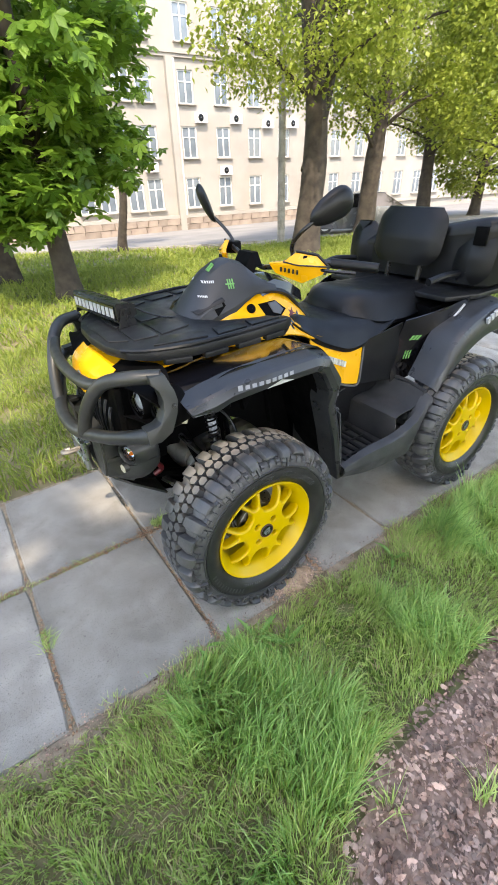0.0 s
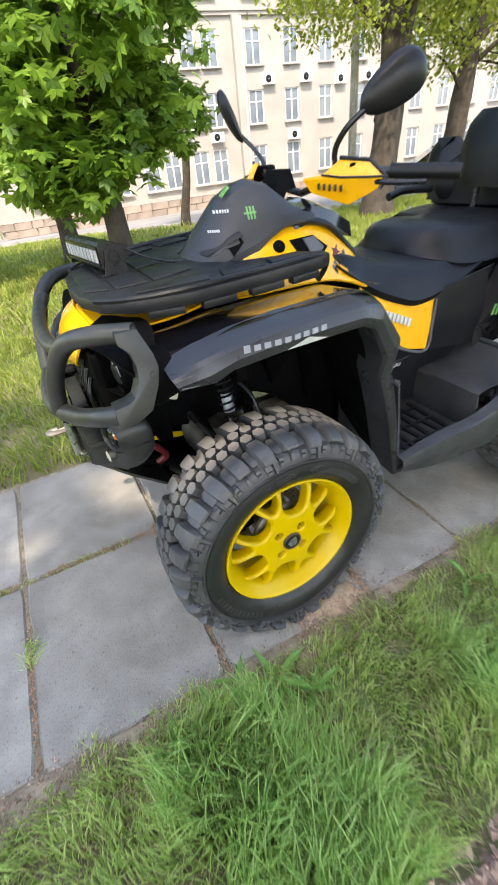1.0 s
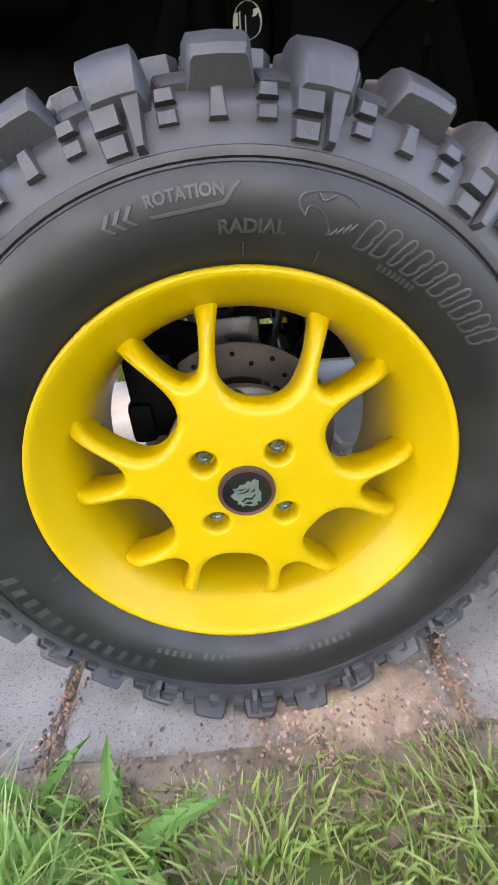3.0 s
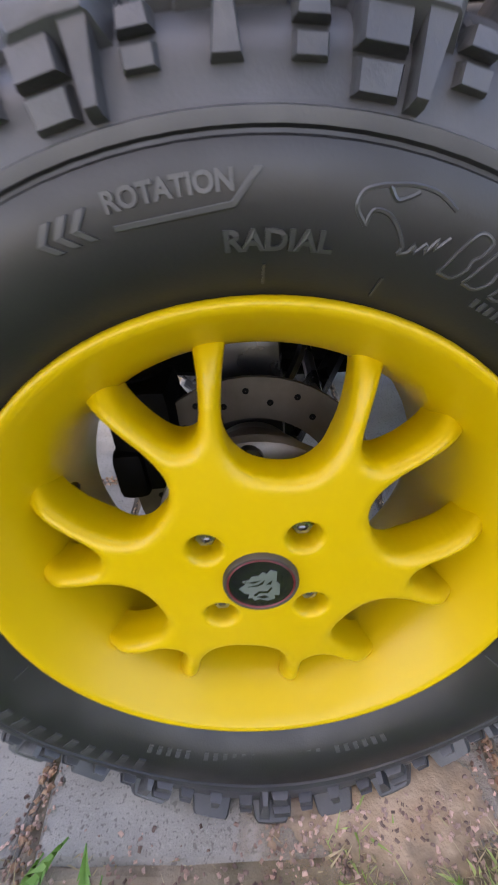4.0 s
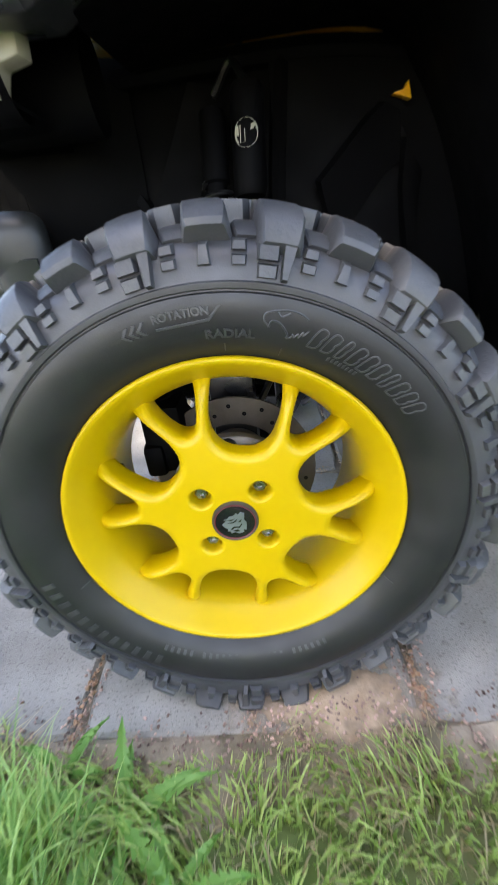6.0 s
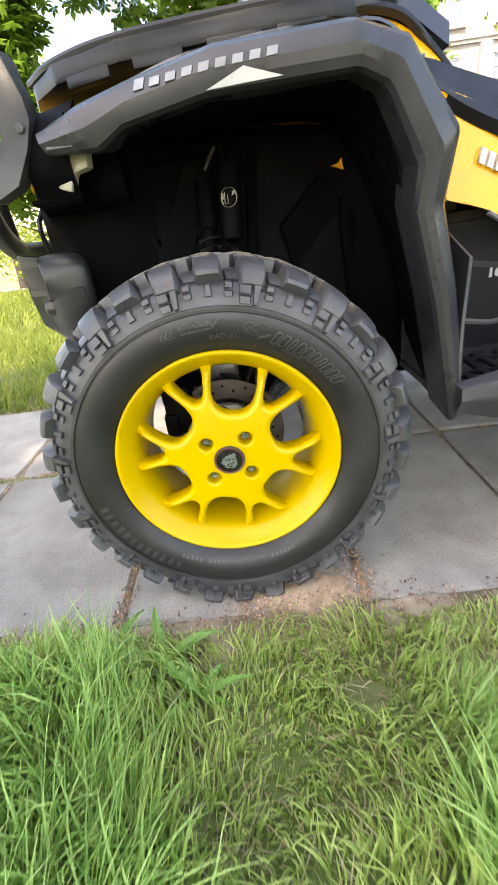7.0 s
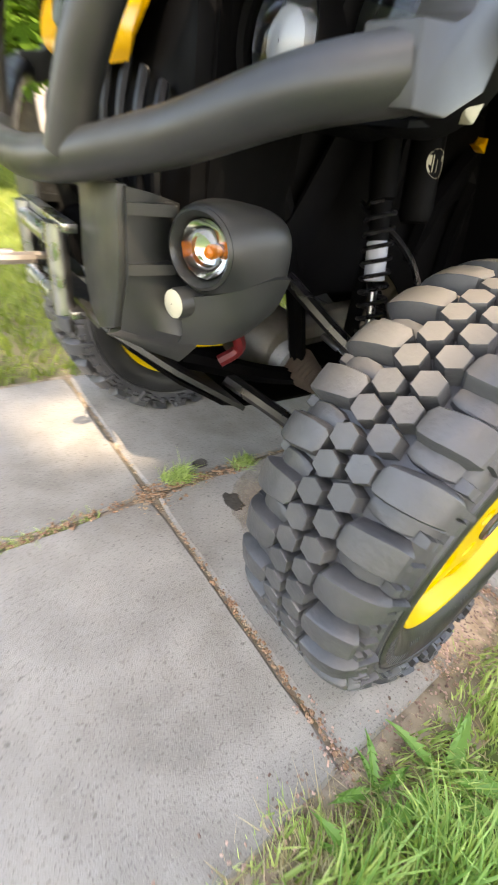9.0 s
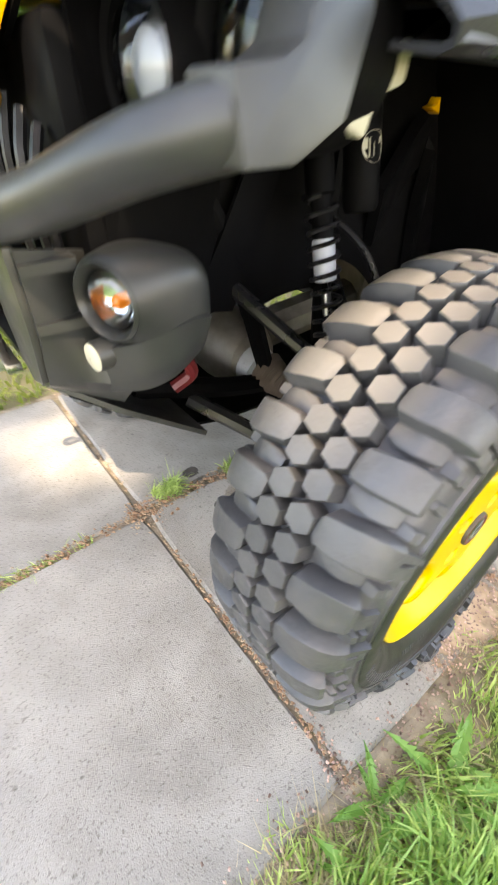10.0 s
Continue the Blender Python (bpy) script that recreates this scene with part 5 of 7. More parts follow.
def rim_spokes():
    """Six forked spokes and the hub as one rounded casting, dished inwards towards the barrel."""
    u_half = [(.015, .0925), (.0265, .0985), (.0345, .109), (.0390, .123), (.0410, .140), (.0415, .158), (.0405, .174), (.0365, .188), (.022, .198)]
    u_hole = [(0, .0910)] + u_half + [(0, .200)] + [(-t, r) for t, r in u_half[::-1]]
    y_half = [(.0085, .1265), (.0160, .137), (.0220, .150), (.0270, .163), (.0295, .177), (.025, .193)]
    y_hole = [(0, .1235)] + y_half + [(0, .200)] + [(-t, r) for t, r in y_half[::-1]]
    holes = []
    for k in range(6):
        a = radians(49.2 + 60 * k)
        holes.append((polar([(v.x, v.y) for v in ring([(t, r, 0) for t, r in u_hole], 60)], a + radians(30)), 0.0110))
        holes.append((polar([(v.x, v.y) for v in ring([(t, r, 0) for t, r in y_hole], 44)], a), 0.0105))
    for k in range(4):
        a = radians(48.2 + 90 * k)
        cx, cz = 0.052 * math.cos(a), 0.052 * math.sin(a)
        holes.append(([(cx + 0.0125 * math.cos(2 * math.pi * j / 32), cz + 0.0125 * math.sin(2 * math.pi * j / 32)) for j in range(32)], 0.004))
    size, n = 0.190, 210
    g = np.linspace(-size, size, n)
    gx, gz = np.meshgrid(g, g, indexing="ij")
    dist = 0.1880 - np.hypot(gx, gz)
    soft = np.full(gx.shape, 9.0)
    for poly, edge in holes:
        pts = np.array(poly)
        d = np.full(gx.shape, 9.0)
        for (x0, z0), (x1, z1) in zip(poly, poly[1:] + poly[:1]):
            ex, ez = x1 - x0, z1 - z0
            t = np.clip(((gx - x0) * ex + (gz - z0) * ez) / (ex * ex + ez * ez + 1e-12), 0, 1)
            d = np.minimum(d, np.hypot(gx - x0 - t * ex, gz - z0 - t * ez))
        d = np.where(inside_outline(gx, gz, poly), -d, d)
        dist = np.minimum(dist, d)
        soft = np.minimum(soft, d / edge)

    verts, faces, index, depth = [], [], {}, []

    def vert(key, x, z, k):
        if key not in index:
            index[key] = len(verts)
            u = min(1.0, max(0.0, k))
            fall = 1 - math.sqrt(max(0.0, 1 - (1 - u) ** 2))
            r = math.hypot(x, z)
            verts.append((x, dish(r) + (0.008 + 0.005 * min(1.0, max(0.0, (r - 0.09) / 0.05))) * fall, z))
            depth.append(u)
        return index[key]

    border = []
    for i in range(n - 1):
        for j in range(n - 1):
            cs = [(i, j), (i + 1, j), (i + 1, j + 1), (i, j + 1)]
            v = [dist[c] for c in cs]
            if max(v) <= 0:
                continue
            loop, cut = [], []
            for q in range(4):
                c0, c1, d0, d1 = cs[q], cs[(q + 1) % 4], v[q], v[(q + 1) % 4]
                if d0 > 0:
                    loop.append(vert(c0, gx[c0], gz[c0], soft[c0]))
                if (d0 > 0) != (d1 > 0):
                    t = d0 / (d0 - d1)
                    w = vert((min(c0, c1), max(c0, c1)), gx[c0] + t * (gx[c1] - gx[c0]), gz[c0] + t * (gz[c1] - gz[c0]), 0.0 if min(soft[c0], soft[c1]) < 0.6 else 1.0)
                    loop.append(w)
                    cut.append(w)
            if len(loop) > 2:
                faces.append(tuple(loop))
            if len(cut) == 2:
                border.append(tuple(cut))
    low = {}
    border = [e for e in border if math.hypot(verts[e[0]][0], verts[e[0]][2]) < 0.1865]
    for e in border:
        for w in e:
            if w not in low:
                x, y, z = verts[w]
                low[w] = len(verts)
                r = math.hypot(x, z)
                i, j = (min(n - 2, max(1, int(round((c + size) / (2 * size) * (n - 1))))) for c in (x, z))
                ux, uz = dist[i + 1, j] - dist[i - 1, j], dist[i, j + 1] - dist[i, j - 1]
                k = 0.0035 * min(1.0, max(0.0, (r - 0.08) / 0.03)) / (math.hypot(ux, uz) + 1e-9) if r > 0.075 else 0.0
                verts.append((x + ux * k, dish(r) + (0.030 if r > 0.075 else 0.022) + 0.014 * min(1.0, max(0.0, (r - 0.09) / 0.03)), z + uz * k))
    for p, q in border:
        faces.append((p, q, low[q], low[p]))
    bm = bmesh.new()
    vs = [bm.verts.new(p) for p in verts]
    for fc in faces:
        if len(set(fc)) == len(fc):
            bm.faces.new([vs[k] for k in fc])
    bmesh.ops.remove_doubles(bm, verts=bm.verts, dist=0.0004)
    return bm


def wheel_parts():
    """Meshes of one wheel about its hub; outside is towards -y."""
    barrel = turned([(0.204, 0.016), (0.2095, 0.010), (0.2118, 0.003), (0.2105, -0.0015), (0.2075, -0.0025), (0.2035, 0.0005), (0.1975, 0.009), (0.1905, 0.018), (0.1835, 0.028), (0.1770, 0.040),
                     (0.1715, 0.054), (0.1675, 0.072), (0.1655, 0.10), (0.165, 0.160), (0.173, 0.178), (0.190, 0.192), (0.206, 0.199), (0.214, 0.2035), (0.2175, 0.2050), (0.2170, 0.199), (0.200, 0.186), (0.178, 0.168), (0.178, 0.06)], 96)
    cap = turned([(0.0292, 0.012), (0.0292, 0.0036), (0.0282, 0.0018), (0.0262, 0.0023)], 48)
    red = turned([(0.0264, 0.0026), (0.0255, 0.0017), (0.0246, 0.0024)], 48)
    face = turned([(0.0249, 0.0025), (0.018, 0.0016), (0.010, 0.0014), (0.0005, 0.0013)], 48)
    beast = [(-0.0165, -0.001), (-0.011, 0.0035), (-0.0135, 0.0065), (-0.008, 0.0075), (-0.0065, 0.0105), (-0.001, 0.0110), (0.002, 0.0145), (0.005, 0.0125), (0.008, 0.0160), (0.0125, 0.0140), (0.0115, 0.0040), (0.0140, 0.0000), (0.0130, -0.0110),
             (0.0090, -0.0100), (0.0095, -0.0145), (0.004, -0.0160), (-0.002, -0.0135), (-0.006, -0.0150), (-0.0075, -0.0115), (-0.0105, -0.0120), (-0.0095, -0.0075), (-0.0130, -0.0060)]
    mouth = [[(-0.0065, -0.0085), (-0.002, -0.0045), (0.004, -0.0055), (0.0075, -0.0010), (0.0082, -0.0025), (0.0045, -0.0075), (-0.0015, -0.0065), (-0.005, -0.0100)], [(-0.004, -0.0110), (0.002, -0.0095), (0.005, -0.0120), (0.001, -0.0130)],
             [(-0.010, 0.0010), (-0.002, 0.0025), (0.003, 0.0070), (0.0015, 0.0030), (-0.003, 0.0010)], [(0.004, 0.0020), (0.0085, 0.0060), (0.0075, 0.0020)], [(-0.009, 0.0055), (0.0, 0.0070), (-0.005, 0.0045)]]
    head = flat_shape([beast], 0.0006, 0.0002)
    for v in head.verts:
        v.co = Vector((v.co.x, 0.0010 - v.co.z, v.co.y))
    dark = flat_shape(mouth, 0.0004, 0.0)
    for v in dark.verts:
        v.co = Vector((v.co.x, 0.0003 - v.co.z, v.co.y))
    nuts = []
    for k in range(4):
        a = radians(48.2 + 90 * k)
        nuts.append((0.052 * math.cos(a), 0.052 * math.sin(a)))
    nut = turned([(0.0088, 0.032), (0.0088, 0.0215), (0.0075, 0.0200), (0.0045, 0.0200), (0.0040, 0.0225), (0.0005, 0.0225)], 6)
    pocket = turned([(0.0128, 0.0150), (0.0124, 0.0200), (0.0118, 0.0285), (0.0060, 0.0290)], 24)
    valve = tube([(-0.150, 0.075, 0.055), (-0.146, 0.060, 0.053), (-0.143, 0.045, 0.052)], 0.0045, 8, 6)
    disc = join(turned([(0.078, 0.125), (0.118, 0.125), (0.118, 0.130), (0.078, 0.130), (0.078, 0.125)], 48))
    hub = turned([(0.028, 0.034), (0.058, 0.038), (0.062, 0.060), (0.084, 0.065), (0.087, 0.068), (0.087, 0.080), (0.070, 0.086), (0.066, 0.128), (0.050, 0.16), (0.04, 0.2), (0.001, 0.2)], 40)
    stud = turned([(0.0125, 0.070), (0.0125, 0.059), (0.0105, 0.0565), (0.006, 0.056), (0.001, 0.0565)], 24)
    # near-black buttons on the solid disc paint the shade inside its holes
    holes = [turned([(0.0036, 0.1262), (0.0030, 0.1244), (0.0003, 0.1244)], 8, (r * math.cos(a), 0, r * math.sin(a))) for r, a in ((0.094 + 0.011 * (k % 2), 2 * math.pi * k / 28) for k in range(28))]
    return barrel, cap, red, face, head, dark, nut, pocket, nuts, valve, disc, hub, stud, holes


def make_wheel():
    barrel, cap, red, face, head, dark, nut, pocket, nuts, valve, disc, hub, stud, holes = wheel_parts()
    w = new("wheel", to_mesh("wheel", barrel, "rim_yellow", angle=75))
    w.parent = quad
    ORIGIN[w] = Vector((0, 0, 0))
    carcass, tread = wheel_tyre()
    tyre = part("tyre", carcass, "carcass", w, "black mud tyre", angle=28)
    tagged(part("tread", tread, "tread", tyre, "grey tread of hexagon knobs and shoulder lugs, tan on inner upper faces", angle=34), kind="stuff")
    for mark in tyre_marks():
        part("tyre_mark", mark, "rubber_worn", tyre, flat=True)
    part("spokes", rim_spokes(), "rim_yellow", w, "yellow forked alloy spokes", angle=60)
    part("hub_cap", cap, "cast_dark", w, "black hub cap with a red ring")
    for me, mt in ((red, "red_mark"), (face, "gloss_black"), (head, "cap_green"), (dark, "gloss_black")):
        part("hub_badge", me, mt, w)
    for x, z in nuts:
        b = nut.copy()
        bmesh.ops.translate(b, vec=(x, 0, z), verts=b.verts)
        part("wheel_bolt", b, "steel", w, "bare steel wheel bolt", flat=True)
        b = pocket.copy()
        bmesh.ops.translate(b, vec=(x, 0, z), verts=b.verts)
        part("bolt_pocket", b, "rim_yellow", w)
    part("valve", valve, "spring", w, "black rubber valve")
    rotor = part("brake_disc", disc, "cast_dark", w, "dusty steel brake disc", flat=True)
    for h in holes:
        part("vent_hole", h, "plastic_dark", rotor)
    for k in range(4):
        b = stud.copy()
        bmesh.ops.translate(b, vec=(0.073 * math.cos(radians(91 + 90 * k)), 0, 0.073 * math.sin(radians(91 + 90 * k))), verts=b.verts)
        part("flange_stud", b, "spring", w, "dark flange stud")
    part("wheel_hub", hub, "cast", w, "grey cast wheel hub")
    return w


HUB_Z = 0.331
wheel = make_wheel()
wheel.location = (0 - 0.65, 0 - YC, HUB_Z)
wheel.rotation_euler = (radians(-0.4), 0, radians(0.9))
tagged(wheel, "yellow alloy wheel with a mud tyre")
for x, y, turn in ((1.295, 0.0, 0), (0.0, 2 * YC, 180), (1.295, 2 * YC, 180)):
    c = copy_thing(wheel, pose(x - 0.65, y - YC, HUB_Z, 0, 0, turn))

# --- front fender, both sides
FLARE = [(-.208, .846, -.222, .878, .088), (-.125, .842, -.150, .904, .078), (-.086, .864, -.060, .924, .070), (.04, .883, .06, .943, .050), (.255, .888, .25, .948, .044),
         (.297, .868, .328, .925, .050), (.352, .770, .418, .812, .066), (.355, .705, .406, .712, .078), (.400, .545, .438, .590, .080), (.450, .315, .482, .350, .080)]


def fender_flare():
    rows = []
    for k, (xi, zi, xo, zo, y) in enumerate(FLARE):
        xm, zm = (xi + xo) / 2, (zi + zo) / 2
        back = max(0, k - 4) / 5
        rows.append([(xi, y + .11, zi + .010), (xi, y + .012, zi), (xi * .9 + xo * .1, y + .001, zi * .9 + zo * .1), (xm, y - .003, zm), (xi * .12 + xo * .88, y + .010, zi * .12 + zo * .88),
                     (xo + .004 * back, y + .024, zo), (xo + .03 * back, y + .085, zo + .014 * (1 - back))])
    return sheet(rows, 110, 19, 0.005, False, False)


def fender_top():
    rows = [[(-.262, .190, .862), (-.262, .235, .872), (-.262, .30, .89)], [(-.215, .150, .884), (-.215, .215, .898), (-.215, .31, .910)], [(-.06, .138, .936), (-.05, .24, .932), (-.05, .36, .918)], [(.06, .118, .954), (.06, .25, .936), (.06, .37, .918)],
            [(.25, .110, .960), (.25, .25, .940), (.25, .37, .925)], [(.335, .118, .936), (.335, .25, .930), (.345, .36, .920)], [(.425, .140, .826), (.425, .25, .862), (.43, .34, .885)], [(.43, .15, .70), (.45, .25, .74), (.47, .33, .78)]]
    return sheet(rows, 50, 16, 0.004)


def wheel_liner():
    rows = [[(-.115, .16, .862), (-.115, .44, .88)], [(.02, .14, .892), (.02, .45, .90)], [(.25, .13, .896), (.25, .45, .90)], [(.315, .14, .85), (.33, .45, .84)],
            [(.365, .15, .72), (.40, .45, .70)], [(.42, .15, .52), (.46, .45, .50)], [(.455, .13, .33), (.49, .45, .32)]]
    back = sheet(rows, 40, 10, 0.004, True, False)
    wall = sheet([[(.10, .452, .88), (.10, .452, .60)], [(.25, .455, .89), (.20, .448, .55)], [(.34, .455, .84), (.34, .45, .42)], [(.48, .455, .50), (.48, .455, .33)]], 20, 10, 0.004)
    # added black sheet that keeps the gap behind the shock dark
    gap_fill = sheet([[(-.16, .475, .90), (-.13, .472, .70), (-.08, .47, .52)], [(.0, .475, .90), (.0, .472, .70), (.02, .47, .54)], [(.12, .46, .89), (.12, .46, .70), (.13, .455, .54)]], 10, 10, 0.004)
    rib = sheet([[(.17, .40, .70), (.29, .42, .80), (.31, .44, .66), (.33, .44, .50)], [(.20, .43, .60), (.31, .44, .72), (.34, .445, .60), (.36, .45, .46)]], 14, 14, 0.02)
    return join(back, wall, gap_fill, rib)


def laid_on(target, bm, lift=0.0012):
    """Lays a flat mark, drawn in x, z with its thickness along -y, on the skin of another bmesh."""
    tree = BVHTree.FromBMesh(target)
    for v in bm.verts:
        hit = tree.ray_cast(Vector((v.co.x, -1.0, v.co.z)), Vector((0, 1, 0)))[0]
        if not hit:
            hit = tree.find_nearest(Vector((v.co.x, 0.40, v.co.z)))[0]
        v.co.y = hit.y + v.co.y - lift
    return bm


def strokes(x, z, count, gap, length, wide, lean):
    return join(*[prism([(x + gap * k - wide / 2, z - length / 2), (x + gap * k + wide / 2, z - length / 2), (x + gap * k + wide / 2 + lean, z + length / 2), (x + gap * k - wide / 2 + lean, z + length / 2)], -.001, .001, "y", 0) for k in range(count)])


def bars_mark(x0, z0, x1, z1, count, h, slant=0.25):
    """A row of plain slanted bars standing in for a maker's word, drawn in x, z."""
    made = []
    rise = (z1 - z0) / (x1 - x0)
    for k in range(count):
        left, wide, hh = k / count, 0.62 / count, h * (1.3 if k == 0 else 1.0)
        ax, az, w = x0 + (x1 - x0) * left, z0 + (z1 - z0) * left, (x1 - x0) * wide
        made.append(prism([(ax + u * w + slant * v * hh, az + u * w * rise + v * hh) for u, v in ((0, 0), (1, 0), (1, 1), (0, 1))], -.0010, .0008, "y", 0))
    return made


for side in (0, 1):
    flip = (lambda b: other_side(b)) if side else (lambda b: b)
    fl = part("fender_flare", flip(fender_flare()), "flare_grey", quad, "dark grey plastic wheel-arch flare", angle=14)
    for mark in bars_mark(-.058, .9020, .152, .9150, 9, .0105):
        part("emblem_bar", flip(laid_on(fender_flare(), mark)), "emblem_grey", fl, flat=True)
    part("reflector", flip(laid_on(fender_flare(), prism([(.044, .8885), (.097, .9075), (.150, .8925)], -.001, .002, "y", 0))), "white_mark", fl, "pale triangular marker lamp")
    part("lamp_corner", flip(laid_on(fender_flare(), prism([(-.206, .852), (-.200, .876), (-.160, .884), (-.166, .852)], -.001, .002, "y", 0))), "cowl", fl)
    part("fender_panel", flip(fender_top()), "gloss_black", quad, "glossy black upper fender")
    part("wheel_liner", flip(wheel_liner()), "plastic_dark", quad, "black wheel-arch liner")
    part("liner_clip", flip(prism([(.290, .808), (.318, .798), (.312, .822), (.306, .812)], .426, .446, "y", .001)), "body_yellow", quad)
    part("lamp_bracket", flip(join(prism([(-.250, .852), (-.165, .858), (-.168, .832), (-.195, .826), (-.205, .800), (-.222, .806), (-.245, .83)], .150, .185, "y", .004))), "beige", quad, "pale beige lamp housing behind the fender")

# --- rack, hood, cowl
def raised(bm):
    """The rack rises a little towards the rider."""
    for v in bm.verts:
        v.co.z += .012 + .025 * (v.co.x + .30) / .57
    return bm


half = [(-.335, .60), (-.326, .46), (-.292, .36), (-.225, .285), (-.10, .236), (.12, .222), (.262, .226), (.298, .246), (.300, .285), (.215, .345), (.095, .41), (.03, .50), (.018, .60)]
full = half + [(x, 2 * YC - y) for x, y in half[-2:0:-1]]
rack = part("cargo_rack", raised(prism(full, .958, .990, "z", .008)), "plastic", quad, "dark grey ribbed front cargo rack")
for s in (0, 1):
    fl = other_side if s else (lambda b: b)
    part("rack_rail", fl(raised(tube([(-.30, .375, .990), (-.225, .300, .992), (-.10, .252, .994), (.12, .238, .994), (.24, .242, .992), (.290, .256, .978), (.298, .270, .945), (.285, .285, .915)], .008, 8, 44))), "plastic", rack)
    for panel in ([(-.205, .335), (-.030, .285), (-.010, .345), (-.150, .395)], [(.005, .275), (.120, .270), (.130, .335), (.020, .345)], [(.140, .272), (.262, .270), (.235, .315), (.150, .330)]):
        part("rack_panel", fl(raised(prism(panel, .988, .9965, "z", .003))), "plastic", rack)
    for x0, x1, y0, y1 in ((-.200, -.118, .272, .243), (-.075, .010, .233, .228), (.050, .140, .225, .2225), (.165, .245, .2225, .2235)):
        part("rack_lug", fl(raised(prism([(x0, y0 - .006), (x1, y1 - .006), (x1, y1 + .02), (x0, y0 + .02)], .944, .962, "z", .003))), "plastic", rack)
for panel in ([(-.305, .48), (-.250, .44), (-.250, .76), (-.305, .72)], [(-.235, .43), (-.150, .42), (-.150, .59), (-.235, .59)], [(-.235, .61), (-.150, .61), (-.150, .78), (-.235, .77)], [(-.135, .42), (-.02, .44), (-.05, .59), (-.135, .59)], [(-.135, .61), (-.05, .61), (-.02, .76), (-.135, .78)]):
    part("rack_panel", raised(prism(panel, .988, .9955, "z", .003)), "plastic", rack)

hood = sheet([[(-.33, .46, .918), (-.33, .60, .938), (-.33, .74, .918)], [(-.24, .36, .928), (-.24, .60, .948), (-.24, .84, .928)], [(-.12, .35, .930), (-.12, .60, .950), (-.12, .85, .930)], [(.05, .42, .934), (.05, .60, .952), (.05, .78, .934)]], 24, 16, .006)
part("hood", hood, "body_yellow", quad, "yellow plastic hood under the rack")


def cheek():
    rows = [[(.060, .360, .935), (.062, .435, .962), (.064, .470, .985), (.070, .500, .992)],
            [(.110, .352, .935), (.112, .432, .970), (.118, .466, .998), (.122, .50, 1.008)],
            [(.180, .340, .936), (.183, .428, .980), (.190, .470, 1.032), (.195, .505, 1.045)],
            [(.260, .330, .938), (.263, .424, .985), (.275, .474, 1.058), (.278, .505, 1.072)],
            [(.350, .322, .935), (.355, .418, .980), (.370, .474, 1.062), (.370, .505, 1.076)],
            [(.420, .316, .918), (.430, .408, .965), (.452, .468, 1.038), (.448, .50, 1.054)],
            [(.475, .312, .895), (.485, .395, .935), (.514, .450, .985), (.510, .49, 1.002)],
            [(.508, .325, .885), (.520, .372, .900), (.548, .418, .928), (.545, .46, .948)]]
    return sheet(rows, 44, 19, .006, True, False)


for s in (0, 1):
    fl = other_side if s else (lambda b: b)
    ck = part("side_panel", fl(cheek()), "body_yellow", quad, "yellow side panel below the cowl")
    part("fuel_cap", fl(turned([(.018, .016), (.018, -.003), (.014, -.006), (.001, -.006)], 24, (.262, .447, 1.024), facing((0.05, 1, -0.55)))), "plastic_dark", ck, "black round cap")
    part("pocket", fl(laid_on(cheek(), prism([(.300, 1.034), (.385, 1.036), (.425, 1.000), (.385, .978), (.318, .992)], -.001, .004, "y", .0))), "plastic_dark", ck, "black moulded recess")
    part("pocket_vane", fl(laid_on(cheek(), prism([(.345, 1.032), (.385, 1.033), (.408, 1.002), (.385, .988), (.355, .998)], -.006, .002, "y", .0))), "cowl", ck)
    part("star_mark", fl(laid_on(cheek(), prism([(.440, .966), (.450, .976), (.468, .978), (.456, .984), (.462, .998), (.448, .989), (.436, .994), (.440, .983), (.428, .974), (.440, .974)], -.001, .001, "y", 0))), "red_mark", ck)
    for k in range(5):
        part("badge_bar", fl(laid_on(cheek(), prism([(.395 + .019 * k, .938 + .006 * k), (.407 + .019 * k, .942 + .006 * k), (.410 + .019 * k, .957 + .006 * k), (.398 + .019 * k, .953 + .006 * k)], -.001, .001, "y", 0))), "gloss_black", ck)
    part("claw_mark", fl(laid_on(cheek(), strokes(.425, .918, 3, .012, .034, .004, -.008))), "gloss_black", ck, "black claw strokes", flat=True)
    lower = sheet([[(.465, .338, .912), (.485, .322, .80), (.502, .312, .712)], [(.56, .338, .872), (.58, .322, .77), (.590, .310, .684)], [(.66, .338, .822), (.665, .322, .72), (.670, .308, .640)], [(.802, .336, .806), (.787, .322, .70), (.766, .312, .612)]], 18, 14, .006)
    lp = part("seat_panel", fl(lower), "body_yellow", quad, "yellow pointed panel under the seat")
    for k in range(7):
        x, z = .560 + .0175 * k, .772 - .0082 * k
        part("emblem_bar", fl(prism([(x, z), (x + .012, z - .006), (x + .016, z + .020), (x + .004, z + .026)], .306, .332, "y", 0)), "white_mark", lp, flat=True)
    part("panel_trim", fl(tube([(.805, .324, .81), (.790, .313, .70), (.769, .304, .610), (.670, .300, .634), (.590, .302, .680)], .0055, 6, 24)), "cowl", lp)


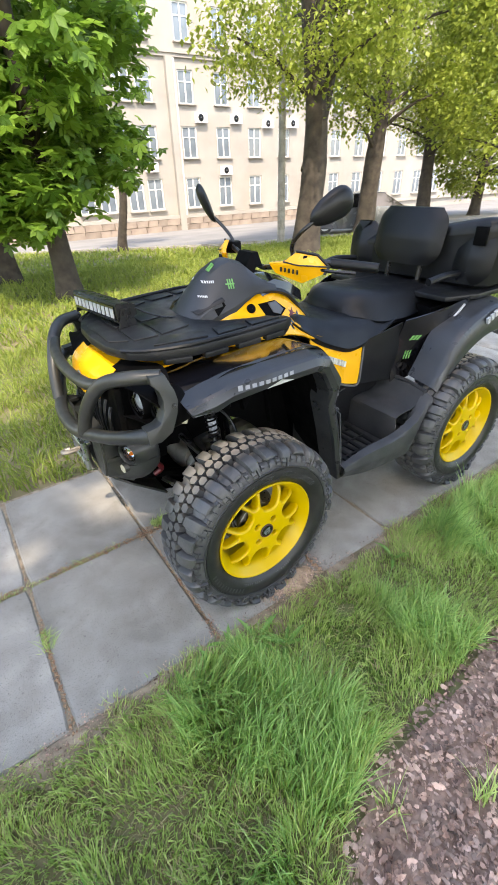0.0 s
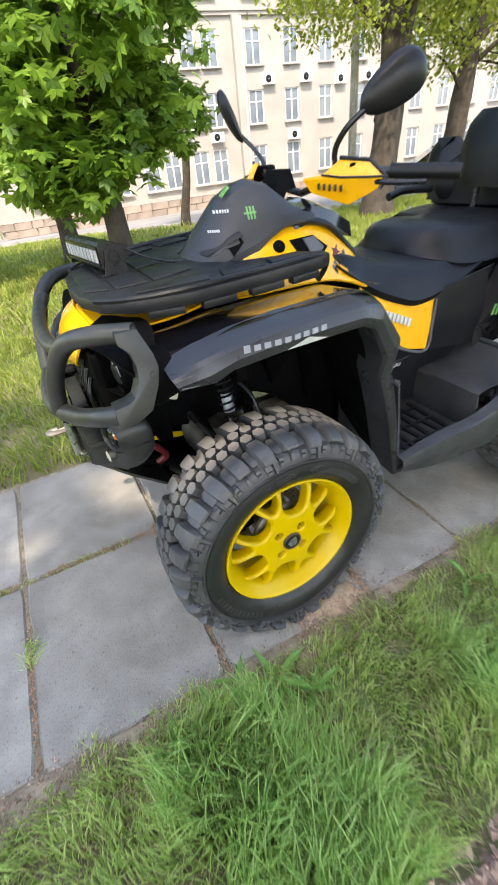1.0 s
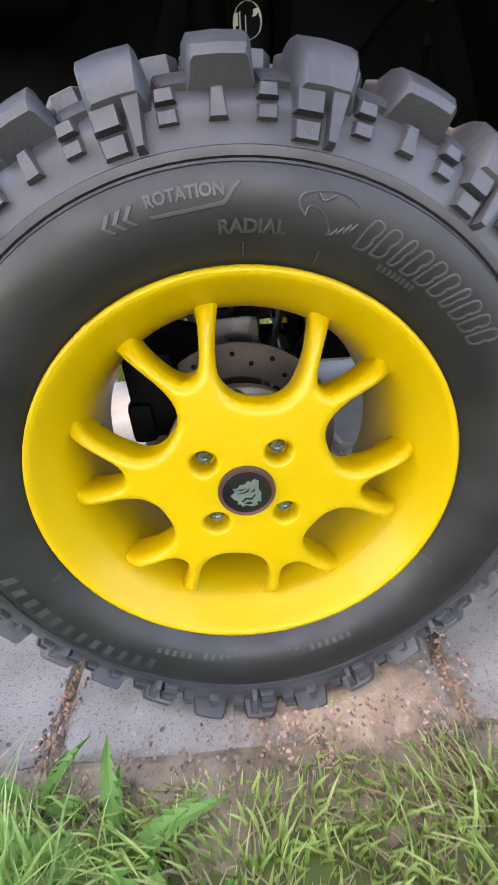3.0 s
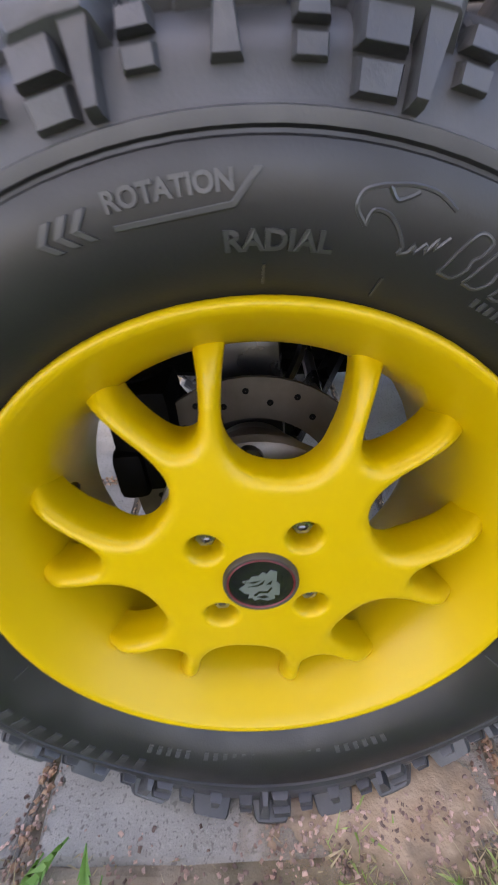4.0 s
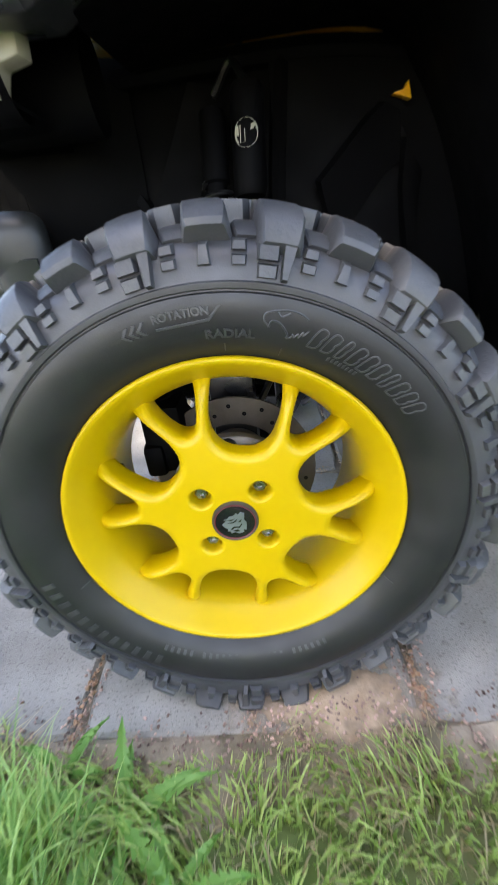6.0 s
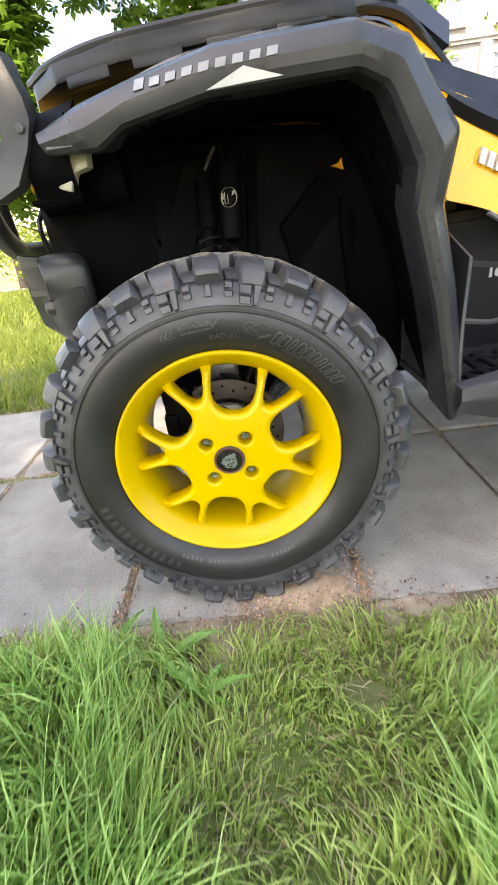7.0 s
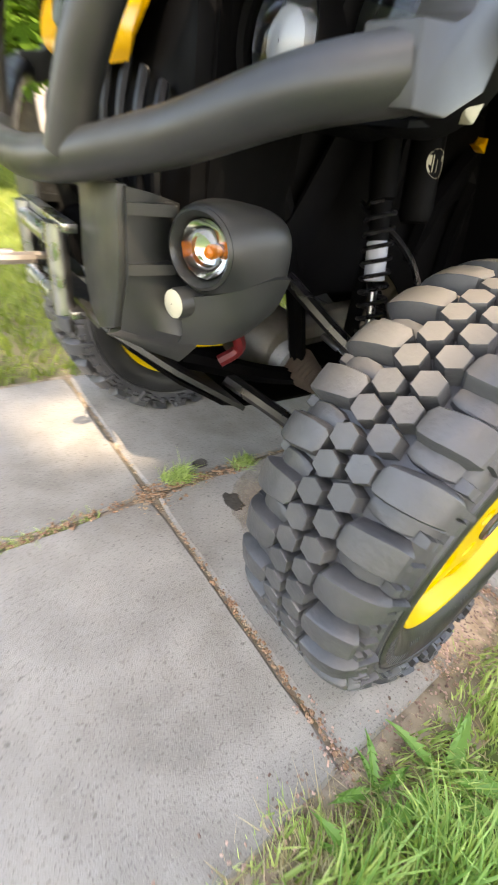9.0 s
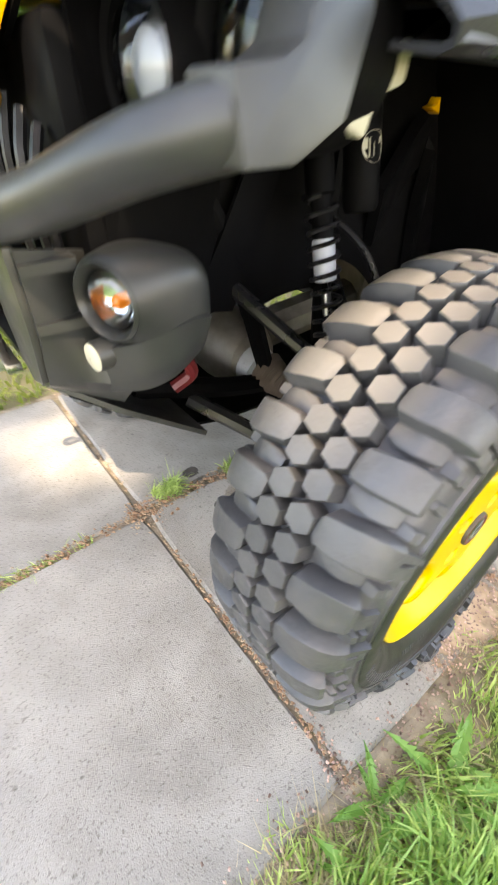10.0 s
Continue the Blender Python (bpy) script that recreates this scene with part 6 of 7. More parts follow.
def cowl_body():
    secs = []
    for x, zc, ht, ze, hm, zm, hb, zb in ((.000, .990, .060, .984, .095, .978, .100, .960), (.030, 1.036, .058, 1.024, .106, .998, .118, .970), (.085, 1.104, .052, 1.090, .118, 1.034, .132, .982),
                                          (.140, 1.160, .046, 1.146, .122, 1.060, .138, .996), (.200, 1.190, .046, 1.178, .126, 1.072, .142, 1.020), (.240, 1.198, .050, 1.187, .130, 1.085, .142, 1.045),
                                          (.290, 1.182, .072, 1.168, .134, 1.098, .142, 1.070), (.345, 1.128, .100, 1.118, .134, 1.098, .142, 1.074), (.400, 1.102, .115, 1.096, .132, 1.088, .140, 1.070)):
        right = [(YC, zc), (YC + ht * .55, zc - .003), (YC + ht, ze), (YC + (ht + hm) / 2 + .004, (ze + zm) / 2), (YC + hm, zm), (YC + hb, (zm + zb) / 2 - .004), (YC + hb, zb)]
        pts = [(2 * YC - y, z) for y, z in right[:0:-1]] + right
        secs.append([(x, y, z) for y, z in pts])
    return loft(secs)


cowl = part("cowl", cowl_body(), "cowl_black", quad, "matt black faceted front cowl with stickers", angle=17)


def drawn_in(bm):
    bmesh.ops.translate(bm, vec=(.006, .044, -.022), verts=bm.verts)
    return bm


def on_cowl(bm):
    """Lays a flat mark, drawn in x, z, on the cowl's side."""
    return laid_on(cowl_body(), bm, 0.0015)


for s in (0, 1):
    fl = other_side if s else (lambda b: b)
    part("cowl_collar", fl(drawn_in(sheet([[(.150, .455, 1.040), (.155, .440, 1.052), (.150, .438, 1.062), (.145, .462, 1.075)], [(.185, .440, 1.058), (.186, .428, 1.068), (.183, .430, 1.078), (.18, .46, 1.090)], [(.265, .432, 1.086), (.265, .418, 1.094), (.265, .424, 1.106), (.265, .47, 1.118)],
                                  [(.358, .426, 1.086), (.358, .413, 1.094), (.358, .420, 1.106), (.355, .46, 1.116)], [(.440, .420, 1.064), (.443, .407, 1.071), (.446, .414, 1.082), (.44, .45, 1.092)],
                                  [(.500, .408, 1.000), (.507, .396, 1.006), (.513, .402, 1.014), (.505, .45, 1.026)], [(.552, .392, .934), (.560, .380, .940), (.568, .388, .946), (.56, .44, .96)]], 40, 13, .006, True, False))), "plastic", cowl, "dark collar over the side panel")
    part("scoop", fl(on_cowl(prism([(.045, 1.030), (.150, 1.070), (.158, 1.050), (.120, 1.018), (.112, 1.040)], -.002, .003, "y", 0))), "plastic_dark", cowl, "black air scoop")
    part("scoop_lip", fl(on_cowl(prism([(.040, 1.034), (.152, 1.078), (.158, 1.066), (.050, 1.026)], -.010, .002, "y", .002))), "plastic", cowl)
    part("claw_sticker", fl(on_cowl(join(strokes(.194, 1.117, 3, .009, .032, .0042, .005), strokes(.203, 1.117, 1, .01, .0045, .034, .0)))), "green_mark", cowl, "green claw sticker")
    part("word_bar", fl(on_cowl(strokes(.115, 1.128, 6, .0062, .008, .0036, .002))), "white_mark", cowl, flat=True)
    part("word_bar", fl(on_cowl(strokes(.082, 1.083, 6, .0046, .006, .0028, .001))), "white_mark", cowl, flat=True)
part("claw_sticker", join(*[box((.158 + .002 * k, .562 + .011 * k, 1.1725 + .001 * k), (.036, .005, .004), .001, Matrix.Rotation(radians(-40), 3, "Y")) for k in range(3)]), "green_mark", cowl, "green claw sticker")
part("dash", loft([[(x, YC + a * w, z + b) for a, b in ((-1, -.03), (-.9, .012), (-.4, .03), (.4, .03), (.9, .012), (1, -.03))] for x, w, z in ((.33, .13, 1.085), (.40, .135, 1.10), (.48, .13, 1.075), (.56, .11, 1.03))]), "gloss_black", quad, "glossy black dash and tank cover")
part("gauge", loft([[(.315 + dx, YC + .075 * a, 1.15 + .035 * b + dz) for a, b in ((-1, -.6), (-.6, .8), (.6, .8), (1, -.6), (0, -1))] for dx, dz in ((0, -.02), (.03, .03), (.06, .03))]), "plastic_dark", quad, "black gauge pod")

# --- handlebar, guards, mirrors
bar = part("handlebar", tube([(.44, .60, 1.135), (.425, .50, 1.155), (.435, .40, 1.185), (.47, .30, 1.188), (.53, .20, 1.182), (.58, .12, 1.176)], .011, 8, 40), "spring", quad, "black steel handlebar")
part("handlebar", other_side(tube([(.44, .60, 1.135), (.425, .50, 1.155), (.435, .40, 1.185), (.47, .30, 1.188), (.53, .20, 1.182), (.58, .12, 1.176)], .011, 8, 40)), "spring", quad)


def hand_guard():
    """An angular shield: a top plate leaning back over a ridge, and a pointed lower face."""
    front = [(.337, .435, 1.185), (.370, .382, 1.192), (.405, .352, 1.224), (.450, .286, 1.213), (.466, .247, 1.177), (.457, .258, 1.153), (.413, .326, 1.116), (.352, .412, 1.150), (.384, .322, 1.183)]
    bm = bmesh.new()
    fv = [bm.verts.new(p) for p in front]
    bv = [bm.verts.new((x + .016, y + .011, z)) for x, y, z in front]
    for f in ((1, 2, 3, 8), (3, 4, 8), (0, 1, 8), (0, 8, 6, 7), (8, 4, 5, 6)):
        bm.faces.new([fv[k] for k in f])
        bm.faces.new([bv[k] for k in reversed(f)])
    for k in range(8):
        bm.faces.new((fv[(k + 1) % 8], fv[k], bv[k], bv[(k + 1) % 8]))
    bmesh.ops.recalc_face_normals(bm, faces=bm.faces)
    bmesh.ops.bevel(bm, geom=bm.edges[:], offset=.0022, segments=2, affect="EDGES")
    return bm


for s in (0, 1):
    fl = other_side if s else (lambda b: b)
    hg = part("hand_guard", fl(hand_guard()), "body_yellow", quad, "yellow angular plastic hand guard", angle=24)
    part("guard_band", fl(tube([(.405, .354, 1.226), (.451, .287, 1.215), (.469, .244, 1.177), (.458, .256, 1.151)], .0055, 6, 24, True)), "spring", hg)
    part("guard_ridge", fl(tube([(.366, .380, 1.191), (.382, .320, 1.1845), (.464, .245, 1.178)], .0030, 6, 20, True)), "spring", hg)
    for k in range(5):
        part("word_bar", fl(box((.362 + .0068 * k, .390 - .0155 * k, 1.165 - .0016 * k), (.006, .010, .016), .001, Matrix.Rotation(radians(-24), 3, "Z"))), "gloss_black", hg, flat=True)
    part("grip", fl(tube([(.49, .255, 1.187), (.54, .185, 1.181), (.585, .115, 1.175)], .018, 12, 14)), "seat_vinyl", quad, "black rubber grip")
    part("lever", fl(tube([(.44, .33, 1.18), (.46, .25, 1.165), (.52, .16, 1.160)], .007, 6, 14)), "spring", quad)
    part("switch_block", fl(box((.455, .335, 1.19), (.06, .07, .05), .012, Matrix.Rotation(radians(-35), 3, "Z"))), "plastic_dark", quad)


def mirror_head(c, along, up, ra, rb, rd):
    a, b = Vector(along).normalized(), Vector(up)
    b = (b - a * b.dot(a)).normalized()
    d = a.cross(b)
    secs = []
    for t in (-1, -.8, -.4, 0, .4, .75, .95, 1.0):
        w = math.sqrt(max(0, 1 - abs(t) ** 2.6)) * (0.78 + 0.22 * t) + .02
        secs.append([Vector(c) + a * ra * t + b * rb * w * math.cos(q) + d * rd * w * math.sin(q) * (1.0 if math.sin(q) > 0 else .45) for q in (2 * math.pi * k / 16 for k in range(16))])
    return loft(secs, n=20, smooth=True)


mir = part("mirror", mirror_head((.515, .30, 1.362), (.8, -.25, .42), (-.3, 0, 1), .090, .062, .036), "plastic", quad, "black rear-view mirror on a stalk")
part("stalk", tube([(.425, .395, 1.19), (.418, .394, 1.24), (.418, .35, 1.285), (.455, .315, 1.325)], .0075, 8, 24), "spring", mir)
mir = part("mirror", mirror_head((.395, .965, 1.365), (-.18, .10, .5), (.4, .8, 0), .085, .060, .034), "plastic", quad, "black rear-view mirror on a stalk")
part("stalk", tube([(.440, .83, 1.19), (.452, .86, 1.225), (.440, .91, 1.27), (.412, .955, 1.315)], .0075, 8, 24), "spring", mir)



# --- seats
def seat_ring(x, zt, hw, zb, hb, crown=.0):
    right = [(.0, zt + crown), (hw * .55, zt + crown * .6), (hw * .9, zt - .012), (hw, zt - .045), (hb, zb + .02), (hb - .01, zb), (.0, zb)]
    return [(x, YC + y, z) for y, z in right] + [(x, YC - y, z) for y, z in right[-2:0:-1]]


seat = loft([seat_ring(.412, .972, .17, .938, .235), seat_ring(.435, .984, .215, .912, .268, .004), seat_ring(.48, .974, .236, .878, .282, .006), seat_ring(.54, .950, .244, .842, .287, .008), seat_ring(.62, .922, .250, .806, .290, .010),
             seat_ring(.70, .902, .256, .780, .292, .012), seat_ring(.79, .895, .258, .785, .291, .014), seat_ring(.90, .896, .252, .812, .286, .014), seat_ring(.99, .905, .24, .838, .275, .010), seat_ring(1.05, .915, .22, .85, .255, .008)], n=44, smooth=True)
part("seat", seat, "seat_vinyl", quad, "black vinyl rider seat", angle=50)
pill = loft([seat_ring(.780, .905, .05, .885, .07), seat_ring(.800, .940, .12, .88, .15, .008), seat_ring(.850, .975, .165, .87, .21, .012), seat_ring(.93, .988, .195, .85, .250, .006), seat_ring(1.05, .978, .215, .84, .262, .0),
             seat_ring(1.20, .972, .22, .85, .262, .0), seat_ring(1.34, .975, .20, .89, .24, .0)], n=36, smooth=True)
part("passenger_seat", pill, "seat_vinyl", quad, "raised black vinyl passenger seat", angle=50)


def pad(cx, y0, y1, z0, z1, tilt, thick):
    secs = []
    for k in range(7):
        t = k / 6
        z = z0 + (z1 - z0) * t
        inset = .05 * (abs(t - .5) * 2) ** 4
        x = cx + tilt * t
        b = thick * (1 - .35 * abs(t - .5) * 2)
        secs.append([(x + dx, y, z) for dx, y in ((-b * .6, y0 + inset + .03), (-b, y0 + inset + .10), (-b, y1 - inset - .10), (-b * .6, y1 - inset - .03), (0, y1 - inset), (b * .6, y1 - inset - .03), (b * .6, y0 + inset + .03), (0, y0 + inset))])
    return loft(secs, n=24, smooth=True)


part("backrest", pad(1.36, .390, .810, 1.050, 1.308, .05, .055), "seat_vinyl", quad, "black padded passenger backrest", angle=50)
for y in (.50, .70):
    part("backrest_post", tube([(1.37, y, .93), (1.39, y, 1.10)], .012, 8, 6), "spring", quad)

# --- footwells, lower sides, rear fenders
R_FLARE = [(1.050, .560, 1.020, .600), (1.075, .600, 1.070, .680), (1.135, .650, 1.120, .765), (1.215, .715, 1.185, .832), (1.320, .765, 1.300, .885), (1.440, .785, 1.430, .912), (1.560, .765, 1.580, .895), (1.650, .700, 1.700, .810)]


def rear_flare():
    rows = []
    for k, (xi, zi, xo, zo) in enumerate(R_FLARE):
        y = .052
        rows.append([(xi + .01, y + .12, zi + .01), (xi, y + .012, zi), ((xi * .9 + xo * .1), y + .001, zi * .9 + zo * .1), ((xi + xo) / 2, y, (zi + zo) / 2), (xi * .12 + xo * .88, y + .012, zi * .12 + zo * .88), (xo, y + .026, zo), (xo, y + .16, zo + .02)])
    return sheet(rows, 50, 19, .005, True, False)


def footwell():
    """Floor, outer sill, step wall, rear platform and inner wall of one foot tub."""
    floor_ = prism([(.455, .335), (.825, .335), (.825, .352), (.455, .352)], .070, .40, "y", .003)
    sill = sheet([[(.450, .06, .345), (.450, .045, .375), (.450, .050, .398), (.450, .078, .402)], [(.60, .05, .316), (.60, .035, .37), (.60, .040, .424), (.60, .078, .430)], [(.78, .05, .302), (.78, .035, .36), (.78, .040, .430), (.78, .080, .436)],
                  [(.89, .05, .308), (.90, .036, .39), (.90, .042, .465), (.90, .082, .472)], [(.915, .05, .37), (.935, .038, .45), (.950, .045, .510), (.95, .086, .518)], [(.970, .055, .50), (.990, .045, .535), (1.012, .050, .562), (1.01, .090, .575)]], 34, 16, .006, True, False)
    lip = sheet([[(.450, .078, .402), (.450, .082, .352)], [(.60, .078, .430), (.60, .086, .352)], [(.78, .080, .436), (.78, .090, .352)], [(.90, .082, .472), (.90, .095, .46)], [(1.01, .090, .575), (.99, .10, .56)]], 24, 6, .004)
    step = sheet([[(.815, .082, .340), (.815, .39, .340)], [(.822, .100, .495), (.818, .385, .490)], [(.855, .100, .505), (.850, .385, .500)], [(.945, .095, .515), (.95, .385, .510)], [(.970, .095, .530), (.985, .385, .53)], [(1.005, .090, .578), (1.03, .37, .580)], [(1.02, .12, .580), (1.06, .36, .582)]], 30, 8, .005, False, True)
    rim = tube([(.50, .375, .585), (.70, .372, .560), (.86, .368, .590), (1.03, .36, .588), (1.03, .20, .585), (1.005, .09, .580)], .009, 6, 40, True)
    inner = sheet([[(.46, .40, .34), (.46, .395, .48), (.50, .375, .60)], [(.70, .395, .34), (.70, .39, .48), (.70, .37, .565)], [(.90, .39, .34), (.90, .385, .48), (.90, .365, .595)], [(1.05, .385, .45), (1.05, .38, .52), (1.05, .355, .60)]], 18, 10, .005)
    front = sheet([[(.46, .08, .345), (.46, .40, .345)], [(.455, .09, .48), (.47, .40, .50)], [(.475, .13, .62), (.50, .36, .68)]], 14, 8, .006)
    return join(floor_, sill, lip, step, rim, inner, front)


def rear_skin():
    return sheet([[(1.00, .26, .88), (1.00, .29, .78), (1.00, .30, .66), (1.00, .30, .56)], [(1.10, .22, .90), (1.10, .24, .80), (1.10, .25, .68), (1.08, .26, .58)], [(1.22, .18, .93), (1.20, .19, .86), (1.18, .20, .76), (1.14, .22, .64)],
                  [(1.34, .17, .95), (1.32, .17, .92), (1.30, .18, .86), (1.26, .20, .78)]], 18, 14, .005)


def side_cover():
    rows = [[(.49, .372, .665), (.52, .385, .60), (.50, .395, .50), (.49, .40, .37)], [(.62, .355, .67), (.62, .372, .60), (.62, .385, .50), (.62, .39, .37)],
            [(.80, .335, .70), (.80, .360, .60), (.80, .380, .50), (.80, .385, .37)], [(.98, .315, .78), (.98, .345, .64), (.98, .37, .52), (.98, .38, .37)]]
    return sheet(rows, 22, 16, .006)


for s in (0, 1):
    fl = other_side if s else (lambda b: b)
    part("rear_flare", fl(rear_flare()), "flare_grey", quad, "dark grey rear wheel-arch flare", angle=30)
    part("flare_emblem", fl(join(*[box((1.335 + .026 * k, .052, .862 + .012 * k), (.018, .012, .030), .002, Matrix.Rotation(radians(-22), 3, "Y")) for k in range(6)])), "silver", quad, "row of silver bars", flat=True)
    fw = part("footwell", fl(footwell()), "tub_grey", quad, "dark plastic footwell", angle=30)
    for k in range(7):
        part("tread_rib", fl(box((.50 + .045 * k, .235, .355), (.020, .25, .012), .003, Matrix.Rotation(radians(4 if k % 2 else -3), 3, "Z"))), "plastic", fw)
    for k in range(3):
        part("tread_rib", fl(box((.635, .15 + .085 * k, .3565), (.29, .010, .010), .002)), "plastic", fw)
    part("tank_panel", fl(sheet([[(.800, .322, .81), (.787, .326, .70), (.768, .338, .595)], [(.88, .300, .835), (.89, .305, .71), (.90, .318, .585)], [(1.01, .283, .865), (1.03, .288, .72), (1.06, .300, .565)]], 14, 12, .005)), "plastic", quad, "dark grey panel behind the yellow side panel")
    part("side_cover", fl(side_cover()), "plastic", quad, "dark grey engine side cover")
    part("cover_vent", fl(tube([(.60, .372, .44), (.68, .372, .43), (.73, .375, .455), (.70, .378, .475)], .007, 6, 20)), "cowl", quad)
    rp = part("rear_panel", fl(rear_skin()), "gloss_black", quad, "glossy black rear side panel")
    for cx, cz, ln, wd, gap, lean in ((1.055, .785, .022, .010, .016, .014), (1.045, .700, .042, .0055, .012, .004)):
        part("claw_mark", fl(laid_on(rear_skin(), strokes(cx, cz, 3, gap, ln, wd, lean))), "green_mark", rp, "green claw strokes", flat=True)
    part("rear_trim", fl(tube([(1.09, .20, .60), (1.14, .185, .72), (1.20, .175, .83), (1.30, .165, .92)], .006, 6, 20)), "silver", quad)
    badge = lettering("1000", .030, .003)
    for v in badge.verts:
        x, z, up = v.co.x * 1.3, v.co.y, v.co.z
        v.co = Vector((.680 + x, .3745 + .05 * (.54 - (.54 + z)) - up - .004, .538 + z))
    if not s:
        part("cover_badge", badge, "silver", quad, "silver number badge", flat=True)
part("rear_rack", prism([(1.22, .22), (1.40, .16), (1.90, .16), (1.95, .30), (1.95, .90), (1.90, 1.04), (1.40, 1.04), (1.22, .98)], .930, .955, "z", .008), "plastic", quad, "dark rear cargo rack")
part("tail", loft([[(x, YC + w * a, z + h * b) for a, b in ((-1, -.8), (-.9, .8), (0, 1), (.9, .8), (1, -.8), (0, -1))] for x, w, z, h in ((1.2, .36, .80, .12), (1.5, .38, .84, .10), (1.75, .34, .83, .09), (1.85, .25, .82, .06))]), "plastic_dark", quad, "dark rear bodywork")
for s in (0, 1):
    fl = other_side if s else (lambda b: b)
    part("tail_lamp", fl(box((1.80, .34, .80), (.05, .14, .06), .012)), "red_mark", quad)

# --- engine, frame, suspension
part("frame", join(tube([(-.30, .48, .45), (.0, .47, .36), (.5, .46, .33), (1.1, .47, .34), (1.5, .49, .50)], .020, 8, 40), tube([(-.30, .72, .45), (.0, .73, .36), (.5, .74, .33), (1.1, .73, .34), (1.5, .71, .50)], .020, 8, 40),
                   tube([(-.24, .46, .86), (-.10, .465, .62), (-.02, .47, .40)], .018, 8, 20), tube([(-.24, .74, .86), (-.10, .735, .62), (-.02, .73, .40)], .018, 8, 20),
                   tube([(-.24, .46, .87), (.2, .46, .88), (.55, .47, .82), (1.0, .48, .80), (1.4, .48, .88)], .018, 8, 30), tube([(-.24, .74, .87), (.2, .74, .88), (.55, .73, .82), (1.0, .72, .80), (1.4, .72, .88)], .018, 8, 30),
                   tube([(.12, .46, .88), (.10, .455, .62), (.12, .46, .36)], .016, 8, 16), tube([(.12, .74, .88), (.10, .745, .62), (.12, .74, .36)], .016, 8, 16),
                   tube([(-.34, .44, .64), (-.24, .455, .72), (-.22, .46, .86)], .016, 8, 16), tube([(-.34, .76, .64), (-.24, .745, .72), (-.22, .74, .86)], .016, 8, 16)), "plastic_dark", quad, "black tubular steel frame")
part("engine", join(box((.62, .60, .52), (.40, .24, .34), .04), box((.50, .60, .70), (.22, .20, .22), .03, Matrix.Rotation(radians(-25), 3, "Y")), turned([(.11, -.02), (.13, .0), (.13, .06), (.09, .08), (.001, .08)], 30, (.66, .42, .50)),
                    box((.95, .60, .55), (.30, .24, .26), .04), tube([(.48, .50, .66), (.36, .48, .60), (.32, .50, .46), (.6, .52, .38), (1.2, .62, .50)], .024, 8, 30)), "cast", quad, "grey cast engine")
part("air_box", box((.26, .60, .72), (.26, .22, .26), .04), "plastic_dark", quad)
part("radiator", box((-.20, .60, .66), (.05, .34, .28), .01), "plastic_dark", quad, "black radiator behind the grille")
part("skid_plate", sheet([[(-.40, .44, .50), (-.40, .60, .49), (-.40, .76, .50)], [(-.28, .45, .40), (-.28, .60, .39), (-.28, .75, .40)], [(-.10, .46, .325), (-.10, .60, .32), (-.10, .74, .325)], [(.6, .46, .30), (.6, .60, .295), (.6, .74, .30)],
                          [(1.3, .46, .32), (1.3, .60, .315), (1.3, .74, .32)]], 30, 10, .006), "plastic_dark", quad, "black skid plate")


def coil(a, b, r, wire, turns):
    a, b = Vector(a), Vector(b)
    d = (b - a).normalized()
    s = d.orthogonal().normalized()
    u = d.cross(s)
    n = turns * 14
    pts = [a.lerp(b, k / n) + r * (math.cos(2 * math.pi * k / 14) * s + math.sin(2 * math.pi * k / 14) * u) for k in range(n + 1)]
    bm = bmesh.new()
    rings = []
    for k, p in enumerate(pts):
        t = (pts[min(k + 1, n)] - pts[max(k - 1, 0)]).normalized()
        o = (p - a.lerp(b, k / n)).normalized()
        q = t.cross(o)
        rings.append([bm.verts.new(p + wire * (math.cos(j * math.pi / 3) * o + math.sin(j * math.pi / 3) * q)) for j in range(6)])
    for x, y in zip(rings, rings[1:]):
        for j in range(6):
            bm.faces.new((x[j], x[(j + 1) % 6], y[(j + 1) % 6], y[j]))
    return bm


def along(profile, a, b, seg=20):
    """A profile of (r, distance) turned about the line from a to b."""
    return turned([(r, d) for r, d in profile], seg, a, facing(Vector(b) - Vector(a)))


